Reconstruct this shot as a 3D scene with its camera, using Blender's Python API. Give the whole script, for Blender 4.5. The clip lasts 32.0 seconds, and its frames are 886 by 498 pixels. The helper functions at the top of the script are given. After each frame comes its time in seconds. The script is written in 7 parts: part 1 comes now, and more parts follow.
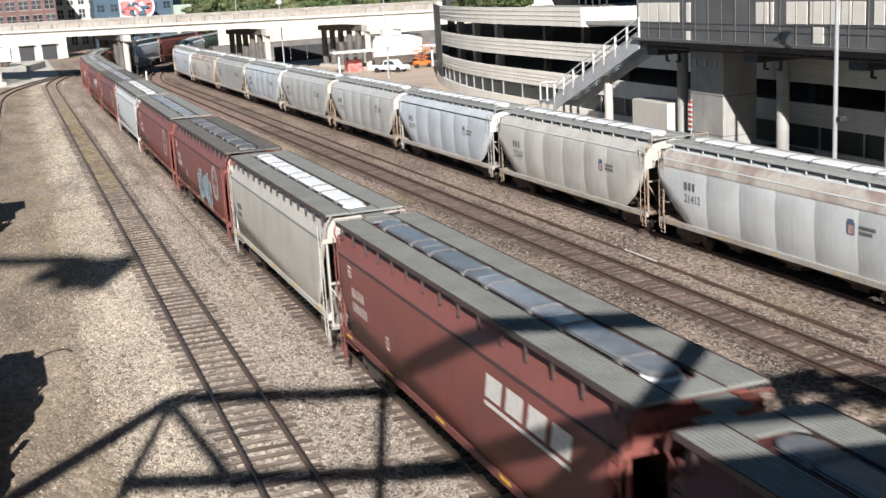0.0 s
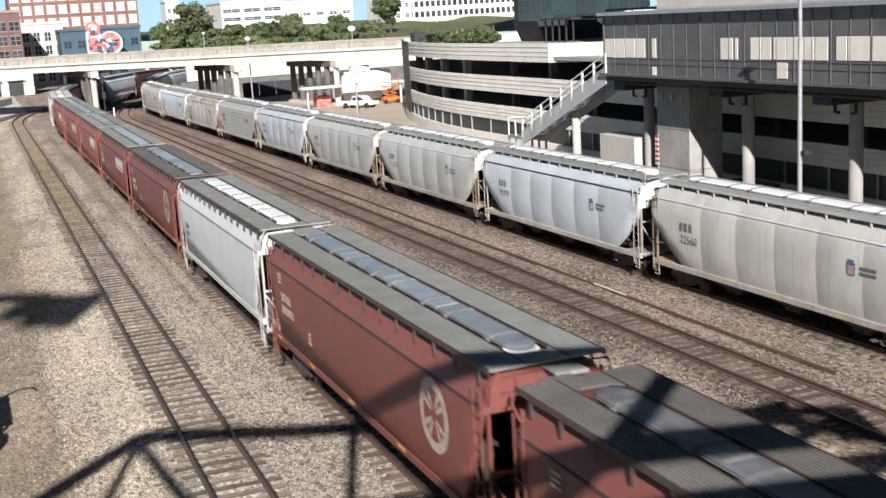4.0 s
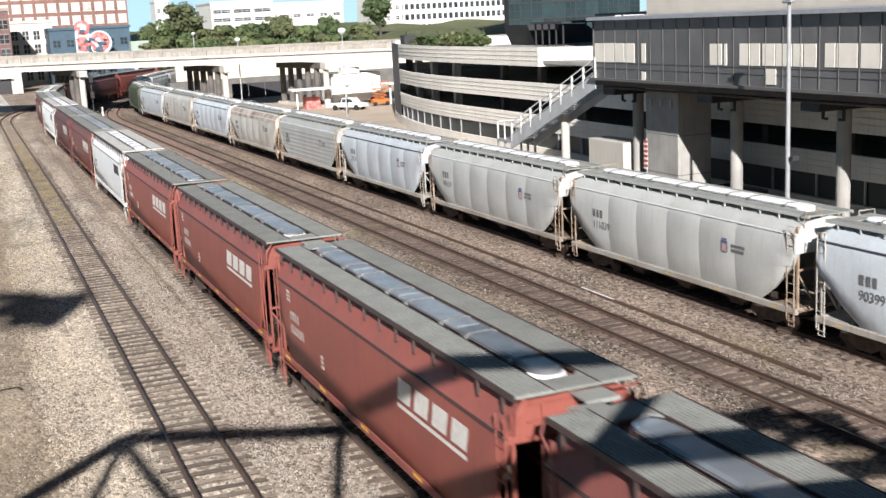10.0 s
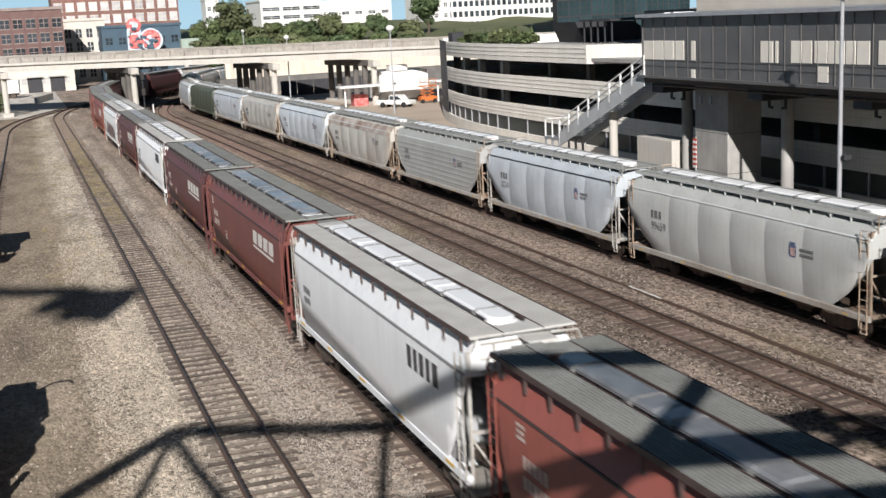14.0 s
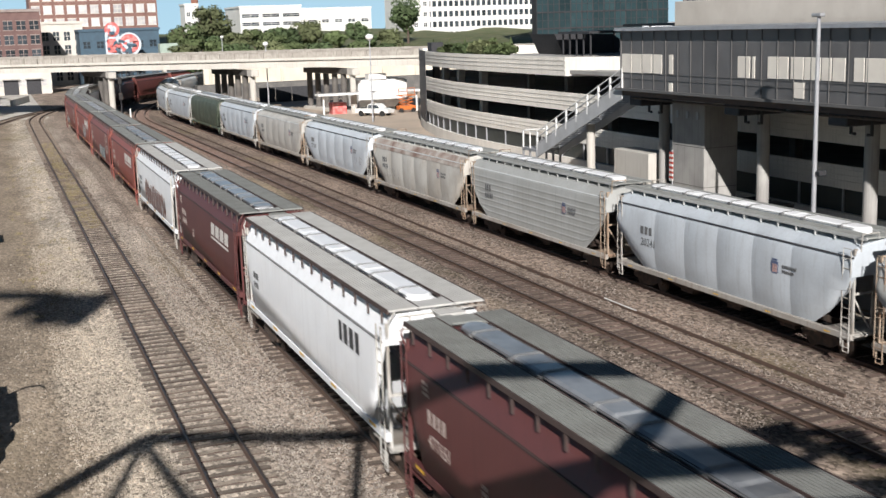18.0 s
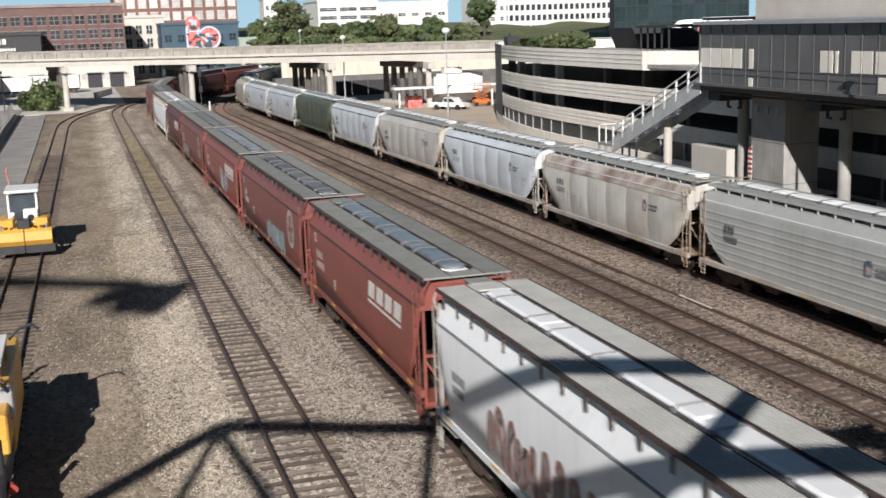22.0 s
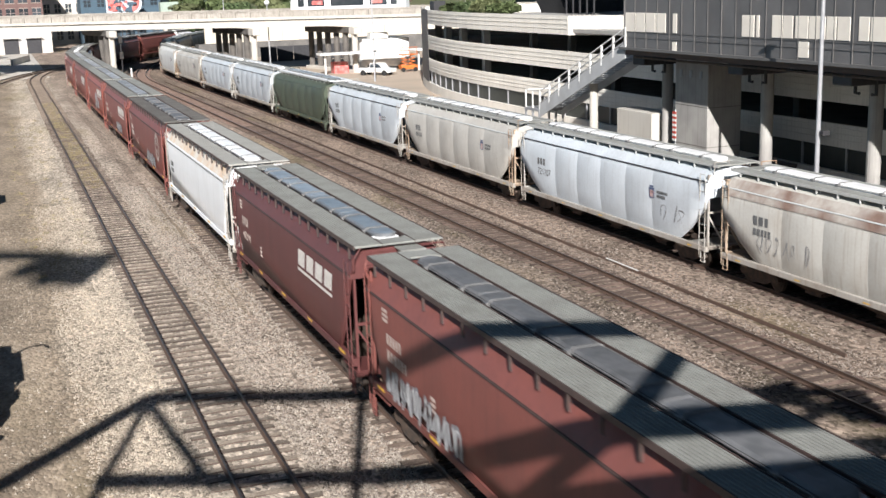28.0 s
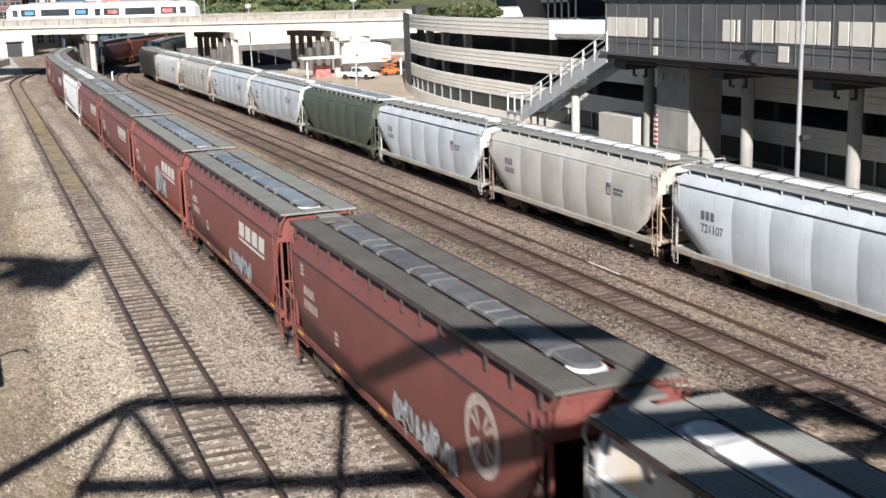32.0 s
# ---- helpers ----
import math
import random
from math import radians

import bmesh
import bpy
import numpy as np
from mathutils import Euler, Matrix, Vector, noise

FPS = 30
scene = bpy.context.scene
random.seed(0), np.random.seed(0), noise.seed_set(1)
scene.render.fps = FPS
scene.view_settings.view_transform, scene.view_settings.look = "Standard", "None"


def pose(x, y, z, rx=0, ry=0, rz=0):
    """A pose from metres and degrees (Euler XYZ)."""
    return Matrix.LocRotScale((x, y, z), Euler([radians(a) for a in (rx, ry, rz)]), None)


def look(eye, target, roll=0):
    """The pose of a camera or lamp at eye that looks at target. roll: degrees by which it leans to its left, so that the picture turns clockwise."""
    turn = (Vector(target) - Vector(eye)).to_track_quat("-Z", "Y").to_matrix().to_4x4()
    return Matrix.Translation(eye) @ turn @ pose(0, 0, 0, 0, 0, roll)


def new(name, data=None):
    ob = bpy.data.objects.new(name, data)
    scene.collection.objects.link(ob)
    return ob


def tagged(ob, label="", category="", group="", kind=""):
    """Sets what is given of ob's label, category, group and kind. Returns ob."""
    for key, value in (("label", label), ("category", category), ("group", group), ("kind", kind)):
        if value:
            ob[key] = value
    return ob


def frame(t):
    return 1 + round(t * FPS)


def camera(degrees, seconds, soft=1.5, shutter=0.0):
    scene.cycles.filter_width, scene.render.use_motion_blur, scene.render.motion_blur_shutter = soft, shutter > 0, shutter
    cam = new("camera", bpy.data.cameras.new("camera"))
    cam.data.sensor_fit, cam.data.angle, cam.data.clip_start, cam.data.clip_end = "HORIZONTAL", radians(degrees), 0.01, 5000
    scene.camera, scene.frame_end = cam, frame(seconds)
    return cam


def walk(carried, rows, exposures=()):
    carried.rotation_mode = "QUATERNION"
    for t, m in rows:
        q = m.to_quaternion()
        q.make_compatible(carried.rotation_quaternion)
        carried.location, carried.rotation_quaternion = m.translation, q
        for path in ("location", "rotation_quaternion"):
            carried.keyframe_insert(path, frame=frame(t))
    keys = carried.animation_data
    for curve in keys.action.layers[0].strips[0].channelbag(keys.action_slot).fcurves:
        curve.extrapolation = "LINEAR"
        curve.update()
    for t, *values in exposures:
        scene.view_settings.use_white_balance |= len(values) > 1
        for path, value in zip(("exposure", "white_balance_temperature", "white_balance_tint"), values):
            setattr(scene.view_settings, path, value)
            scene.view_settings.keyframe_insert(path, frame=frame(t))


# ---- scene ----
# The axes follow the rail tracks: y runs along them away from the bridge, x across them, z = 0 is the top of the rails.
EYE = (0.0, 0.0, 12.46)
cam = camera(41.9, 32.0, soft=1.5, shutter=0.4)
# seconds, turn to the left, tilt, lean
PATH = [
    (0.0, -19.72, -13.08, -3.43), (0.5, -20.38, -12.83, -3.6), (1.0, -20.98, -12.5, -3.57), (1.5, -21.38, -12.16, -3.59),
    (2.0, -21.45, -11.92, -3.25), (2.5, -21.47, -11.75, -3.29), (3.0, -21.37, -11.59, -3.44), (3.5, -21.33, -11.47, -3.43),
    (5.5, -21.56, -11.41, -3.36), (6.0, -21.55, -11.34, -3.3), (6.5, -21.66, -11.37, -3.29), (7.0, -21.8, -11.4, -3.24),
    (7.5, -21.79, -11.52, -3.24), (8.0, -21.79, -11.5, -3.14), (8.5, -21.77, -11.49, -3.03), (9.0, -21.82, -11.49, -2.89),
    (9.5, -21.89, -11.41, -2.78), (10.0, -21.96, -11.34, -2.83), (10.5, -22.0, -11.28, -2.82), (11.0, -22.03, -11.24, -2.8),
    (11.5, -21.82, -11.18, -2.84), (12.0, -20.43, -11.29, -2.74), (12.5, -19.71, -11.36, -2.87), (13.0, -19.46, -11.4, -2.97),
    (13.5, -19.52, -11.36, -3.09), (14.0, -19.61, -11.35, -2.9), (14.5, -19.39, -11.25, -2.75), (16.5, -19.19, -10.91, -2.56),
    (17.0, -19.92, -11.11, -2.43), (17.5, -20.73, -11.05, -2.08), (18.0, -20.82, -10.93, -1.85), (18.5, -20.69, -10.72, -1.89),
    (19.0, -20.48, -10.59, -1.94), (19.5, -20.05, -10.57, -2.04), (20.0, -19.54, -10.45, -2.13), (20.5, -19.33, -10.39, -2.48),
    (21.0, -18.94, -10.33, -2.4), (21.5, -18.33, -10.53, -2.19), (22.0, -17.1, -11.11, -1.84), (22.5, -15.15, -12.12, -1.58),
    (23.0, -14.05, -12.62, -1.22), (23.5, -13.81, -12.91, -2.53), (24.0, -17.05, -12.9, -1.62), (24.5, -17.75, -13.39, -1.33),
    (25.0, -18.84, -13.71, -2.01), (25.5, -19.41, -13.75, -1.77), (27.5, -20.62, -12.79, -1.98), (28.0, -20.64, -12.9, -1.87),
    (28.5, -20.81, -12.93, -1.78), (29.0, -21.05, -12.9, -1.73), (29.5, -21.18, -12.79, -1.54), (30.0, -21.2, -12.63, -1.64),
    (30.5, -21.2, -12.66, -1.71), (31.0, -21.25, -12.63, -1.58), (31.5, -21.32, -12.72, -1.75), (32.0, -21.55, -12.73, -1.73),
]

def aim(yaw, tilt, lean):
    return pose(*EYE, 90 + tilt, 0, yaw) @ pose(0, 0, 0, 0, 0, lean)


walk(cam, [(t, aim(a, b, c)) for t, a, b, c in PATH], [(0, 0.63), (3, 0.62), (5.5, 0.4), (6, 0.38), (7.2, 0.64), (12, 0.68), (13, 0.62), (14, 0.25), (15.5, 0.4), (17, 0.54), (18, 0.29), (19, 0.12), (20, 0.27), (21, 0.22), (22, 0.17), (23, 0.57), (25, 0.68), (30, 0.66), (31, 0.4), (32, 0.63)])

# ---- light ----
SUN_EL, SUN_DIR = 26.5, 198.5
world = bpy.data.worlds.new("world")
scene.world = world
world.use_nodes = True
wn = world.node_tree
sky = wn.nodes.new("ShaderNodeTexSky")
sky.sky_type, sky.sun_disc = "NISHITA", False
sky.dust_density, sky.ozone_density = 0.3, 1.5
sky.sun_elevation, sky.sun_rotation = radians(SUN_EL), radians(SUN_DIR)
tint = wn.nodes.new("ShaderNodeVectorMath")
tint.operation = "MULTIPLY"
tint.inputs[1].default_value = (0.88, 1.0, 1.1)
wn.links.new(sky.outputs[0], tint.inputs[0])
wn.links.new(tint.outputs[0], wn.nodes["Background"].inputs[0])
wn.nodes["Background"].inputs[1].default_value = 0.0195
sun = new("sun", bpy.data.lights.new("sun", "SUN"))
sun.data.energy, sun.data.angle, sun.data.color = 5.5, radians(0.53), (1.0, 0.958, 0.925)
sun.matrix_world = look((0, 0, 60), (60 * math.sin(radians(SUN_DIR - 180)), 60 * math.cos(radians(SUN_DIR - 180)), 60 - 60 * math.tan(radians(SUN_EL))))


# ---- materials ----
def material(name, color, rough=0.7, metal=0.0, second=None, scale=3.0, amount=0.5, bump=0.0, bump_scale=40.0, streak=None, streak_amount=0.0, vary=0.0, fine=None, spec=0.5):
    """A surface with its colour, large stains of a second colour, fine grain, upright streaks and a difference from piece to piece."""
    m = bpy.data.materials.new(name)
    m.use_nodes = True
    nt = m.node_tree
    b = nt.nodes["Principled BSDF"]
    b.inputs["Roughness"].default_value, b.inputs["Metallic"].default_value = rough, metal
    b.inputs["Specular IOR Level"].default_value = spec
    tc = nt.nodes.new("ShaderNodeTexCoord")
    rnd = nt.nodes.new("ShaderNodeObjectInfo")
    shift = nt.nodes.new("ShaderNodeVectorMath")
    shift.operation = "MULTIPLY_ADD"
    nt.links.new(rnd.outputs["Random"], shift.inputs[0])
    shift.inputs[1].default_value = (37, 53, 11)
    nt.links.new(tc.outputs["Object"], shift.inputs[2])

    def noise_node(sc, stretch=(1, 1, 1), detail=4.0):
        mp = nt.nodes.new("ShaderNodeMapping")
        mp.inputs["Scale"].default_value = stretch
        nt.links.new(shift.outputs[0], mp.inputs[0])
        n = nt.nodes.new("ShaderNodeTexNoise")
        n.inputs["Scale"].default_value, n.inputs["Detail"].default_value = sc, detail
        nt.links.new(mp.outputs[0], n.inputs["Vector"])
        return n

    def ramp(src, lo, hi):
        r = nt.nodes.new("ShaderNodeMapRange")
        r.inputs["From Min"].default_value, r.inputs["From Max"].default_value = lo, hi
        nt.links.new(src, r.inputs["Value"])
        return r.outputs[0]

    def mix(fac, a, c, scale_by=1.0):
        x = nt.nodes.new("ShaderNodeMix")
        x.data_type = "RGBA"
        if scale_by != 1.0:
            k = nt.nodes.new("ShaderNodeMath")
            k.operation = "MULTIPLY"
            nt.links.new(fac, k.inputs[0])
            k.inputs[1].default_value = scale_by
            fac = k.outputs[0]
        nt.links.new(fac, x.inputs["Factor"])
        for s, v in (("A", a), ("B", c)):
            sock = [i for i in x.inputs if i.name == s and i.type == "RGBA"][0]
            if isinstance(v, tuple):
                sock.default_value = (*v, 1)
            else:
                nt.links.new(v, sock)
        return [o for o in x.outputs if o.type == "RGBA"][0]

    base = color
    second = second or tuple(c * 0.6 for c in color)
    big = noise_node(scale)
    out = mix(ramp(big.outputs[0], 0.4, 0.68), base, second, amount)
    if fine:
        g = noise_node(fine[1], detail=6.0)
        out = mix(ramp(g.outputs[0], 0.42, 0.62), out, fine[0], fine[2])
    if streak:
        st = noise_node(1.0, (7.0, 7.0, 0.35), 5.0)
        out = mix(ramp(st.outputs[0], 0.52, 0.75), out, streak, streak_amount)
    if vary:
        hsv = nt.nodes.new("ShaderNodeHueSaturation")
        mr = nt.nodes.new("ShaderNodeMapRange")
        nt.links.new(rnd.outputs["Random"], mr.inputs["Value"])
        mr.inputs["To Min"].default_value, mr.inputs["To Max"].default_value = 1 - vary, 1 + vary
        nt.links.new(mr.outputs[0], hsv.inputs["Value"])
        nt.links.new(out, hsv.inputs["Color"])
        out = hsv.outputs[0]
    nt.links.new(out, b.inputs["Base Color"])
    if bump:
        bn = noise_node(bump_scale, detail=5.0)
        bp = nt.nodes.new("ShaderNodeBump")
        bp.inputs["Strength"].default_value, bp.inputs["Distance"].default_value = bump, 0.05
        nt.links.new(bn.outputs[0], bp.inputs["Height"])
        nt.links.new(bp.outputs[0], b.inputs["Normal"])
    return m


def ground_material(name, stones, scale, bump):
    """Loose stones: cells of several colours with dark gaps, over large patches."""
    m = bpy.data.materials.new(name)
    m.use_nodes = True
    nt = m.node_tree
    b = nt.nodes["Principled BSDF"]
    b.inputs["Roughness"].default_value, b.inputs["Specular IOR Level"].default_value = 0.95, 0.15
    tc = nt.nodes.new("ShaderNodeTexCoord")
    vor = nt.nodes.new("ShaderNodeTexVoronoi")
    vor.inputs["Scale"].default_value = scale
    nt.links.new(tc.outputs["Object"], vor.inputs["Vector"])
    sep = nt.nodes.new("ShaderNodeSeparateColor")
    nt.links.new(vor.outputs["Color"], sep.inputs[0])
    cr = nt.nodes.new("ShaderNodeValToRGB")
    nt.links.new(sep.outputs[0], cr.inputs[0])
    el = cr.color_ramp.elements
    el[0].color, el[1].color = (*stones[0], 1), (*stones[-1], 1)
    for i, c in enumerate(stones[1:-1]):
        e = el.new((i + 1) / (len(stones) - 1))
        e.color = (*c, 1)
    n = nt.nodes.new("ShaderNodeTexNoise")
    n.inputs["Scale"].default_value, n.inputs["Detail"].default_value = 0.35, 6
    nt.links.new(tc.outputs["Object"], n.inputs["Vector"])
    mr = nt.nodes.new("ShaderNodeMapRange")
    mr.inputs["From Min"].default_value, mr.inputs["From Max"].default_value = 0.35, 0.7
    mr.inputs["To Min"].default_value, mr.inputs["To Max"].default_value = 1.15, 0.62
    nt.links.new(n.outputs[0], mr.inputs["Value"])
    hsv = nt.nodes.new("ShaderNodeHueSaturation")
    nt.links.new(mr.outputs[0], hsv.inputs["Value"])
    nt.links.new(cr.outputs[0], hsv.inputs["Color"])
    nt.links.new(hsv.outputs[0], b.inputs["Base Color"])
    bp = nt.nodes.new("ShaderNodeBump")
    bp.invert = True
    bp.inputs["Strength"].default_value, bp.inputs["Distance"].default_value = bump, 0.06
    nt.links.new(vor.outputs["Distance"], bp.inputs["Height"])
    nt.links.new(bp.outputs[0], b.inputs["Normal"])
    return m


BALLAST_DARK = ground_material("brown_ballast", [(0.09, 0.07, 0.06), (0.26, 0.21, 0.17), (0.36, 0.30, 0.25), (0.19, 0.15, 0.13)], 13.0, 0.9)
DIRT = ground_material("dirt", [(0.27, 0.22, 0.17), (0.36, 0.30, 0.23), (0.40, 0.34, 0.27), (0.31, 0.26, 0.20)], 9.0, 0.35)
ASPHALT = material("asphalt", (0.275, 0.26, 0.245), 0.9, second=(0.40, 0.375, 0.35), scale=0.3, amount=0.95, fine=((0.16, 0.155, 0.15), 4, 0.35), bump=0.2)
RAIL = material("rail_steel", (0.10, 0.068, 0.053), 0.7, 0.2, second=(0.14, 0.085, 0.06), scale=2.0, amount=0.6)
RAIL_TOP = material("worn_rail_head", (0.13, 0.11, 0.10), 0.4, 0.7)
TIE = material("weathered_tie", (0.21, 0.172, 0.138), 0.95, second=(0.35, 0.30, 0.24), scale=1.7, amount=0.85, vary=0.42, bump=0.6, bump_scale=25, fine=((0.10, 0.08, 0.066), 14, 0.5))
TIE_FAR = material("distant_weathered_tie", (0.16, 0.125, 0.10), 0.95, second=(0.27, 0.22, 0.175), scale=0.8, amount=0.9, fine=((0.10, 0.08, 0.066), 3, 0.5))
TIE_BROWN = material("brown_tie", (0.15, 0.112, 0.088), 0.95, second=(0.25, 0.20, 0.16), scale=1.9, amount=0.8, vary=0.4, bump=0.6, bump_scale=25, fine=((0.08, 0.06, 0.05), 14, 0.5))
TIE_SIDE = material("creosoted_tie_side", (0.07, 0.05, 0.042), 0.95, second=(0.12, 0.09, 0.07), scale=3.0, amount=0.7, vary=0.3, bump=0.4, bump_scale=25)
TIE_DARK = material("dark_tie", (0.12, 0.08, 0.065), 0.95, second=(0.22, 0.16, 0.13), scale=2.5, amount=0.7, vary=0.35, bump=0.5, bump_scale=25)
CONCRETE = material("pale_concrete", (0.53, 0.505, 0.46), 0.85, second=(0.45, 0.42, 0.375), scale=0.4, amount=0.7, streak=(0.22, 0.19, 0.16), streak_amount=0.35, bump=0.1)
CONCRETE_GREY = material("grey_concrete", (0.38, 0.37, 0.35), 0.85, second=(0.26, 0.25, 0.24), scale=0.6, amount=0.7, streak=(0.15, 0.14, 0.13), streak_amount=0.4)
GARAGE_WHITE = material("garage_precast", (0.80, 0.77, 0.71), 0.85, second=(0.66, 0.63, 0.57), scale=0.5, amount=0.6, streak=(0.30, 0.28, 0.25), streak_amount=0.3)
# near-black colour that stands in for the shade inside decks and doorways
DARK_INSIDE = material("painted_inside_shade", (0.05, 0.05, 0.055), 0.9)
STEEL_GREY = material("galvanised_steel", (0.42, 0.43, 0.45), 0.5, 0.4, second=(0.30, 0.30, 0.32), scale=2)
STEEL_DARK = material("dark_steel", (0.05, 0.05, 0.055), 0.6, 0.3)
WHITE_PAINT = material("white_paint", (0.78, 0.78, 0.76), 0.5, second=(0.6, 0.59, 0.56), scale=1.5, amount=0.4)
BLACK = material("black_steel", (0.02, 0.02, 0.021), 0.7, 0.2, second=(0.06, 0.045, 0.035), scale=3, amount=0.6)
GRIME = material("grimy_steel", (0.07, 0.055, 0.046), 0.8, 0.1, second=(0.16, 0.105, 0.075), scale=4, amount=0.7)
WHEEL = material("wheel_steel", (0.05, 0.04, 0.035), 0.55, 0.5, second=(0.11, 0.075, 0.055), scale=5)
YELLOW_MARK = material("yellow_reflector", (0.75, 0.45, 0.04), 0.5)
MARK_DARK = material("dark_stencil", (0.06, 0.06, 0.065), 0.7)
MARK_WHITE = material("white_stencil", (0.72, 0.70, 0.66), 0.7, second=(0.5, 0.45, 0.42), scale=6, amount=0.5)
MARK_BLUE = material("blue_stencil", (0.09, 0.12, 0.22), 0.6, second=(0.2, 0.22, 0.28), scale=5, amount=0.5)
MARK_GREY = material("faded_stencil", (0.12, 0.125, 0.13), 0.7, second=(0.2, 0.2, 0.2), scale=4, amount=0.6)
MARK_PINK = material("faded_red_stencil", (0.48, 0.28, 0.26), 0.7, second=(0.5, 0.42, 0.4), scale=5, amount=0.6)
MARK_FADED = material("faded_white_stencil", (0.50, 0.42, 0.38), 0.75, second=(0.32, 0.24, 0.21), scale=5, amount=0.7)
MARK_RED = material("red_stencil", (0.5, 0.08, 0.06), 0.6)


# ---- building blocks ----
def link(name, bm, mat, parent=None, label=""):
    me = bpy.data.meshes.new(name)
    bm.to_mesh(me)
    bm.free()
    me.materials.append(mat)
    ob = new(name, me)
    if parent is not None:
        ob.parent = parent
    if label:
        ob["label"] = label
    return ob


def part(name, bm, material_, parent, label=""):
    return link(name, bm, material_, parent, label)


def shared(name, me, mat, parent, at=None):
    """One more object on a mesh that alike parts share, with its own paint."""
    ob = new(name, me)
    ob.parent = parent
    ob.material_slots[0].link = "OBJECT"
    ob.material_slots[0].material = mat
    if at is not None:
        ob.matrix_basis = at
    return ob


def mesh_of(name, bm):
    me = bpy.data.meshes.new(name)
    bm.to_mesh(me)
    bm.free()
    me.materials.append(GRIME)
    return me


def box(bm, x0, x1, y0, y1, z0, z1, bevel=0.0, m=None):
    r = bmesh.ops.create_cube(bm, size=1.0, matrix=Matrix.LocRotScale(((x0 + x1) / 2, (y0 + y1) / 2, (z0 + z1) / 2), None, (abs(x1 - x0), abs(y1 - y0), abs(z1 - z0))))
    vs = r["verts"]
    if bevel:
        es = list({e for v in vs for e in v.link_edges})
        out = bmesh.ops.bevel(bm, geom=es, offset=bevel, segments=1, affect="EDGES")
        vs = list({v for f in out["faces"] for v in f.verts} | {v for v in vs if v.is_valid})
    if m is not None:
        bmesh.ops.transform(bm, matrix=m, verts=vs)
    return vs


def rod(bm, a, b, r, seg=6):
    a, b = Vector(a), Vector(b)
    q = (b - a).to_track_quat("Z", "Y").to_matrix().to_4x4()
    bmesh.ops.create_cone(bm, cap_ends=True, segments=seg, radius1=r, radius2=r, depth=(b - a).length, matrix=Matrix.Translation((a + b) / 2) @ q)


def tube(bm, pts, r, seg=6):
    """One bent rail through several points."""
    pts = [Vector(p) for p in pts]
    rings = []
    for i, p in enumerate(pts):
        d = (pts[min(i + 1, len(pts) - 1)] - pts[max(i - 1, 0)]).normalized()
        u = d.orthogonal().normalized() if i == 0 else (u - d * u.dot(d)).normalized()
        v = d.cross(u)
        rings.append([p + u * (r * math.cos(t)) + v * (r * math.sin(t)) for t in [2 * math.pi * k / seg for k in range(seg)]])
    loft(bm, rings, close=True)


def beam(bm, a, b, w, h):
    """A square bar from a to b."""
    a, b = Vector(a), Vector(b)
    q = (b - a).to_track_quat("Z", "Y").to_matrix().to_4x4()
    bmesh.ops.create_cube(bm, size=1.0, matrix=Matrix.Translation((a + b) / 2) @ q @ Matrix.Diagonal((w, h, (b - a).length, 1)))


def loft(bm, rings, close=False, caps=True):
    """Skin between rings of points with equal counts."""
    vs = [[bm.verts.new(p) for p in ring] for ring in rings]
    n = len(vs[0])
    for a, b in zip(vs, vs[1:]):
        for i in range(n if close else n - 1):
            j = (i + 1) % n
            bm.faces.new((a[i], a[j], b[j], b[i]))
    if caps:
        bm.faces.new(vs[0][::-1])
        bm.faces.new(vs[-1])
    bmesh.ops.recalc_face_normals(bm, faces=bm.faces[:])
    return vs


def B():
    return bmesh.new()


def thing(name, label, category, at=None, group="", kind=""):
    ob = new(name)
    if at is not None:
        ob.matrix_basis = at
    return tagged(ob, label, category, group, kind)


def solid(name, bm, mat, label="", category="", kind="", group=""):
    return tagged(link(name, bm, mat), label, category, group, kind)


# ---- the tracks in plan ----
class Track:
    """A straight line that turns to the right with one radius."""

    def __init__(self, x0, slope, turn_at, radius, turned):
        self.x0, self.h, self.a0, self.r, self.th = x0, math.atan(slope), turn_at, radius, radians(turned)

    def at(self, a):
        """Place and heading (clockwise from y) at a metres."""
        d = Vector((math.sin(self.h), math.cos(self.h)))
        n = Vector((d.y, -d.x))
        p = Vector((self.x0, 0)) + d * min(a, self.a0)
        h = self.h
        if a > self.a0:
            b = min(a - self.a0, self.r * self.th)
            t = b / self.r
            p += d * (self.r * math.sin(t)) + n * (self.r * (1 - math.cos(t)))
            h += t
            rest = a - self.a0 - b
            p += Vector((math.sin(h), math.cos(h))) * rest
        return p.x, p.y, h

    def rise(self, a):
        """Height of the rails: the train's track falls gently away from the bridge."""
        return max(-0.2, min(0.25, 0.15 - 0.007 * (a - 20))) if self is T3 else 0.0

    def offset(self, a, o, z=0.0):
        x, y, h = self.at(a)
        return Vector((x + o * math.cos(h), y - o * math.sin(h), z + self.rise(a)))


T1 = Track(-4.4, 0.011, 165, 130, 45)
T2 = Track(5.37, 0.0, 186, 110, 45)
T3 = Track(10.55, 0.0, 163, 158, 40)
T4 = Track(23.95, -0.0196, 172, 142, 40)
T5 = Track(30.0, -0.0245, 176, 134, 40)


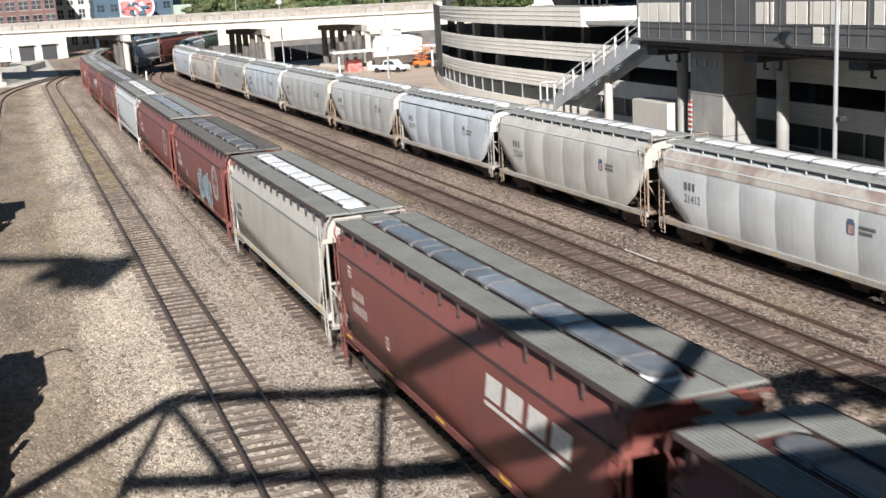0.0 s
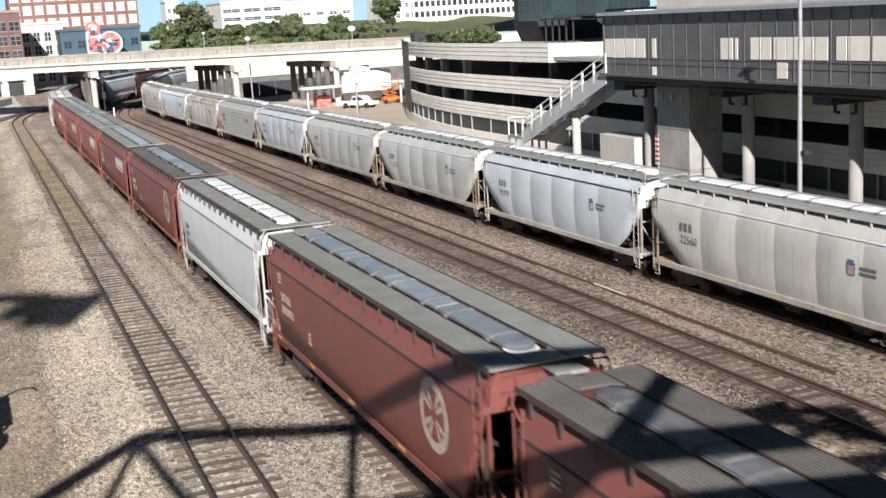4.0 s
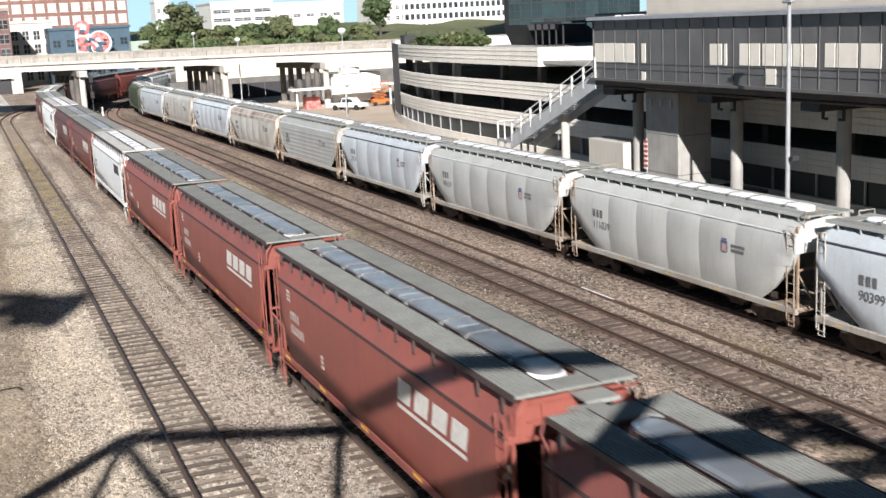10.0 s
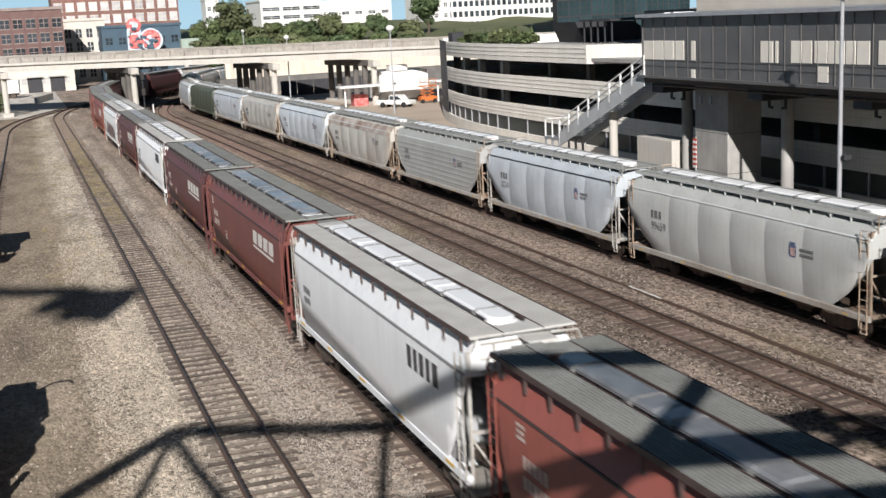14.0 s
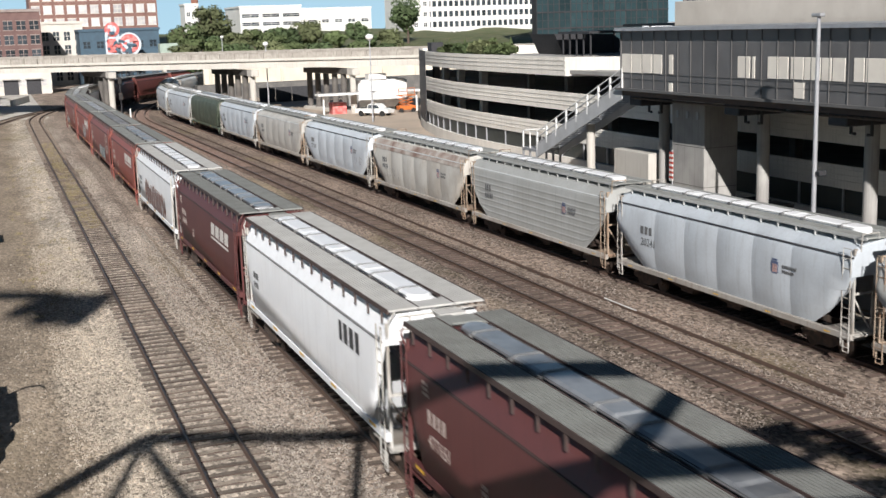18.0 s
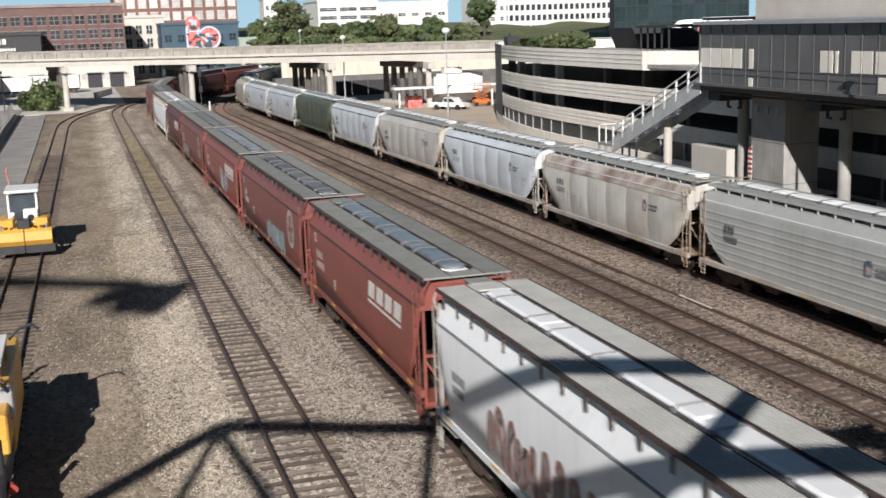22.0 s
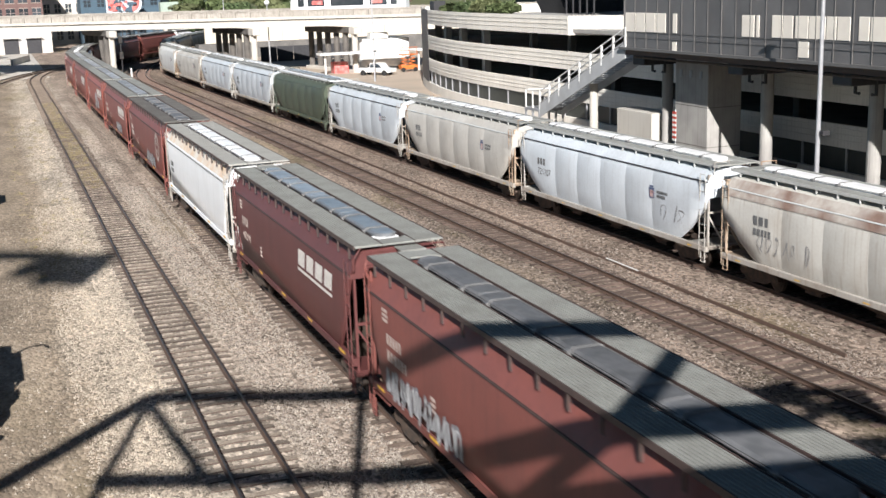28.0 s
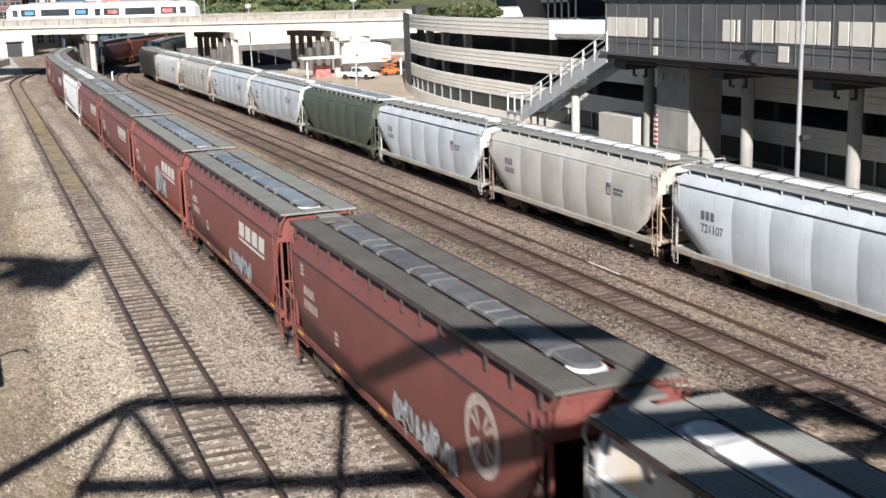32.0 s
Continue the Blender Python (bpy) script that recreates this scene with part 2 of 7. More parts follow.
# ---- pale blue sky low behind the city ----
def sky_backdrop():
    m = bpy.data.materials.new("low_sky")
    m.use_nodes = True
    nt = m.node_tree
    nt.nodes.remove(nt.nodes["Principled BSDF"])
    em = nt.nodes.new("ShaderNodeEmission")
    tc, sp, cr, mr = (nt.nodes.new(k) for k in ("ShaderNodeTexCoord", "ShaderNodeSeparateXYZ", "ShaderNodeValToRGB", "ShaderNodeMapRange"))
    nt.links.new(tc.outputs["Object"], sp.inputs[0])
    nt.links.new(sp.outputs[2], mr.inputs["Value"])
    mr.inputs["From Min"].default_value, mr.inputs["From Max"].default_value = 0.0, 250.0
    nt.links.new(mr.outputs[0], cr.inputs[0])
    cr.color_ramp.elements[0].color, cr.color_ramp.elements[1].color = (0.40, 0.60, 0.72, 1), (0.16, 0.36, 0.60, 1)
    nt.links.new(cr.outputs[0], em.inputs[0])
    nt.links.new(em.outputs[0], nt.nodes["Material Output"].inputs[0])
    bm = B()
    loft(bm, [[Vector((q * math.sin(radians(a)), q * math.cos(radians(a)), z)) for q, z in ((900, -4), (900, 260), (902, 260), (902, -4))] for a in range(-60, 75, 3)], close=True)
    solid("sky_backdrop", bm, m, "plain pale blue sky behind the city", "sky", "structure")


sky_backdrop()


# ---- ground, ballast, tracks ----
def sheet(name, x0, x1, y0, y1, z, mat, label, n=1):
    bm = B()
    for i in range(n):
        ya, yb = y0 + (y1 - y0) * i / n, y0 + (y1 - y0) * (i + 1) / n
        box(bm, x0, x1, ya, yb, z - 0.3, z)
    return solid(name, bm, mat, label, "ground", "structure")


def yard_material():
    """Stones and dirt in bands across the tracks, with ragged borders, patches and stains."""
    m = bpy.data.materials.new("yard_stones_and_dirt")
    m.use_nodes = True
    nt = m.node_tree
    N, L = nt.nodes.new, nt.links.new
    b = nt.nodes["Principled BSDF"]
    b.inputs["Roughness"].default_value, b.inputs["Specular IOR Level"].default_value = 0.95, 0.12
    tc = N("ShaderNodeTexCoord")
    sep = N("ShaderNodeSeparateXYZ")
    L(tc.outputs["Object"], sep.inputs[0])

    def nz(scale, detail=6.0):
        n = N("ShaderNodeTexNoise")
        n.inputs["Scale"].default_value, n.inputs["Detail"].default_value = scale, detail
        mp = N("ShaderNodeMapping")
        mp.inputs["Scale"].default_value = (1.0, 0.3 if scale < 3 else 0.55, 1.0)
        L(tc.outputs["Object"], mp.inputs[0])
        L(mp.outputs[0], n.inputs["Vector"])
        return n.outputs[0]

    def math_(op, p, q):
        k = N("ShaderNodeMath")
        k.operation = op
        for i, v in enumerate((p, q)):
            if isinstance(v, float):
                k.inputs[i].default_value = v
            else:
                L(v, k.inputs[i])
        return k.outputs[0]

    wob = math_("MULTIPLY", math_("SUBTRACT", math_("ADD", nz(0.22), math_("MULTIPLY", nz(1.6), 0.4)), 0.7), 4.5)
    x = math_("ADD", sep.outputs[0], wob)
    t = math_("DIVIDE", math_("ADD", x, 10.0), 50.0)
    cr = N("ShaderNodeValToRGB")
    L(t, cr.inputs[0])
    el = cr.color_ramp.elements
    stops = [(-6.0, (0.28, 0.23, 0.18)), (-1.5, (0.31, 0.252, 0.192)), (1.2, (0.38, 0.31, 0.235)), (2.3, (0.56, 0.48, 0.385)), (4.2, (0.50, 0.435, 0.36)), (6.6, (0.46, 0.395, 0.33)), (8.2, (0.37, 0.303, 0.25)), (12, (0.315, 0.25, 0.205)), (19.6, (0.39, 0.307, 0.25)), (22, (0.18, 0.145, 0.118)), (25.5, (0.32, 0.248, 0.20)), (29, (0.17, 0.14, 0.115)), (36, (0.30, 0.27, 0.23))]
    el[0].position, el[0].color = (stops[0][0] + 10) / 50, (*stops[0][1], 1)
    el[1].position, el[1].color = (stops[-1][0] + 10) / 50, (*stops[-1][1], 1)
    for p, c in stops[1:-1]:
        e = el.new((p + 10) / 50)
        e.color = (*c, 1)
    vor = N("ShaderNodeTexVoronoi")
    vor.inputs["Scale"].default_value = 9.5
    vm = N("ShaderNodeMapping")
    vm.inputs["Scale"].default_value = (1.0, 0.6, 1.0)
    L(tc.outputs["Object"], vm.inputs[0])
    L(vm.outputs[0], vor.inputs["Vector"])
    sc = N("ShaderNodeSeparateColor")
    L(vor.outputs["Color"], sc.inputs[0])
    # dirt on the left has weaker stones than the beds
    stone = N("ShaderNodeMapRange")
    L(x, stone.inputs["Value"])
    for k, v in (("From Min", 0.0), ("From Max", 2.5), ("To Min", 0.4), ("To Max", 1.15)):
        stone.inputs[k].default_value = v
    val = math_("ADD", math_("MULTIPLY", math_("SUBTRACT", sc.outputs[0], 0.5), stone.outputs[0]), 1.0)
    big = N("ShaderNodeMapRange")
    L(nz(0.45), big.inputs["Value"])
    for k, v in (("From Min", 0.35), ("From Max", 0.72), ("To Min", 1.14), ("To Max", 0.66)):
        big.inputs[k].default_value = v
    val = math_("MULTIPLY", val, big.outputs[0])
    fine = N("ShaderNodeMapRange")
    L(nz(5.0), fine.inputs["Value"])
    for k, v in (("From Min", 0.35), ("From Max", 0.65), ("To Min", 0.78), ("To Max", 1.2)):
        fine.inputs[k].default_value = v
    val = math_("MULTIPLY", math_("MULTIPLY", val, fine.outputs[0]), 0.93)
    hsv = N("ShaderNodeHueSaturation")
    L(val, hsv.inputs["Value"])
    L(cr.outputs[0], hsv.inputs["Color"])
    # dry weeds in patches on the dirt
    weeds = N("ShaderNodeMapRange")
    L(nz(0.16), weeds.inputs["Value"])
    for k, v in (("From Min", 0.56), ("From Max", 0.72), ("To Min", 0.0), ("To Max", 0.45)):
        weeds.inputs[k].default_value = v
    mx = N("ShaderNodeMix")
    mx.data_type = "RGBA"
    L(weeds.outputs[0], mx.inputs["Factor"])
    ins = [i for i in mx.inputs if i.type == "RGBA"]
    L(hsv.outputs[0], ins[0])
    ins[1].default_value = (0.26, 0.22, 0.10, 1)
    L([o for o in mx.outputs if o.type == "RGBA"][0], b.inputs["Base Color"])
    bp = N("ShaderNodeBump")
    bp.invert = True
    bp.inputs["Distance"].default_value = 0.07
    bp.inputs["Strength"].default_value = 0.4
    L(vor.outputs["Distance"], bp.inputs["Height"])
    L(bp.outputs[0], b.inputs["Normal"])
    return m


YARD = yard_material()


def bed_height(x, y):
    """Height of the stones and dirt between and round the tracks."""
    z = -0.27 + 0.05 * noise.noise(Vector((x * 0.5, y * 0.5, 1))) + 0.05 * noise.noise(Vector((x * 0.17, y * 0.12, 5)))
    for tr in (T1, T2, T3, T4, T5):
        if y < tr.a0:
            d = abs(x - tr.at(y)[0])
            if d < 2.2:
                z = (-0.205 if d < 1.5 else -0.205 - 0.14 * (d - 1.5)) + tr.rise(y) if tr is T3 else max(z, -0.205 if d < 1.5 else -0.205 - 0.14 * (d - 1.5))
    return z



ground = sheet("ground", -1500, 1500, -700, 3000, -0.60, DIRT, "dry brown ground round the rail yard")
bm = B()
xs = [-6.3 + 0.75 * i for i in range(68)]
ys = []
y = -60.0
while y < 330:
    ys.append(y)
    y += 0.9 if 20 < y < 110 else 2.5
grid = []
for y in ys:
    row = []
    for x in xs:
        z = bed_height(x, y)
        row.append(bm.verts.new((x, y, z)))
    grid.append(row)
for r0, r1 in zip(grid, grid[1:]):
    for i in range(len(xs) - 1):
        bm.faces.new((r0[i], r0[i + 1], r1[i + 1], r1[i]))
solid("yard_bed", bm, YARD, "crushed stone and dry dirt between the tracks", "ground", "structure")


def loose_stones(x0, x1, y0, y1, count, tones, seed, label):
    """Single crushed stones lying on the bed, thinner with distance."""
    rng = np.random.default_rng(seed)
    xs_ = rng.uniform(x0, x1, count)
    ys_ = y0 + (y1 - y0) * rng.uniform(0, 1, count) ** 1.5
    shape = np.array([(1, 0, 0), (-1, 0, 0), (0, 1, 0), (0, -1, 0), (0, 0, 1), (0, 0, -1)], float)
    tris = np.array([(0, 2, 4), (2, 1, 4), (1, 3, 4), (3, 0, 4), (2, 0, 5), (1, 2, 5), (3, 1, 5), (0, 3, 5)])
    zs = np.array([bed_height(x, y) for x, y in zip(xs_, ys_)])
    near = np.array([min(abs(x - tr.at(y)[0]) for tr in (T1, T2, T3, T4, T5)) for x, y in zip(xs_, ys_)])
    zs = zs - np.where(near < 1.3, 0.035, 0.0)
    size = rng.uniform(0.026, 0.062, count)
    v = shape[None] * rng.uniform(0.65, 1.25, (count, 6, 1)) + rng.normal(0, 0.16, (count, 6, 3))
    a = rng.uniform(0, 6.28, count)
    c, s_ = np.cos(a)[:, None], np.sin(a)[:, None]
    x = v[..., 0] * c - v[..., 1] * s_
    y = v[..., 0] * s_ + v[..., 1] * c
    v = np.stack([x, y, v[..., 2] * 0.72], -1) * size[:, None, None] + np.stack([xs_, ys_, zs + 0.012], -1)[:, None, :]
    f = (tris[None] + 6 * np.arange(count)[:, None, None]).reshape(-1, 3)
    me = bpy.data.meshes.new("ballast_stones")
    me.from_pydata(v.reshape(-1, 3).tolist(), [], f.tolist())
    me.materials.append(stone_material("stones_" + str(seed), tones))
    tagged(new("ballast_stones", me), label, "stones", kind="stuff")


def stone_material(name, tones):
    m = bpy.data.materials.new(name)
    m.use_nodes = True
    nt = m.node_tree
    b = nt.nodes["Principled BSDF"]
    b.inputs["Roughness"].default_value, b.inputs["Specular IOR Level"].default_value = 0.92, 0.2
    g, cr = nt.nodes.new("ShaderNodeNewGeometry"), nt.nodes.new("ShaderNodeValToRGB")
    el = cr.color_ramp.elements
    el[0].color, el[1].color = (*tones[0], 1), (*tones[-1], 1)
    for i, c in enumerate(tones[1:-1]):
        el.new((i + 1) / (len(tones) - 1)).color = (*c, 1)
    nt.links.new(g.outputs["Random Per Island"], cr.inputs[0])
    nt.links.new(cr.outputs[0], b.inputs["Base Color"])
    return m


loose_stones(1.2, 4.0, 26, 75, 9000, [(0.221, 0.186, 0.154), (0.368, 0.320, 0.261), (0.456, 0.402, 0.330), (0.309, 0.260, 0.215)], 1, "pale loose stones beside the empty track")
loose_stones(4.0, 6.8, 26, 75, 9000, [(0.191, 0.160, 0.134), (0.324, 0.283, 0.238), (0.412, 0.365, 0.307), (0.265, 0.223, 0.192)], 2, "pale loose stones between the rails of the empty track")
loose_stones(6.8, 9.6, 25, 80, 16000, [(0.125, 0.104, 0.092), (0.265, 0.231, 0.200), (0.397, 0.357, 0.307), (0.191, 0.160, 0.138), (0.339, 0.298, 0.253)], 3, "crushed stone ballast beside the train")
loose_stones(9.6, 27.5, 28, 80, 26000, [(0.096, 0.074, 0.065), (0.221, 0.186, 0.157), (0.324, 0.279, 0.238), (0.147, 0.119, 0.104), (0.265, 0.223, 0.192)], 4, "brown crushed stone ballast between the tracks")
loose_stones(-6.0, 1.2, 26, 70, 3500, [(0.177, 0.149, 0.119), (0.294, 0.253, 0.207), (0.368, 0.327, 0.276)], 5, "scattered small stones on the dirt")


def dry_weeds(x0, x1, y0, y1, count, seed, tones, label):
    """Thin upright blades in tufts."""
    rng = np.random.default_rng(seed)
    tufts = np.stack([rng.uniform(x0, x1, count // 12), rng.uniform(y0, y1, count // 12)], -1)
    at = tufts[rng.integers(0, len(tufts), count)] + rng.normal(0, 0.13, (count, 2))
    verts, faces = [], []
    for (x, y), h, t, l in zip(at, rng.uniform(0.06, 0.2, count), rng.uniform(0, 6.28, count), rng.uniform(-0.08, 0.08, count)):
        z = bed_height(x, y)
        dx, dy = 0.018 * math.cos(t), 0.018 * math.sin(t)
        i = len(verts)
        verts += [(x - dx, y - dy, z), (x + dx, y + dy, z), (x + l, y - l, z + h)]
        faces.append((i, i + 1, i + 2))
    me = bpy.data.meshes.new("dry_weeds")
    me.from_pydata(verts, [], faces)
    me.materials.append(stone_material("weeds_" + str(seed), tones))
    tagged(new("dry_weeds", me), label, "weeds", kind="stuff")


WEED = [(0.15, 0.13, 0.06), (0.26, 0.215, 0.115), (0.33, 0.27, 0.165), (0.20, 0.175, 0.085)]
dry_weeds(4.75, 6.1, 80, 150, 5200, 11, WEED, "dry yellow weeds between the rails of the empty track")
dry_weeds(0.2, 3.6, 55, 130, 1500, 12, WEED, "sparse dry weeds on the dirt beside the track")


def rails(track, name, a0, a1, label):
    ob = thing(name, label, "rail track", kind="structure")
    for side in (-1, 1):
        bm = B()
        rings, tops = [], []
        a = a0
        while a <= a1:
            o = side * 0.7525
            rings.append([track.offset(a, o + dx, z) for dx, z in ((-0.075, -0.165), (-0.075, -0.145), (-0.012, -0.12), (-0.012, -0.045), (-0.036, -0.03), (-0.036, -0.004), (0.036, -0.004), (0.036, -0.03), (0.012, -0.045), (0.012, -0.12), (0.075, -0.145), (0.075, -0.165))])
            tops.append([track.offset(a, o + dx, z) for dx, z in ((-0.03, -0.004), (-0.026, 0.0), (0.026, 0.0), (0.03, -0.004))])
            a += 3.0
        loft(bm, rings, close=True)
        r = part("rail", bm, RAIL, ob)
        bm = B()
        loft(bm, tops, caps=False)
        part("rail_head", bm, RAIL_TOP, r, "worn bright running surface")
    return ob


def ties(track, ob, a0, a1, mat, near0, near1, seed):
    """Sleepers at half a metre: those nearest the bridge one by one, the far ones as one part."""
    rnd = random.Random(seed)
    shapes = []
    for k in range(7):
        bm = B()
        l = (1.25 if track is not T3 else 1.42) + rnd.uniform(-0.09, 0.08)
        box(bm, -l, l, -0.12, 0.12, -0.34, -0.148)
        bmesh.ops.subdivide_edges(bm, edges=[e for e in bm.edges if abs(e.verts[0].co.x - e.verts[1].co.x) > 1], cuts=5)
        for v in bm.verts:
            v.co += Vector((rnd.uniform(-0.04, 0.04), rnd.uniform(-0.018, 0.018), rnd.uniform(-0.02, 0.006) if v.co.z > -0.2 else 0))
        bm.normal_update()
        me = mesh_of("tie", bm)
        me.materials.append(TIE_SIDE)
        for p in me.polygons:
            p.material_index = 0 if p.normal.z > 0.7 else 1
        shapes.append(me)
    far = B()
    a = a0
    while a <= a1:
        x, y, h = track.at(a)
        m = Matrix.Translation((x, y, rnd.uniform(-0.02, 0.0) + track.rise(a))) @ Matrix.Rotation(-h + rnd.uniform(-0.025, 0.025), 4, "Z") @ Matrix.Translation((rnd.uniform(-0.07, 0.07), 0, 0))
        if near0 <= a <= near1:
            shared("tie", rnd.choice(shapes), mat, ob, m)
        else:
            box(far, -1.3, 1.3, -0.115, 0.115, -0.34, -0.16, m=m)
        a += (0.66 if mat is not TIE_DARK else 0.55) + rnd.uniform(-0.06, 0.06)
    f = part("tie", far, TIE_FAR if mat is not TIE_DARK else mat, ob)
    f["kind"] = "stuff"


TRACKS = []
for tr, nm, lab, mt, n0, n1, a1 in ((T1, "siding_track", "rusty siding with old wooden sleepers", TIE_BROWN, 27, 130, 225), (T2, "empty_track", "empty rusty track on weathered wooden sleepers", TIE, 26, 130, 232),
                                 (T3, "train_track", "track under the near freight train", TIE_BROWN, 24, 80, 270), (T4, "main_track", "main track with dark wooden sleepers", TIE_DARK, 24, 110, 270),
                                 (T5, "second_train_track", "track under the grey freight train", TIE_DARK, 24, 60, 280)):
    TRACKS.append((tr, rails(tr, nm, -470 if tr in (T3, T5) else -50, a1, lab), mt, n0, n1, a1))

for tr in (T3, T5):
    bm = B()
    loft(bm, [[tr.offset(a, o, z) for o, z in ((-2.6, -0.85), (-1.6, -0.166), (1.6, -0.166), (2.6, -0.85))] for a in (-470, -62)], close=True)
    solid("rear_ballast", bm, BALLAST_DARK, "bank of brown ballast under the track behind the bridge", "ballast", "structure")

loose = thing("loose_rail", "long loose rail lying beside the main track", "rail")
bm = B()
loft(bm, [[Vector((26.3 - 0.02 * a + dx, a, z)) for dx, z in ((-0.045, -0.25), (-0.022, -0.12), (0.022, -0.12), (0.045, -0.25))] for a in range(30, 176, 4)])
part("rail", bm, RAIL, loose)
bm = B()
loft(bm, [[Vector((26.3 - 0.02 * a + dx, a, z)) for dx, z in ((-0.03, -0.25), (-0.025, -0.11), (0.025, -0.11), (0.03, -0.25))] for a in (43.2, 46.0)])
part("bar", bm, WHITE_PAINT, loose, "pale bright bar on the rail")


# ---- road overpass across the yard ----
PARAPET = material("stained_parapet_concrete", (0.40, 0.375, 0.335), 0.9, second=(0.29, 0.265, 0.235), scale=0.35, amount=0.85, streak=(0.14, 0.12, 0.10), streak_amount=0.55, fine=((0.22, 0.20, 0.18), 2.5, 0.4))
WALL_CREAM = material("cream_retaining_wall", (0.66, 0.60, 0.50), 0.85, second=(0.55, 0.49, 0.40), scale=0.3, amount=0.7, streak=(0.4, 0.34, 0.27), streak_amount=0.3)
WALL_DARK = material("dark_stone_wall", (0.13, 0.125, 0.12), 0.9, second=(0.2, 0.19, 0.175), scale=0.6, amount=0.7, fine=((0.07, 0.07, 0.07), 6, 0.5))
BRICK = material("red_brick", (0.27, 0.125, 0.085), 0.9, second=(0.20, 0.095, 0.07), scale=0.5, amount=0.7)
BRICK_BROWN = material("brown_brick", (0.23, 0.13, 0.11), 0.9, second=(0.15, 0.08, 0.065), scale=0.5, amount=0.7)
MAUVE = material("dusty_mauve_brick", (0.17, 0.105, 0.095), 0.9, second=(0.12, 0.07, 0.065), scale=0.5, amount=0.7)
MAUVE_TRIM = material("grey_brick_trim", (0.30, 0.25, 0.23), 0.9, second=(0.2, 0.15, 0.14), scale=0.5, amount=0.7)
CREAM = material("cream_stone", (0.62, 0.58, 0.52), 0.85, second=(0.5, 0.46, 0.41), scale=0.6, amount=0.6)
WHITE_STONE = material("white_facade", (0.74, 0.73, 0.70), 0.8, second=(0.62, 0.61, 0.58), scale=0.3, amount=0.5)
BLUE_WALL = material("blue_painted_wall", (0.06, 0.105, 0.145), 0.8, second=(0.05, 0.08, 0.11), scale=0.6, amount=0.7)
SIGN_RED = material("red_sign_paint", (0.55, 0.10, 0.09), 0.6, second=(0.7, 0.4, 0.38), scale=1.5, amount=0.6)
SIGN_PALE = material("pale_sign_paint", (0.55, 0.62, 0.68), 0.6, second=(0.35, 0.45, 0.55), scale=1.2, amount=0.6)
WINDOW = material("dark_window_glass", (0.035, 0.045, 0.055), 0.15, 0.0, second=(0.08, 0.09, 0.1), scale=0.8, amount=0.5, vary=0.4)
GLASS_TEAL = material("teal_curtain_glass", (0.028, 0.055, 0.065), 0.15, 0.3, second=(0.05, 0.09, 0.10), scale=0.2, amount=0.6, vary=0.25)
GREEN_STEEL = material("pale_green_girder", (0.34, 0.42, 0.36), 0.6)
# dark concrete: painted shade on columns and cap beams, and plain dark shaft joints
CONCRETE_SHADE_JOINT = material("shade_and_joint_concrete", (0.10, 0.092, 0.085), 0.9, second=(0.16, 0.145, 0.13), scale=0.8, amount=0.7)
PALE_GLASS = material("pale_blinds_behind_glass", (0.55, 0.54, 0.54), 0.3, second=(0.3, 0.3, 0.32), scale=0.5, amount=0.6, vary=0.35)

OVER = [Vector(p) for p in ((-150, 288), (-75, 251), (-19.3, 217.5), (16.9, 192.2), (36.8, 178.2), (58.1, 163.6), (74, 152.3), (98, 135.2))]


def along(path, z, side):
    """Points beside a path in plan, offset to its right."""
    out = []
    for i, p in enumerate(path):
        a, b = path[max(i - 1, 0)], path[min(i + 1, len(path) - 1)]
        d = (b - a).normalized()
        out.append(Vector((p.x + d.y * side, p.y - d.x * side, z)))
    return out


def ribbon(bm, path, s0, s1, zs0, zs1):
    """A solid band along a path; the heights may differ from point to point."""
    rings = []
    for i in range(len(path)):
        f = i / (len(path) - 1)
        z0, z1 = zs0[0] + (zs0[1] - zs0[0]) * f, zs1[0] + (zs1[1] - zs1[0]) * f
        a, b = along(path, 0, s0)[i], along(path, 0, s1)[i]
        rings.append([Vector((a.x, a.y, z0)), Vector((a.x, a.y, z1)), Vector((b.x, b.y, z1)), Vector((b.x, b.y, z0))])
    loft(bm, rings, close=True)


overpass = thing("road_overpass", "pale concrete road overpass on round columns across the yard", "bridge")
bm = B(); ribbon(bm, OVER, -14.0, -0.5, (7.9, 7.7), (8.5, 8.2)); part("deck", bm, CONCRETE, overpass)
bm = B(); ribbon(bm, OVER, -0.9, -0.3, (7.35, 6.55), (7.9, 7.7)); part("edge_girder", bm, CONCRETE, overpass)
bm = B(); ribbon(bm, OVER, -0.5, 0.05, (8.15, 7.85), (8.5, 8.25)); part("deck_edge", bm, CONCRETE, overpass)
for k in range(5):
    bm = B(); ribbon(bm, OVER, -3.6 - 2.4 * k, -3.0 - 2.4 * k, (7.2, 6.6), (7.9, 7.7)); part("girder", bm, CONCRETE_GREY, overpass)
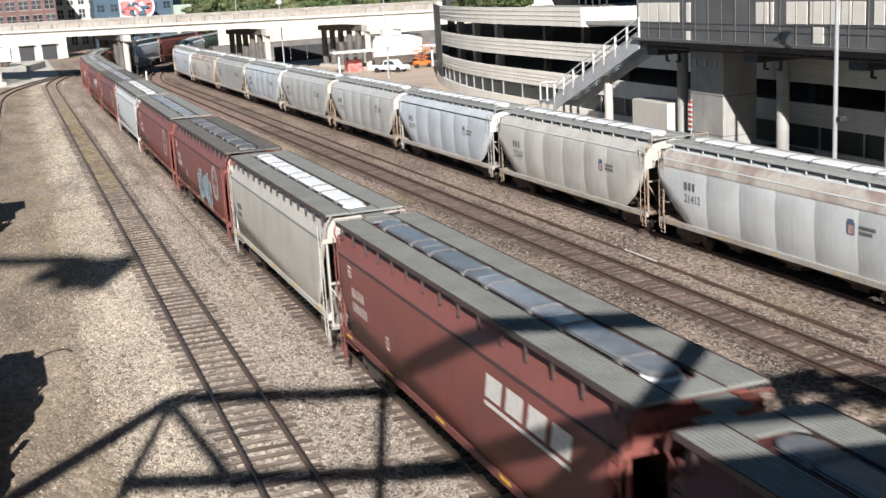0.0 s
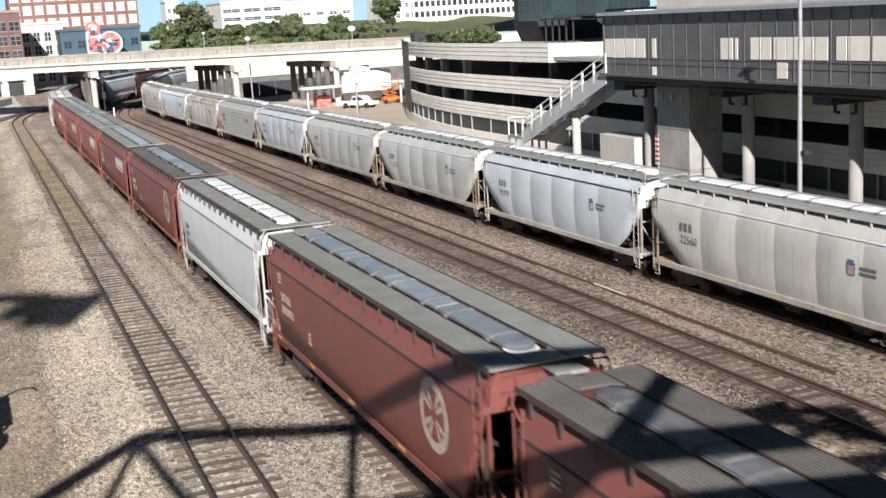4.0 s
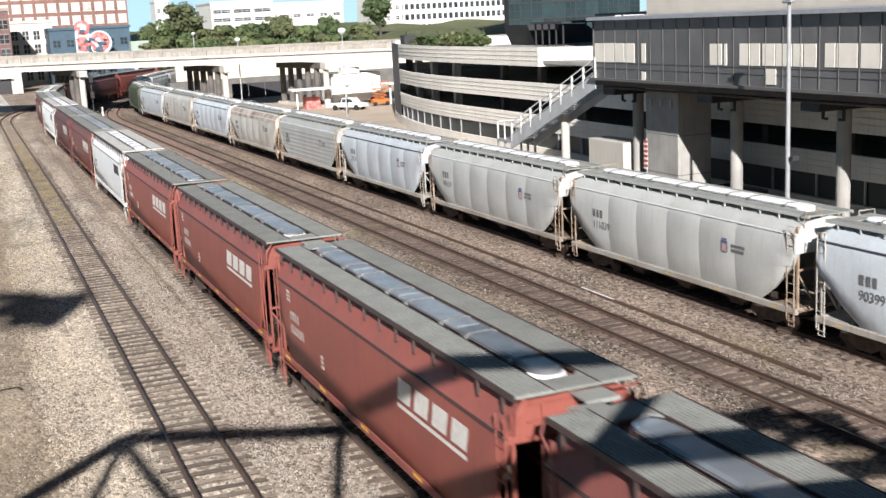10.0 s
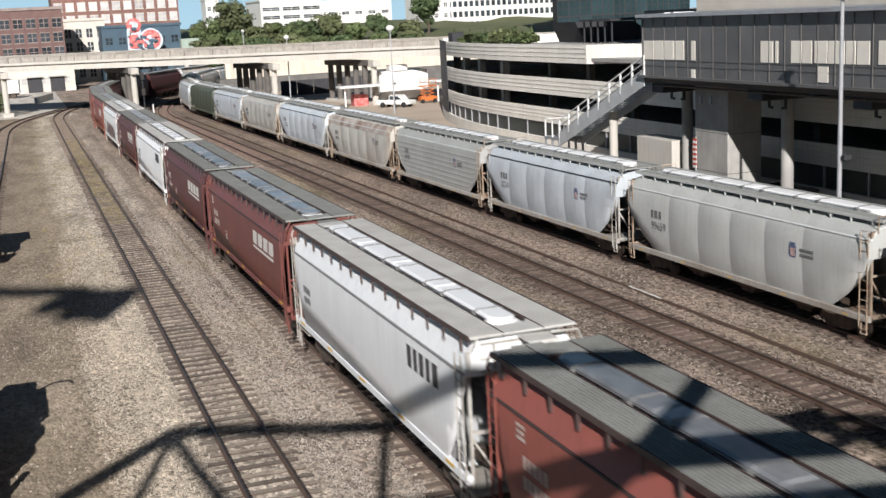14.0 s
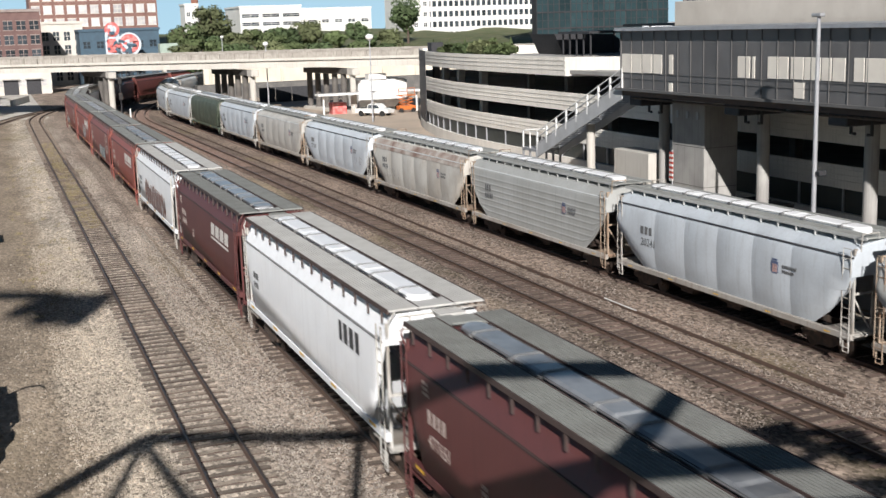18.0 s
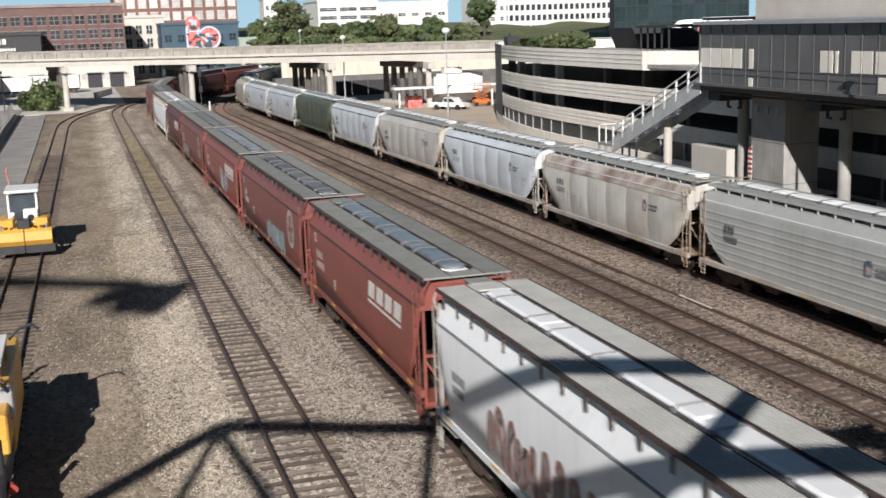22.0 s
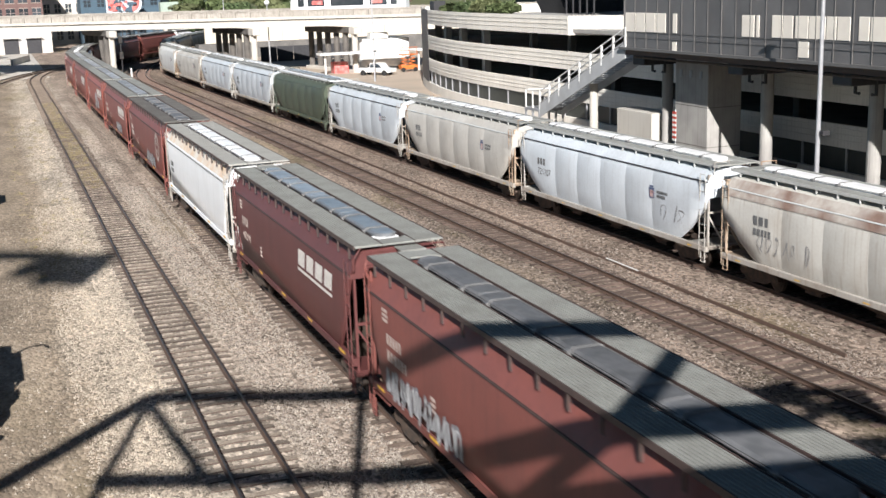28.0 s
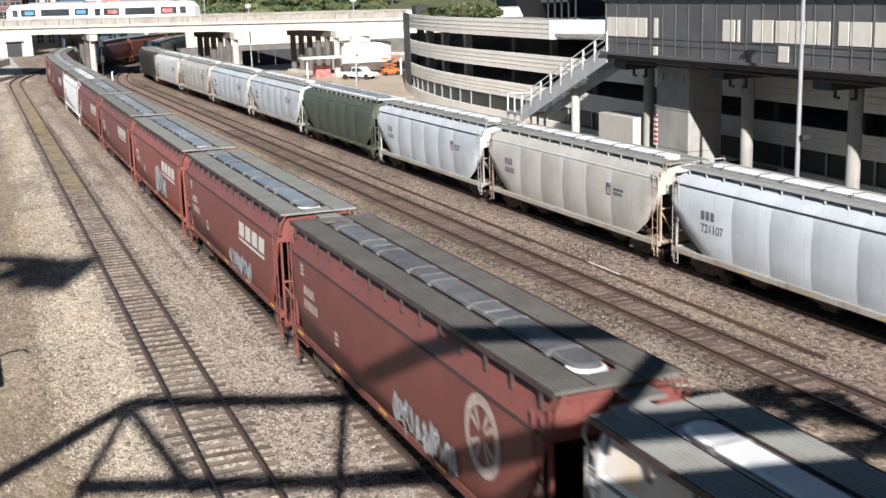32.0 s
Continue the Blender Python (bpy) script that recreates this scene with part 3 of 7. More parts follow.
for side in (-0.35, -13.8):
    bm = B(); ribbon(bm, OVER, side - 0.25, side, (8.5, 8.25), (9.45, 9.1)); p = part("parapet", bm, PARAPET, overpass)
    bm = B(); ribbon(bm, OVER, side - 0.33, side + 0.1, (9.4, 9.05), (9.58, 9.22)); part("coping", bm, PARAPET, p)
    if side == -0.35:
        dist = 0.0
        for a, b in zip(OVER[1:], OVER[2:]):
            n = round((b - a).length / 2.4)
            for k in range(n):
                q = a + (b - a) * (k / n)
                f = (q.x + 150) / 224
                d = (b - a).normalized()
                bm = B()
                box(bm, -0.18, 0.18, -0.13, 0.09, 8.4 - 0.25 * f, 9.5 - 0.35 * f, m=Matrix.Translation((q.x + d.y * -0.22, q.y + d.x * 0.22, 0)) @ Matrix.Rotation(math.atan2(d.y, d.x), 4, "Z"))
                part("post", bm, PARAPET, p)


def pier(x, y, n, ang, zt):
    """A row of columns under a cap beam, running back under the deck."""
    ob = thing("overpass_pier", "concrete pier with a row of columns under the overpass", "bridge pier", pose(x, y, 0, 0, 0, ang), "overpass piers")
    bm = B()
    # behind the front column, the deck's shade is painted into the concrete colour
    box(bm, -0.55, 0.55, 1.004, 17.5, zt - 0.9, zt, 0.08)
    part("cap_beam", bm, CONCRETE_SHADE_JOINT, ob)
    bm = B(); box(bm, -0.6, 0.6, -1.0, 1.0, zt - 1.0, zt, 0.08); part("cap_end", bm, CONCRETE, ob)
    for k in range(n):
        yy = 0.3 + k * 16.0 / (n - 1)
        bm = B()
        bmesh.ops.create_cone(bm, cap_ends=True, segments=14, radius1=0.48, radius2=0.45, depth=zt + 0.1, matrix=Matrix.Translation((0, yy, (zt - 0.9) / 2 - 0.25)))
        part("column", bm, CONCRETE_SHADE_JOINT if k else CONCRETE, ob)
    bm = B()
    box(bm, -0.85, 0.85, -0.7, 17.2, -0.6, 0.4, 0.1)
    part("footing", bm, CONCRETE, ob)
    return ob


for x, y, zt in ((-40, 231, 7.35), (-19.5, 216.8, 7.15), (-1.9, 204.0, 7.0), (17.5, 190.6, 6.9), (37.2, 177.0, 6.7), (50.4, 167.8, 6.6)):
    pier(x, y, 6, 9, zt)


def street_lamp(x, y, h, globe=0.55):
    ob = thing("street_lamp", "slender grey street lamp with a white globe", "lamp", pose(x, y, 0), "street lamps")
    bm = B(); bmesh.ops.create_cone(bm, cap_ends=True, segments=8, radius1=0.13, radius2=0.07, depth=h + 0.6, matrix=Matrix.Translation((0, 0, (h - 0.6) / 2)))
    part("pole", bm, STEEL_GREY, ob)
    bm = B(); bmesh.ops.create_uvsphere(bm, u_segments=12, v_segments=8, radius=globe, matrix=Matrix.Translation((0, 0, h + globe * 0.7)) @ Matrix.Diagonal((1, 1, 0.75, 1)))
    part("globe", bm, WHITE_PAINT, ob)
    bm = B(); bmesh.ops.create_cone(bm, cap_ends=True, segments=10, radius1=0.2, radius2=0.3, depth=0.25, matrix=Matrix.Translation((0, 0, h)))
    part("collar", bm, STEEL_GREY, ob)


street_lamp(40.3, 181, 10.2, 0.45)
street_lamp(47.5, 150, 10.9, 0.55)
street_lamp(38.0, 205, 11.5, 0.3)

# walls behind the overpass on the right
solid("upper_retaining_wall", (lambda bm: (box(bm, 38, 135, 226, 227, 2.6, 7.4), bm)[1])(B()), WALL_CREAM, "cream retaining wall behind the overpass", "wall", "structure")
solid("lower_stone_wall", (lambda bm: (box(bm, 36, 110, 222, 226, -0.6, 2.7), bm)[1])(B()), WALL_DARK, "dark stone wall at the foot of the bank", "wall", "structure")
bm = B()
for k in range(9):
    x = 39 + k * 7
    box(bm, x, x + 0.4, 225.6, 226.3, 2.6, 7.5)
solid("wall_pilasters", bm, WALL_CREAM, "shallow pilasters on the cream wall", "wall", "structure")
# pale concrete apron and a low barrier beyond the overpass
solid("pale_apron", (lambda bm: (box(bm, -60, 8.0, 199, 330, -0.6, -0.235), bm)[1])(B()), material("worn_pale_concrete", (0.62, 0.585, 0.53), 0.9, second=(0.46, 0.43, 0.39), scale=0.12, amount=0.8, fine=((0.3, 0.28, 0.25), 3, 0.3)), "pale worn concrete apron beyond the overpass", "paving", "structure")
bm = B(); beam(bm, (3.0, 239.0, 0.35), (6.6, 254.0, 0.35), 0.4, 1.3)
solid("ramp_barrier", bm, CONCRETE, "low concrete barrier wall beside the tracks", "barrier", "structure")
# paved yard right of the second train
solid("service_yard", (lambda bm: (box(bm, 34.5, 140, 84, 222, -0.5, -0.06), bm)[1])(B()), material("pale_paving", (0.50, 0.41, 0.325), 0.9, second=(0.40, 0.335, 0.27), scale=0.15, amount=0.8), "pale dusty paving of the service yard", "paving", "structure")
solid("paving_kerb", (lambda bm: (box(bm, 34.2, 34.5, 84, 205, -0.5, 0.25), bm)[1])(B()), CONCRETE_GREY, "low concrete edge wall along the yard", "kerb", "structure")

# ---- parking garage with pale bands ----
garage = thing("parking_garage", "parking garage with pale concrete bands and dark open decks", "building")
GX, GY, GR = 45.5, 105.0, 115.0


def garage_path(inset=0.0):
    """The facade in plan: straight, then a long curve to the right, then back behind the overpass."""
    pts = [(GX + inset, 20.0), (GX + inset, GY)]
    for k in range(1, 15):
        t = radians(24.0 * k / 14)
        r = GR - inset
        pts.append((GX + GR - r * math.cos(t), GY + r * math.sin(t)))
    return pts + [(75.0, 138.0 - inset), (140.0, 100.0 - inset)]


def band(name, z0, z1, mat, depth, inset=0.0, label=""):
    bm = B()
    a, b = garage_path(inset), garage_path(inset + depth)
    loft(bm, [[Vector((p[0], p[1], z0)), Vector((p[0], p[1], z1)), Vector((q[0], q[1], z1)), Vector((q[0], q[1], z0))] for p, q in zip(a, b)], close=True)
    return part(name, bm, mat, garage, label)


def top_path(inset=0.0):
    q = garage_path(inset)[1:]
    return [(52.0 + inset, 20.0), (52.0 + inset, 78.0), (GX + inset, 89.1)] + q


for z0, z1 in ((7.9, 9.5), (5.0, 6.5), (2.4, 3.76)):
    if z0 > 7:
        bm = B()
        a, b = top_path(), top_path(0.25)
        loft(bm, [[Vector((p[0], p[1], z0)), Vector((p[0], p[1], z1)), Vector((q[0], q[1], z1)), Vector((q[0], q[1], z0))] for p, q in zip(a, b)], close=True)
        p = part("concrete_band", bm, GARAGE_WHITE, garage)
        for f in (0.3, 0.55, 0.8):
            zz = z0 + (z1 - z0) * f
            bm = B()
            a, b = top_path(-0.045)[2:], top_path(0.02)[2:]
            loft(bm, [[Vector((u[0], u[1], zz)), Vector((u[0], u[1], zz + 0.07)), Vector((q[0], q[1], zz + 0.07)), Vector((q[0], q[1], zz))] for u, q in zip(a, b)], close=True)
            part("moulding", bm, GARAGE_WHITE, p)
        continue
    p = band("concrete_band", z0, z1, GARAGE_WHITE, 0.25)
    for f in (0.3, 0.55, 0.8):
        zz = z0 + (z1 - z0) * f
        bm = B()
        a, b = garage_path(-0.045), garage_path(0.02)
        loft(bm, [[Vector((u[0], u[1], zz)), Vector((u[0], u[1], zz + 0.07)), Vector((q[0], q[1], zz + 0.07)), Vector((q[0], q[1], zz))] for u, q in zip(a, b)], close=True)
        part("moulding", bm, GARAGE_WHITE, p)
for z in (8.1, 5.2, 2.5, -0.3):
    band("floor_slab", z, z + 0.3, CONCRETE_GREY, 30.0, 0.25)
band("low_wall", -0.6, 1.0, GARAGE_WHITE, 0.3, -0.1)
# the back wall is painted near-black so the open decks look shaded
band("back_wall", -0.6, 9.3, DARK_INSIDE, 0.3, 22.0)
GRILLE_DARK = material("dark_green_grille", (0.035, 0.04, 0.036), 0.5, second=(0.055, 0.058, 0.05), scale=0.6, amount=0.6)
band("grille_backing", 0.95, 2.45, GRILLE_DARK, 0.04, 0.2)
for k in range(9):
    t = 0.8 + 1.5 * k
    x, y = GX + GR - (GR - 0.1) * math.cos(radians(t)), GY + (GR - 0.1) * math.sin(radians(t))
    bm = B(); box(bm, x - 0.06, x + 0.06, y - 0.06, y + 0.06, 0.95, 2.42); part("grille_post", bm, STEEL_GREY, garage)
for k in range(24):
    y = 30 + k * 4.0
    if y < GY:
        bm = B()
        box(bm, GX + 0.05, GX + 0.16, y - 0.06, y + 0.06, 0.95, 2.42)
        part("grille_post", bm, STEEL_GREY, garage)
    if k % 2 == 0 and y < GY + 4:
        # inner columns coloured dark to hold the shade of the decks
        bm = B()
        box(bm, GX + 2.6, GX + 3.2, y - 0.3, y + 0.3, -0.4, 8.2)
        part("column", bm, CONCRETE_SHADE_JOINT, garage)
for t in (3, 7, 11, 15):
    bm = B()
    r = GR - 1.6
    x, y = GX + GR - r * math.cos(radians(t)), GY + r * math.sin(radians(t))
    box(bm, x - 0.35, x + 0.35, y - 0.35, y + 0.35, -0.4, 8.2)
    part("column", bm, CONCRETE_GREY, garage)

bm = B()
r0 = GR + 0.07
loft(bm, [[Vector((GX + GR - q * math.cos(radians(t)), GY + q * math.sin(radians(t)), z)) for q, z in ((r0, -0.5), (r0, 9.55), (r0 - 0.06, 9.55), (r0 - 0.06, -0.5))] for t in (13.5, 15, 17, 19, 21, 23)], close=True)
part("corner_screen", bm, STEEL_DARK, garage, "dark screen up the rounded corner")
bm = B(); box(bm, 52.0, 53.6, 138.5, 140.0, 8.3, 10.4, 0.05); part("roof_box", bm, STEEL_DARK, garage)

# ---- glazed walkway on columns, with its stair ----
MESH_DARK = material("dark_perforated_panel", (0.125, 0.122, 0.122), 0.5, 0.2, second=(0.17, 0.166, 0.166), scale=0.5, amount=0.7, vary=0.1)
MULLION = material("grey_mullion", (0.125, 0.122, 0.12), 0.6, 0.2, second=(0.16, 0.156, 0.152), scale=0.6, amount=0.6)
PALE_PANEL = material("painted_sunlit_panel", (0.80, 0.76, 0.68), 0.8, second=(0.65, 0.6, 0.55), scale=1.0, amount=0.5)
walkway = thing("elevated_walkway", "dark glazed pedestrian walkway raised on concrete columns", "walkway")
WX, W0, W1 = 38.0, 18.0, 66.6
bm = B(); box(bm, WX + 0.05, 45.4, W0, W1, 7.65, 7.95); part("floor_beam", bm, RAIL, walkway, "rust-brown floor beam")
bm = B(); rod(bm, (WX + 0.3, W0, 7.5), (WX + 0.3, W1 - 1, 7.5), 0.07, 8); part("pipe", bm, GRIME, walkway)
bm = B(); box(bm, WX - 0.2, WX + 0.1, W0, W1 + 0.3, 7.97, 8.12); part("floor_edge", bm, MULLION, walkway)
bm = B(); box(bm, WX - 0.35, 45.4, W0, W1 + 0.2, 11.75, 11.95); part("roof", bm, STEEL_GREY, walkway)
bm = B(); box(bm, 45.0, 45.3, W0, W1, 8.0, 11.75); part("back_wall", bm, MESH_DARK, walkway)
# opaque pale panes, painted like the sunlit wall beyond: along the walkway and in height
PANES = [(65.2, 66.4, 9.12, 10.3), (64.0, 65.12, 9.12, 10.3), (62.8, 63.92, 9.14, 10.3), (61.6, 62.72, 9.14, 10.3), (60.35, 60.8, 9.15, 10.3), (60.38, 60.82, 8.06, 8.62), (52.75, 53.85, 9.15, 10.3), (52.3, 52.55, 9.15, 10.3), (50.35, 51.2, 9.18, 10.32), (49.5, 50.28, 9.18, 10.32), (48.2, 49.0, 8.25, 9.05), (48.3, 49.3, 9.2, 10.32), (47.0, 48.22, 9.2, 10.32), (46.2, 46.9, 9.2, 10.32), (45.2, 46.1, 9.2, 10.32), (43.9, 44.6, 9.22, 10.34), (42.4, 43.8, 9.22, 10.34), (40.9, 42.2, 9.22, 10.34)]
for k in range(36):
    y1 = W1 - k * 1.35
    bm = B()
    box(bm, WX + 0.06, WX + 0.1, y1 - 1.33, y1 - 0.02, 8.12, 11.75)
    part("panel", bm, MESH_DARK, walkway)
    bm = B()
    w = 0.028 if k % 2 == 0 else 0.014
    box(bm, WX + 0.014, WX + 0.056, y1 - w, y1 + w, 8.12, 11.75)
    part("mullion", bm, MULLION, walkway)
for y0, y1, z0, z1 in PANES:
    bm = B()
    box(bm, WX + 0.02, WX + 0.056, y0, y1, z0, z1, 0.01)
    part("pale_pane", bm, PALE_PANEL, walkway, "opaque pale pane painted like the sunlit wall beyond")
for z in (9.1, 8.75):
    bm = B(); box(bm, WX + 0.02, WX + 0.054, W0, W1, z - 0.015, z + 0.015); part("rail", bm, MULLION, walkway)
bm = B()
box(bm, WX, 45.2, W1 - 0.1, W1 - 0.02, 8.0, 11.75)
part("end_panel", bm, MESH_DARK, walkway)
for y in (28, 37.5, 46.1, 54.9, 65.4):
    bm = B()
    bmesh.ops.create_cone(bm, cap_ends=True, segments=16, radius1=0.36, radius2=0.36, depth=8.3, matrix=Matrix.Translation((WX + 2.6, y, 3.5)))
    c = part("column", bm, CONCRETE_GREY, walkway)
    bm = B()
    box(bm, WX + 0.4, WX + 3.6, y - 0.7, y + 0.7, 7.0, 7.65, 0.05)
    part("bracket", bm, STEEL_DARK, c)
    for q in (-0.75, 0.75):
        bm = B(); tube(bm, [(WX + 1.9, y + q * 0.5, 7.2), (WX + 1.9, y + q, 7.2), (WX + 1.9, y + q, 6.5), (WX + 1.9, y + q * 0.6, 6.5)], 0.09); part("hanger", bm, STEEL_DARK, c)
shaft = thing("concrete_lift_shaft", "plain grey concrete shaft under the walkway", "lift shaft")
bm = B(); box(bm, 39.85, 42.25, 59.7, 63.3, -0.5, 7.6, 0.03); part("wall", bm, CONCRETE_GREY, shaft)
for z in (2.2, 4.62):
    bm = B(); box(bm, 39.835, 42.265, 59.685, 63.315, z, z + 0.03); part("joint", bm, CONCRETE_SHADE_JOINT, shaft)
for y in (60.4, 61.5, 62.6):
    bm = B(); box(bm, 39.76, 39.85, y - 0.12, y + 0.12, 6.35, 6.8, 0.02); part("bracket", bm, STEEL_GREY, shaft)
crate = thing("dark_steel_skip", "low dark open steel skip beside the shaft", "skip")
bm = B(); loft(bm, [[Vector((x, y, z)) for x, y in ((40.2 - q, 55.4 - q), (42.8 + q, 55.4 - q), (42.8 + q, 58.6 + q), (40.2 - q, 58.6 + q))] for q, z in ((0, -0.4), (0.25, 1.55), (0.15, 1.55), (0.1, 1.2))], close=True); part("body", bm, STEEL_DARK, crate)
bm = B(); box(bm, 40.0, 40.3, 55.2, 58.8, 1.5, 1.62); part("rim", bm, GRIME, crate)
marker = thing("striped_marker_post", "red and white striped clearance marker on a post", "marker")
for k in range(12):
    bm = B(); box(bm, 38.45, 38.5, 61.0, 61.38, 2.6 + k * 0.15, 2.6 + k * 0.15 + 0.145); part("stripe", bm, MARK_RED if k % 2 else WHITE_PAINT, marker)
bm = B(); rod(bm, (38.56, 61.19, -0.5), (38.56, 61.19, 4.5), 0.05); part("post", bm, STEEL_GREY, marker)
for x, y, z0, z1, dx, dy in ((39.9, 66.2, -0.5, 3.7, 1.7, 4.6),):
    bm = B(); box(bm, x, x + dx, y, y + dy, z0, z1, 0.04)
    solid("concrete_block", bm, CONCRETE, "sunlit pale concrete block under the walkway", "concrete block")

PALE_STEEL = material("pale_painted_steel", (0.47, 0.48, 0.49), 0.55, second=(0.36, 0.365, 0.37), scale=0.8, amount=0.6)
stair = thing("steel_stair", "steel stair with white railings down from the walkway", "stair")
S0, S1 = Vector((WX + 0.2, 66.4, 8.0)), Vector((WX + 0.2, 79.2, 3.0))
for x in (-0.2, 1.7):
    bm = B()
    loft(bm, [[S0 + Vector((x + d, 0, -0.6)), S0 + Vector((x + d, 0, 0.4)), S1 + Vector((x + d, 0, 0.4)), S1 + Vector((x + d, 0, -0.6))] for d in (0, 0.08)], close=True)
    part("stringer", bm, PALE_STEEL, stair)
for k in range(28):
    q = S0.lerp(S1, (k + 0.5) / 28)
    bm = B(); box(bm, q.x - 0.12, q.x + 1.7, q.y - 0.16, q.y + 0.16, q.z - 0.06, q.z); part("tread", bm, STEEL_GREY, stair)
for x in (-0.16, 1.74):
    for k in range(9):
        q = S0.lerp(S1, k / 8) + Vector((x, 0, 0))
        bm = B(); beam(bm, q, q + Vector((0, 0, 1.4)), 0.12, 0.12); part("baluster", bm, WHITE_PAINT, stair)
    for h in (0.5, 0.9, 1.35):
        bm = B(); beam(bm, S0 + Vector((x, 0, h)), S1 + Vector((x, 0, h)), 0.07, 0.07); part("handrail", bm, WHITE_PAINT if h > 1 else PALE_STEEL, stair)
bm = B(); box(bm, S1.x - 0.25, S1.x + 2.0, S1.y, S1.y + 2.6, S1.z - 0.2, S1.z); part("landing", bm, STEEL_GREY, stair)
for dx in (-0.16, 1.8):
    for dy in (0.1, 1.3, 2.5):
        bm = B(); beam(bm, S1 + Vector((dx, dy, 0)), S1 + Vector((dx, dy, 1.3)), 0.09, 0.09); part("baluster", bm, WHITE_PAINT, stair)
        bm = B(); beam(bm, S1 + Vector((dx, dy, -0.2)), Vector((S1.x + dx, S1.y + dy, -0.5)), 0.14, 0.14); part("support", bm, STEEL_GREY, stair)
    bm = B(); beam(bm, S1 + Vector((dx, 0, 1.3)), S1 + Vector((dx, 2.6, 1.3)), 0.06, 0.06); part("handrail", bm, WHITE_PAINT, stair)
bm = B(); beam(bm, S1 + Vector((-0.16, 2.5, 1.3)), S1 + Vector((1.8, 2.5, 1.3)), 0.06, 0.06); part("handrail", bm, WHITE_PAINT, stair)
bm = B(); bmesh.ops.create_cone(bm, cap_ends=True, segments=12, radius1=0.3, radius2=0.3, depth=6.0, matrix=Matrix.Translation((S0.x + 0.8, 72.5, 2.3))); part("support", bm, CONCRETE, stair)

pole = thing("light_pole", "tall pale steel pole with a floodlight beside the walkway", "lamp")
bm = B(); bmesh.ops.create_cone(bm, cap_ends=True, segments=12, radius1=0.13, radius2=0.09, depth=12.9, matrix=Matrix.Translation((35.6, 44.2, 5.9))); part("pole", bm, STEEL_GREY, pole)
bm = B(); box(bm, 35.45, 35.75, 43.9, 44.6, 12.3, 12.48, 0.05); part("lamp_head", bm, STEEL_GREY, pole)
bm = B(); box(bm, 35.5, 35.9, 43.7, 44.0, 5.0, 5.25, 0.04); part("small_lamp", bm, STEEL_DARK, pole)

# ---- office block over the walkway ----
office = thing("office_block", "dark glazed office block with a cream concrete band", "building")
bm = B(); box(bm, 46.2, 90, 5, 72, 9.5, 11.9); part("podium_wall", bm, MESH_DARK, office)
bm = B(); box(bm, 45.8, 90, 5, 72.5, 11.9, 13.6, 0.03); part("cream_band", bm, CREAM, office)
bm = B(); box(bm, 46.4, 90, 5, 72, 13.6, 40); part("glass_core", bm, WINDOW, office)
for k in range(24):
    y = 72 - k * 2.8
    bm = B(); box(bm, 46.2, 46.4, y - 0.08, y + 0.08, 13.6, 40); part("mullion", bm, MULLION, office)
# roof garden of the garage
rg = thing("roof_pavilion", "dark steel pavilion frame on the garage roof", "pavilion")
for x, y0, y1, z1 in ((58, 84, 100, 11.8), (56, 104, 110, 11.2)):
    for yy in [y0 + (y1 - y0) * k / 4 for k in range(5)]:
        for xx in (x, x + 6):
            bm = B(); beam(bm, (xx, yy, 9.0), (xx, yy, z1), 0.14, 0.14); part("post", bm, STEEL_DARK, rg)
    bm = B(); box(bm, x - 0.4, x + 6.4, y0 - 0.4, y1 + 0.4, z1, z1 + 0.22); part("roof", bm, STEEL_DARK, rg)
bm = B(); box(bm, 52, 90, 76, 112, 8.6, 9.0); part("roof_deck", bm, CONCRETE_GREY, rg)
bm = B()
loft(bm, [[Vector((57, 112, 9.0)), Vector((66, 112, 9.0)), Vector((63, 112, 11.0)), Vector((56, 112, 11.2))], [Vector((57, 118, 9.0)), Vector((66, 118, 9.0)), Vector((63, 118, 11.0)), Vector((56, 118, 11.2))]], close=True)
part("wedge_wall", bm, STEEL_DARK, rg)


# ---- buildings in the distance ----
def block(name, label, x0, x1, y, depth, z0, z1, wall, cols, rows, win_w, win_h, sill=None, base=1.0, top=1.5, glass=None, frames=True):
    """A building whose front faces the yard, with its windows set in."""
    ob = thing(name, label, "building")
    bm = B(); box(bm, x0, x1, y, y + depth, z0, z1); part("wall", bm, wall, ob)
    bm = B(); box(bm, x0 - 0.3, x1 + 0.3, y - 0.3, y + depth + 0.3, z1, z1 + 0.7); part("cornice", bm, sill or wall, ob)
    cw, ch = (x1 - x0) / cols, (z1 - z0 - base - top) / rows
    bm = B(); box(bm, -win_w / 2, win_w / 2, -0.02, 0.1, -win_h / 2, win_h / 2)
    pane = mesh_of("pane", bm)
    bm = B()
    for q in ((-win_w / 2 - 0.15, win_w / 2 + 0.15, -0.14, 0.0, -win_h / 2 - 0.22, -win_h / 2), (-win_w / 2 - 0.1, win_w / 2 + 0.1, -0.08, 0.0, win_h / 2, win_h / 2 + 0.2), (-0.07, 0.07, -0.06, 0.0, -win_h / 2, win_h / 2), (-win_w / 2, win_w / 2, -0.06, 0.0, -0.06, 0.06)):
        box(bm, *q)
    frame_ = mesh_of("window_frame", bm)
    for i in range(cols):
        for j in range(rows):
            p = Matrix.Translation((x0 + cw * (i + 0.5), y - 0.02, z0 + base + ch * (j + 0.5)))
            w = shared("window", pane, glass or WINDOW, ob, p)
            if frames:
                shared("window_frame", frame_, sill or wall, w)
    return ob


block("brick_tower", "tall brown brick building with white-trimmed windows", 12.0, 48.0, 360, 25, -1, 46, BRICK_BROWN, 11, 12, 2.3, 2.2, CREAM, glass=PALE_GLASS)
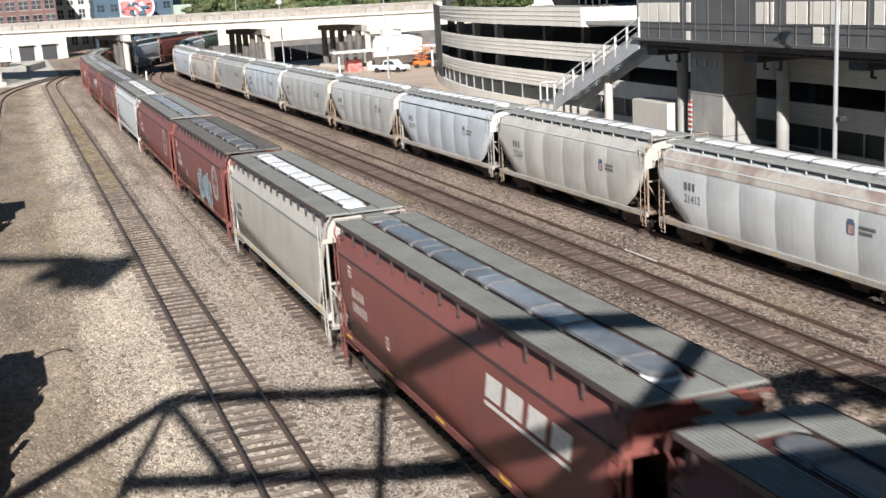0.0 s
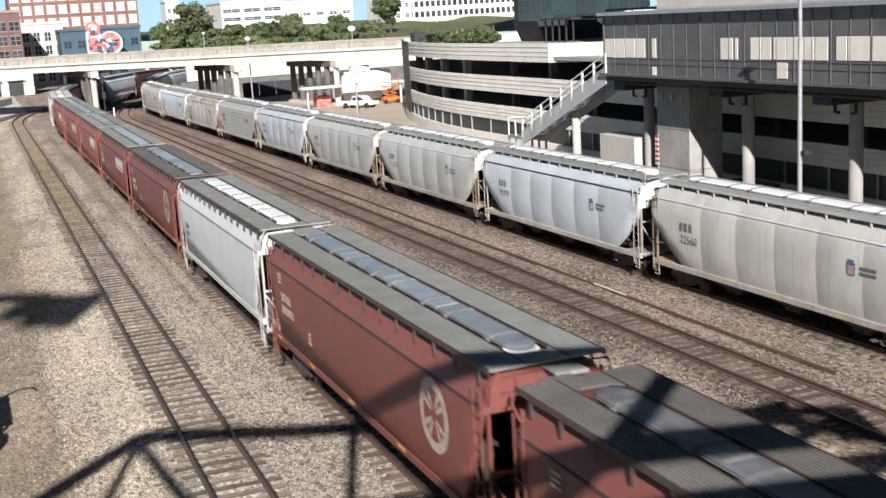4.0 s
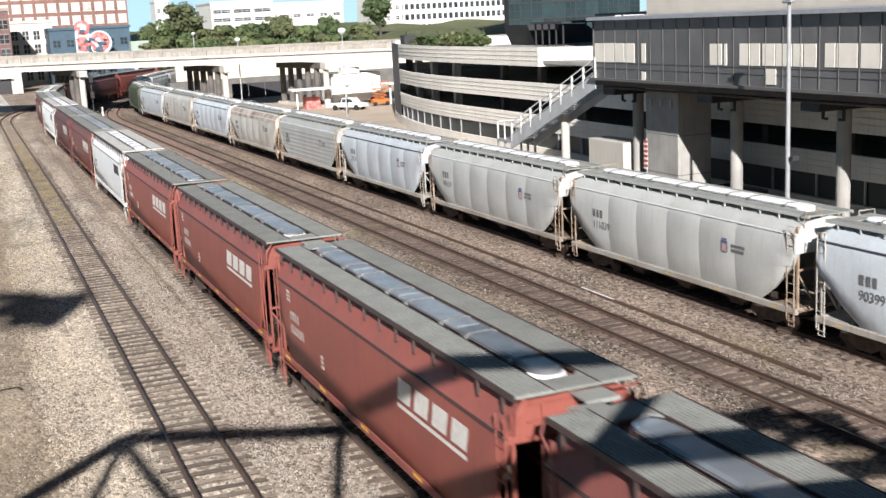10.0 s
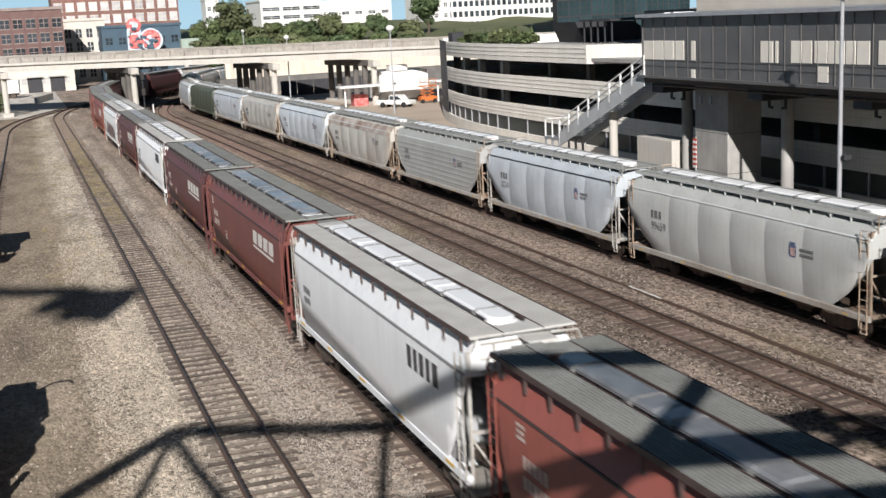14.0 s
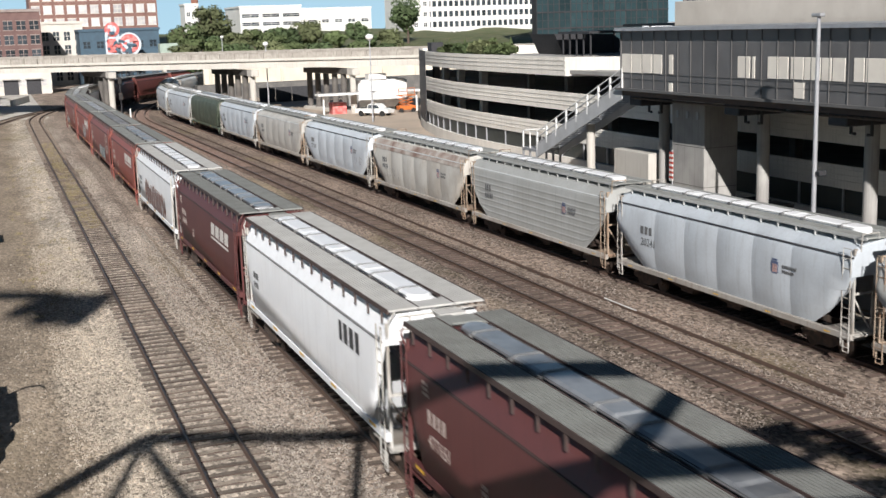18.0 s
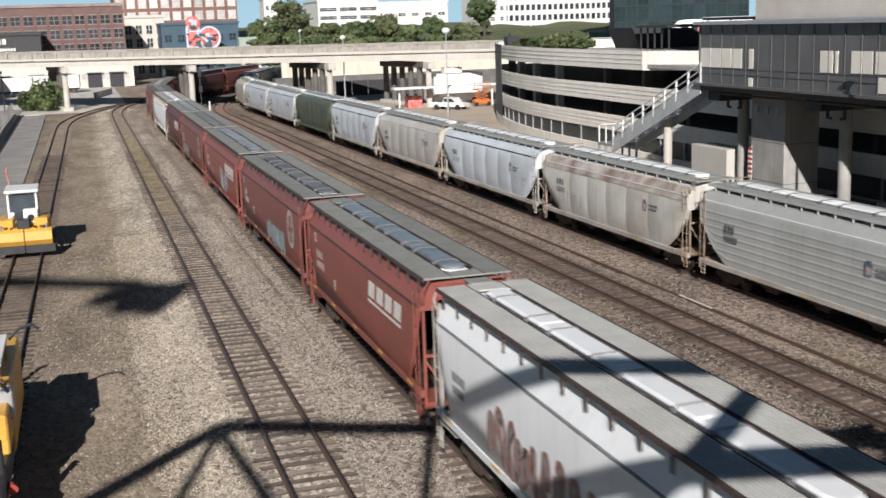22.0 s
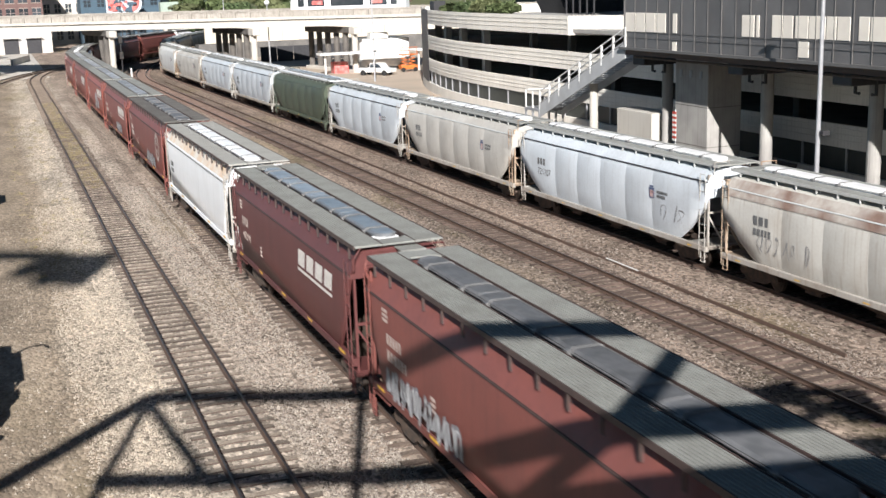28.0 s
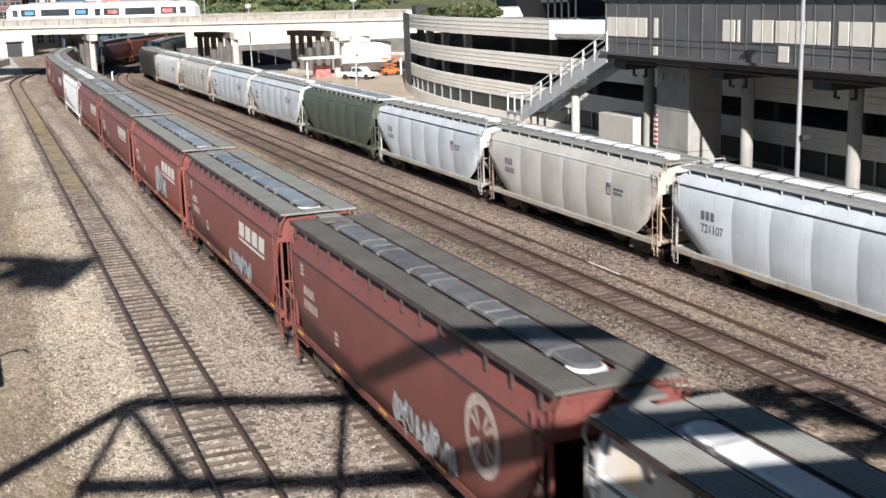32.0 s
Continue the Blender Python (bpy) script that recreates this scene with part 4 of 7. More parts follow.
block("cream_annex", "cream stone annex with tall windows", 13.5, 25.0, 344, 14, -1, 16.2, CREAM, 4, 4, 1.6, 2.4)
block("old_brick_warehouse", "red brick warehouse with rows of windows", -24.0, 12.5, 308, 25, -1, 19.0, MAUVE, 12, 5, 2.1, 2.1, MAUVE_TRIM)
block("brick_shop", "orange-red brick building beside the car park", -48, -20.5, 236, 20, -1, 11.0, BRICK, 6, 2, 1.6, 2.2, CREAM)
block("blue_building", "blue painted flat-roofed building", 23.0, 44.0, 330, 14, -1, 13.8, BLUE_WALL, 6, 3, 1.8, 1.8)
block("white_office_tower", "white office tower with bands of dark windows", 148.5, 196, 400, 40, -1, 42, WHITE_STONE, 22, 11, 1.4, 2.05, frames=False)
block("white_office_wing", "narrow pale wing of the office tower", 141.5, 148.4, 396, 30, -1, 42, WHITE_STONE, 2, 11, 1.2, 1.4)
block("far_car_park", "pale multi-storey car park on the hill", 91, 115, 450, 30, -1, 21.5, WHITE_STONE, 3, 6, 6.6, 1.3, base=2)
block("far_white_hall", "low white hall on the hill", 116, 150, 470, 30, -1, 20.5, WHITE_STONE, 6, 3, 3.0, 1.2)
block("small_white_block", "small pale block among the trees", 71, 76, 455, 12, -1, 23, WHITE_STONE, 2, 6, 1.2, 1.6)
block("dark_glass_tower", "dark teal glass tower", 118, 153, 245, 2.5, -1, 60, STEEL_DARK, 12, 16, 2.6, 3.3, glass=GLASS_TEAL)
block("low_white_store", "low white warehouse beyond the overpass", -26, 13, 288, 10, -1, 6.2, CREAM, 9, 1, 2.2, 1.4, glass=PALE_GLASS)
for x in (-22, -16.5, -9, -3, 4, 9):
    ob = thing("loading_door", "loading door painted near-black for its shaded opening, in the white warehouse", "door", pose(x, 287.9, 0), "loading doors")
    # flat near-black sheet on the wall, shade of an open doorway put into colour
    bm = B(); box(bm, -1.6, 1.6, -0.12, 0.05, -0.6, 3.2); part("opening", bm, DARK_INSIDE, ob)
    bm = B(); box(bm, -1.9, 1.9, -0.9, -0.12, 3.2, 3.4); part("awning", bm, CONCRETE_GREY, ob)
for x, y in ((-14.5, 262), (-5.0, 268)):
    ob = thing("box_trailer", "white box trailer parked beyond the overpass", "trailer", pose(x, y, -0.24, 0, 0, 84), "box trailers")
    bm = B(); box(bm, -1.3, 1.3, -5.5, 5.5, 1.1, 3.9, 0.06); part("body", bm, WHITE_PAINT, ob)
    for q in (-1.1, 1.1):
        for w in (-4.2, -3.1, 3.6):
            bm = B(); rod(bm, (q - 0.15, w, 0.5), (q + 0.15, w, 0.5), 0.5, 12); part("wheel", bm, GRIME, ob)
    bm = B(); box(bm, -0.5, 0.5, -5.3, 5.3, 0.7, 1.1); part("chassis", bm, STEEL_DARK, ob)
dark_store = block("dark_signed_store", "dark flat-roofed store with a wide sign", -27, -7.5, 296, 10, -1, 12.4, STEEL_DARK, 6, 1, 2.0, 1.5)
bm = B(); rnd = random.Random(3)
for r, (h, w) in enumerate(((1.3, 6.0), (0.7, 8.5))):
    x = -22.0
    while x < -22.0 + w:
        l = h * 0.65
        box(bm, x, x + l, 295.8, 295.95, 10.4 - r * 1.6, 10.4 - r * 1.6 + h)
        x += l + h * 0.25
part("sign_letters", bm, MARK_WHITE, dark_store, "white sign lettering that cannot be read")
mural = thing("painted_roof_sign", "old red and white round sign frame on a roof", "sign")
bm = B(); rod(bm, (34.9, 321, 10.2), (34.9, 321.4, 10.2), 3.1, 24); part("disc", bm, SIGN_PALE, mural)
bm = B(); rod(bm, (34.9, 320.8, 10.4), (34.9, 321.0, 10.4), 2.5, 20); part("disc", bm, SIGN_RED, mural)
bm = B(); rod(bm, (34.6, 320.6, 10.2), (34.6, 320.8, 10.2), 1.3, 16); part("disc", bm, SIGN_PALE, mural)
bm = B(); box(bm, 28.8, 32.5, 321, 321.3, 7.0, 13.0); part("board", bm, SIGN_PALE, mural)
bm = B(); rod(bm, (30.7, 320.7, 14.2), (30.7, 321.0, 14.2), 1.9, 18); part("disc", bm, SIGN_RED, mural)
bm = B(); rod(bm, (30.7, 320.5, 14.2), (30.7, 320.7, 14.2), 1.1, 16); part("disc", bm, SIGN_PALE, mural)
bm = B(); box(bm, 29.2, 31.5, 320.6, 321.0, 8.2, 11.8); part("panel", bm, SIGN_RED, mural)
rnd = random.Random(8)
for k in range(26):
    x, z, w = rnd.uniform(28.8, 37.6), rnd.uniform(7.4, 15.0), rnd.uniform(0.4, 1.2)
    if z > 12.6 and x > 32.6:
        continue
    bm = B(); box(bm, -w, w, 0, 0.1, -0.35, 0.35, m=Matrix.Translation((x, 320.4 - 0.012 * k, z)) @ Matrix.Rotation(rnd.uniform(0, 3.14), 4, "Y"))
    part("sign_piece", bm, rnd.choice((SIGN_RED, SIGN_PALE, MARK_WHITE, BLUE_WALL)), mural)
for x in (29, 32.4, 33.5, 36.5):
    bm = B(); beam(bm, (x, 321.6, -0.6), (x, 321.6, 13), 0.3, 0.3); part("support", bm, STEEL_DARK, mural)
gb = thing("green_girder_bridge", "pale green steel girder bridge", "bridge")
bm = B(); box(bm, 38.5, 52, 289, 292, 8.1, 10.3); part("girder", bm, GREEN_STEEL, gb)
for x in (39, 45, 51):
    bm = B(); box(bm, x, x + 0.8, 289.5, 291.5, -0.6, 8.1); part("pier", bm, CONCRETE, gb)
stack = thing("tall_chimney", "thin brick chimney in the distance", "chimney")
bm = B(); bmesh.ops.create_cone(bm, cap_ends=True, segments=12, radius1=1.6, radius2=1.2, depth=60, matrix=Matrix.Translation((79, 480, 29))); part("shaft", bm, BRICK, stack)

# wooded bank
bm = B()
rings = []
for y, z in ((232, -0.8), (250, 5.5), (290, 7.5), (340, 9.0), (420, 11.0), (520, 12.0)):
    rings.append([Vector((x, y + 4 * math.sin(x * 0.1), z + 0.8 * math.sin(x * 0.23 + y))) for x in range(46, 220, 6)])
loft(bm, rings, caps=False)
solid("wooded_bank", bm, material("grassy_bank", (0.09, 0.11, 0.04), 0.95, second=(0.17, 0.15, 0.08), scale=0.2, amount=0.7, fine=((0.05, 0.07, 0.025), 3, 0.5)), "grassy bank under the trees", "bank", "structure")


# ---- trees ----
LEAF = [material("leaves_" + w, c, 0.75, second=tuple(v * 0.55 for v in c), scale=0.5, amount=0.8, spec=0.2, vary=0.25) for w, c in (("green", (0.115, 0.15, 0.065)), ("dark", (0.085, 0.12, 0.055)), ("olive", (0.145, 0.165, 0.08)))]
BARK = material("bark", (0.10, 0.075, 0.055), 0.95, second=(0.06, 0.045, 0.035), scale=4)


def tree(x, y, z, h, r, seed, cone=False):
    rnd = random.Random(seed)
    ob = thing("conifer" if cone else "tree", "small dark cone-shaped evergreen" if cone else "full green leafy tree on the bank", "tree", pose(x, y, z), "evergreens" if cone else "bank trees")
    bm = B()
    bmesh.ops.create_cone(bm, cap_ends=True, segments=7, radius1=0.06 * h ** 0.8, radius2=0.03, depth=h * 0.8, matrix=Matrix.Translation((0, 0, h * 0.38)))
    if not cone:
        for k in range(5):
            t = rnd.uniform(0, 6.28)
            beam(bm, (0, 0, h * rnd.uniform(0.25, 0.5)), (r * 0.7 * math.cos(t), r * 0.7 * math.sin(t), h * rnd.uniform(0.6, 0.85)), 0.12, 0.12)
    part("trunk", bm, BARK, ob)
    # crown of many small leaf clumps
    verts, faces = [], []
    lobes = []
    if cone:
        lobes = [((0, 0, h * (0.2 + 0.75 * k / 6)), r * (1 - k / 6.6), h * 0.1) for k in range(7)]
    else:
        for k in range(17):
            t, q = rnd.uniform(0, 6.28), rnd.uniform(0.05, 0.75)
            lobes.append(((r * q * math.cos(t), r * q * math.sin(t), h * rnd.uniform(0.42, 0.88)), r * rnd.uniform(0.32, 0.55), h * rnd.uniform(0.12, 0.2)))
    per = 60 if cone else 130
    for c, lr, lh in lobes:
        for k in range(per):
            v = Vector((rnd.gauss(0, 1), rnd.gauss(0, 1), rnd.gauss(0, 1)))
            v.normalize()
            v *= rnd.uniform(0.6, 1.1)
            p = Vector((c[0] + v.x * lr, c[1] + v.y * lr, c[2] + v.z * lh))
            s = rnd.uniform(0.12, 0.34) * (0.6 if cone else 1.0) * (0.7 + 0.04 * h)
            a = Vector((rnd.gauss(0, 1), rnd.gauss(0, 1), rnd.gauss(0, 0.6))).normalized() * s
            a = (a - v * (a.dot(v) / v.length_squared) * 0.75).normalized() * s
            b = v.cross(a)
            b = b.normalized() * s if b.length > 1e-4 else Vector((s, 0, 0))
            i = len(verts)
            verts += [p - a - b * 0.6, p + a - b, p + a * 0.7 + b, p - a * 0.8 + b * 0.9]
            faces.append((i, i + 1, i + 2, i + 3))
    me = bpy.data.meshes.new("crown")
    me.from_pydata(verts, [], faces)
    me.materials.append(LEAF[seed % 3])
    o = new("crown", me)
    o.parent = ob
    return ob


rnd = random.Random(11)
k = 0
for row, (y, n, h0, h1) in enumerate(((244, 13, 3.4, 5.2), (262, 14, 4.4, 6.6), (285, 13, 5.0, 7.6), (315, 13, 6.0, 9.0))):
    for i in range(n):
        x = 41 + row * 2 + i * (66 + row * 8) / n + rnd.uniform(-1.5, 1.5)
        if x > (90 if row < 2 else 99):
            continue
        z = {0: 2.8, 1: 4.6, 2: 6.0, 3: 7.0}[row]
        tree(x, y + rnd.uniform(-4, 4), z, rnd.uniform(h0, h1) * (0.8 if 0.45 < i / n < 0.75 else 1.0), rnd.uniform(3.0, 4.6), 100 + k)
        k += 1
tree(106, 300, 6.5, 13.0, 4.8, 901)
tree(54, 300, 6.5, 12.5, 6.0, 902)
for i in range(6):
    tree(108 + i * 4.4, 286, 4.2, 4.6, 1.3, 700 + i, True)
tree(103, 236, 4.0, 5.5, 2.2, 951)


# ---- left of the tracks: road, fence, car park, machines ----
YELLOW = material("machine_yellow", (0.74, 0.40, 0.06), 0.5, second=(0.55, 0.30, 0.07), scale=1.8, amount=0.6, fine=((0.2, 0.14, 0.06), 12, 0.25))
RUBBER = material("black_rubber", (0.02, 0.02, 0.02), 0.85)
HOSE_SILVER = material("silver_hose_wrap", (0.5, 0.5, 0.49), 0.35, 0.5, second=(0.15, 0.14, 0.13), scale=7, amount=0.8)
HOSE = material("tangled_hoses", (0.16, 0.13, 0.09), 0.7, second=(0.4, 0.32, 0.2), scale=9, amount=0.8)
LOT = material("car_park_paving", (0.33, 0.315, 0.29), 0.9, second=(0.26, 0.25, 0.235), scale=0.2, amount=0.7, fine=((0.2, 0.19, 0.18), 15, 0.3))
solid("service_road", (lambda bm: (box(bm, -8.95, -5.25, -60, 196, -0.5, -0.16), bm)[1])(B()), ASPHALT, "worn grey asphalt service road beside the siding", "road", "structure")
solid("road_shoulder", (lambda bm: (box(bm, -9.4, -8.954, -60, 198, -0.5, -0.2), bm)[1])(B()), material("dark_gravel_shoulder", (0.19, 0.175, 0.16), 0.95, second=(0.30, 0.28, 0.25), scale=0.8, amount=0.9, fine=((0.08, 0.08, 0.08), 9, 0.5)), "dark gravel edge under the fence", "road", "structure")
solid("car_park", (lambda bm: (box(bm, -60, -9.4, 30, 214, -0.5, -0.14), bm)[1])(B()), LOT, "pale paved car park behind the fence", "paving", "structure")
bm = B()
for y0, y1, x0, x1 in ((63, 78, -8.1, -5.4), (92, 99, -8.2, -7.2)):
    loft(bm, [[Vector((x0, y0, -0.157)), Vector((x0, y0 + 0.12, -0.157))], [Vector((x1, y1, -0.157)), Vector((x1, y1 + 0.12, -0.157))]], caps=False)
solid("asphalt_cracks", bm, RUBBER, "tarred cracks in the road", "crack", "structure")

SLAT = material("pale_grey_slat", (0.46, 0.46, 0.43), 0.7, second=(0.33, 0.33, 0.31), scale=0.4, amount=0.8, vary=0.2)
fence = thing("chain_link_fence", "pale grey slatted wire fence along the car park", "fence")
bm = B(); box(bm, -10.3, -10.0, 60, 200, -0.5, 0.12); part("base", bm, CONCRETE, fence)
bm = B()
for k in range(22):
    box(bm, -0.006, 0.006, 0.1 * k + 0.02, 0.1 * k + 0.075, 0.15, 1.95)
for k in range(5):
    rod(bm, (0, 0, 0.2 + 0.43 * k), (0, 2.2, 0.2 + 0.43 * k), 0.012, 4)
wire = mesh_of("wire_panel", bm)
bm = B(); rod(bm, (0, 0, 0.3), (0, 0, 2.15), 0.035, 6)
post = mesh_of("fence_post", bm)
for k in range(60):
    y = 64 + k * 2.2
    tagged(shared("wire_panel", wire, SLAT, fence, Matrix.Translation((-10.15, y, 0))), kind="stuff")
    shared("fence_post", post, STEEL_GREY, fence, Matrix.Translation((-10.15, y, 0)))
bm = B(); rod(bm, (-10.15, 64, 2.05), (-10.15, 196, 2.05), 0.03); part("top_rail", bm, STEEL_GREY, fence)

CAR_PAINT = {}
for w, c in (("white", (0.72, 0.73, 0.74)), ("black", (0.02, 0.02, 0.022)), ("silver", (0.42, 0.43, 0.44)), ("dark blue", (0.03, 0.06, 0.11)), ("dark grey", (0.07, 0.075, 0.08)), ("red", (0.4, 0.03, 0.03))):
    CAR_PAINT[w] = material(w.replace(" ", "_") + "_car_lacquer", c, 0.25, 0.2, second=tuple(v * 0.85 for v in c), scale=2, amount=0.3)
CARM = {}
bm = B()
side = [(-2.2, 0.35), (-2.25, 0.62), (-2.15, 0.88), (-0.95, 0.98), (-0.35, 1.42), (0.9, 1.46), (1.65, 1.02), (2.15, 0.95), (2.25, 0.6), (2.2, 0.35)]
loft(bm, [[Vector((x * (0.86 if (z > 1.2) else 1.0), y, z)) for y, z in side] for x in (-0.88, -0.8, 0.8, 0.88)], close=True)
CARM["body"] = mesh_of("body", bm)
bm = B()
for s in (-1, 1):
    vs = [bm.verts.new(p) for p in ((s * 0.885, -0.82, 1.0), (s * 0.785, -0.33, 1.36), (s * 0.785, 0.88, 1.40), (s * 0.885, 1.45, 1.04))]
    bm.faces.new(vs)
for y0, z0, y1, z1 in ((-0.93, 1.01, -0.38, 1.40), (1.62, 1.05, 0.95, 1.44)):
    vs = [bm.verts.new(p) for p in ((-0.72, y0 - 0.02 if y0 < 0 else y0 + 0.02, z0 + 0.02), (0.72, y0 - 0.02 if y0 < 0 else y0 + 0.02, z0 + 0.02), (0.64, y1 - 0.02 if y1 < 0 else y1 + 0.02, z1 + 0.01), (-0.64, y1 - 0.02 if y1 < 0 else y1 + 0.02, z1 + 0.01))]
    bm.faces.new(vs)
CARM["window"] = mesh_of("window", bm)
bm = B(); rod(bm, (-0.1, 0, 0), (0.1, 0, 0), 0.33, 14); CARM["wheel"] = mesh_of("wheel", bm)
bm = B(); box(bm, -0.2, 0.2, -0.05, 0.05, -0.07, 0.07, 0.02); CARM["lamp"] = mesh_of("headlight", bm)


def parked_car(x, y, turn, word, scale=1.0):
    ob = thing("parked_car", word + " parked car nosed up to the fence", "car", pose(x, y, -0.14, 0, 0, turn) @ Matrix.Diagonal((1, 1, 1, 1)), "parked cars")
    shared("body", CARM["body"], CAR_PAINT[word], ob)
    shared("window", CARM["window"], WINDOW, ob)
    for a in (-0.82, 0.82):
        for b in (-1.4, 1.35):
            shared("wheel", CARM["wheel"], RUBBER, ob, Matrix.Translation((a, b, 0.33)))
        shared("headlight", CARM["lamp"], WHITE_PAINT, ob, Matrix.Translation((a * 0.75, -2.2, 0.72)))
        shared("tail_light", CARM["lamp"], MARK_RED, ob, Matrix.Translation((a * 0.75, 2.2, 0.78)))


rnd = random.Random(5)
words = ["black", "white", "dark grey", "silver", "white", "dark blue", "black", "white", "dark grey", "silver", "dark blue", "white", "red", "black", "silver", "white", "dark grey", "black", "dark blue", "white", "silver", "black", "white", "dark grey"]
for k, w in enumerate(words[::-1]):
    parked_car(-13.1 - rnd.uniform(0, 0.3), 88 + k * 3.35, 68 + rnd.uniform(-3, 3), w)
for k, w in enumerate(("silver", "black", "white")):
    parked_car(-21 - 3.0 * k, 176 + k * 2, 80, w)
for x, y in ((-12.4, 176), (-15.5, 132), (-11.6, 200)):
    ob = thing("car_park_lamp", "thin dark lamp post in the car park", "lamp", pose(x, y, -0.2), "car park lamps")
    bm = B(); rod(bm, (0, 0, 0), (0, 0, 7.0), 0.09, 8); part("pole", bm, STEEL_DARK, ob)
    bm = B(); box(bm, -0.2, 0.2, -0.5, 0.5, 6.9, 7.1, 0.03); part("lamp_head", bm, STEEL_DARK, ob)


def bush(x, y, h, r, seed, label, base=-0.3):
    rnd = random.Random(seed)
    ob = thing("bush", label, "bush", pose(x, y, base), "bushes")
    verts, faces = [], []
    for k in range(900):
        v = Vector((rnd.gauss(0, 1), rnd.gauss(0, 1), rnd.gauss(0, 1))).normalized() * (rnd.random() ** 0.3)
        w = 1 + 0.25 * math.sin(5 * math.atan2(v.y, v.x) + seed)
        p = Vector((v.x * r * w, v.y * r * w, h * 0.5 + v.z * h * 0.5 * w))
        s = rnd.uniform(0.12, 0.3)
        a = Vector((rnd.gauss(0, 1), rnd.gauss(0, 1), rnd.gauss(0, 1))).normalized() * s
        b = a.cross(Vector((0.3, 0.5, 0.8))).normalized() * s
        i = len(verts)
        verts += [p - a - b, p + a - b, p + a + b, p - a + b]
        faces.append((i, i + 1, i + 2, i + 3))
    me = bpy.data.meshes.new("leaves")
    me.from_pydata(verts, [], faces)
    me.materials.append(LEAF[seed % 3])
    o = new("leaves", me)
    o.parent = ob
    bm = B(); rod(bm, (0, 0, 0), (0, 0, h * 0.6), 0.1, 6); part("stem", bm, BARK, ob)


for k in range(4):
    bush(49.6 + 0.6 * k, 124.5 - 3.0 * k, 0.85 + 0.15 * (k % 3), 1.6, 30 + k, "clipped green hedge along the garage roof", 9.3)
bush(-5.4, 207, 5.2, 2.5, 21, "large leafy bush beside the overpass column")
bush(-8.0, 210, 3.2, 1.8, 22, "leafy green bush at the end of the fence")
bush(-23, 206, 3.6, 3.2, 23, "green bush at the back of the car park")
bush(-29, 204, 3.2, 3.0, 24, "green bush at the back of the car park")


def tie_crane():
    """A yellow track machine on the siding, under a white roof plate."""
    ob = thing("track_machine", "yellow track maintenance machine with a white roof plate on the siding", "rail machine")
    T = Matrix.Translation((-4.0, 0, 0))

    def p(name, bm, mat, label=""):
        o = part(name, bm, mat, ob, label)
        o.matrix_basis = T
        return o

    bm = B(); box(bm, -1.3, 1.3, 33.0, 36.4, 3.5, 3.6, 0.02); p("roof_plate", bm, WHITE_PAINT, "white sunlit roof plate")
    for x in (-1.2, 1.2):
        for y in (33.1, 36.2):
            bm = B(); beam(bm, (x, y, 1.0), (x, y, 3.5), 0.1, 0.1); p("roof_post", bm, YELLOW)
    bm = B(); box(bm, 0.35, 1.45, 33.3, 38.8, 0.9, 2.9, 0.06); p("engine_housing", bm, YELLOW, "dirty yellow engine housing")
    bm = B(); box(bm, -1.4, 0.2, 35.4, 38.8, 0.9, 2.6, 0.06); p("hydraulic_tank", bm, STEEL_DARK)
    bm = B(); box(bm, 1.0, 1.55, 32.6, 33.3, 2.1, 2.9, 0.04); p("control_box", bm, STEEL_GREY, "grey steel control box")
    for x in (-1.1, 1.1):
        bm = B(); box(bm, x - 0.12, x + 0.12, 26.5, 39.2, 0.65, 0.95, 0.02); p("chassis_beam", bm, YELLOW)
    bm = B()
    for a, b in (((-1.2, 32.9, 3.05), (0.75, 32.9, 3.1)), ((0.7, 33.0, 3.2), (0.1, 27.6, 0.9)), ((0.35, 32.4, 2.6), (-0.5, 29.8, 2.0)), ((-1.2, 32.5, 2.0), (0.6, 32.5, 2.0)), ((0.9, 32.8, 2.8), (0.75, 28.2, 1.0)), ((-1.2, 32.9, 3.1), (-1.2, 30.0, 1.0))):
        beam(bm, a, b, 0.17, 0.17)
    p("lifting_frame", bm, YELLOW, "yellow lattice lifting frame")
    # solid black block in place of the cab's shaded interior
    bm = B(); box(bm, -1.35, 0.3, 33.3, 35.39, 0.96, 3.45); p("cabin_interior", bm, BLACK, "solid black block painted as the shaded inside of the cab")
    bm = B(); box(bm, -1.45, 0.45, 32.78, 33.05, 2.86, 3.08, 0.02); p("header_beam", bm, YELLOW)
    bm = B(); box(bm, -1.45, 0.4, 32.7, 33.2, 1.72, 1.9, 0.02); p("cab_sill", bm, YELLOW)
    bm = B(); box(bm, -0.5, 0.65, 31.3, 31.7, 1.7, 2.05, 0.03); p("cross_beam", bm, YELLOW)
    bm = B(); box(bm, 0.45, 1.42, 28.4, 33.2, 0.9, 1.5, 0.06); p("side_frame", bm, STEEL_DARK, "dark oily side frame")
    bm = B(); box(bm, 1.05, 1.44, 31.4, 33.25, 1.5, 2.6, 0.05); p("side_panel", bm, YELLOW)
    bm = B(); rod(bm, (0.55, 31.0, 1.0), (0.62, 30.6, 2.5), 0.2, 14); p("accumulator", bm, STEEL_DARK, "dark upright pressure cylinder")
    bm = B(); rod(bm, (-0.9, 31.3, 1.5), (-0.7, 31.2, 2.2), 0.22, 14); p("spool", bm, STEEL_GREY)
    bm = B(); box(bm, -1.4, -0.1, 27.8, 29.0, 0.95, 1.5, 0.1); p("engine_cover", bm, BLACK)
    bm = B(); tube(bm, [(1.3, 36.9, 3.3), (1.6, 36.9, 3.6), (2.0, 36.7, 3.75), (2.2, 36.3, 3.7)], 0.05); p("mirror_arm", bm, STEEL_DARK)
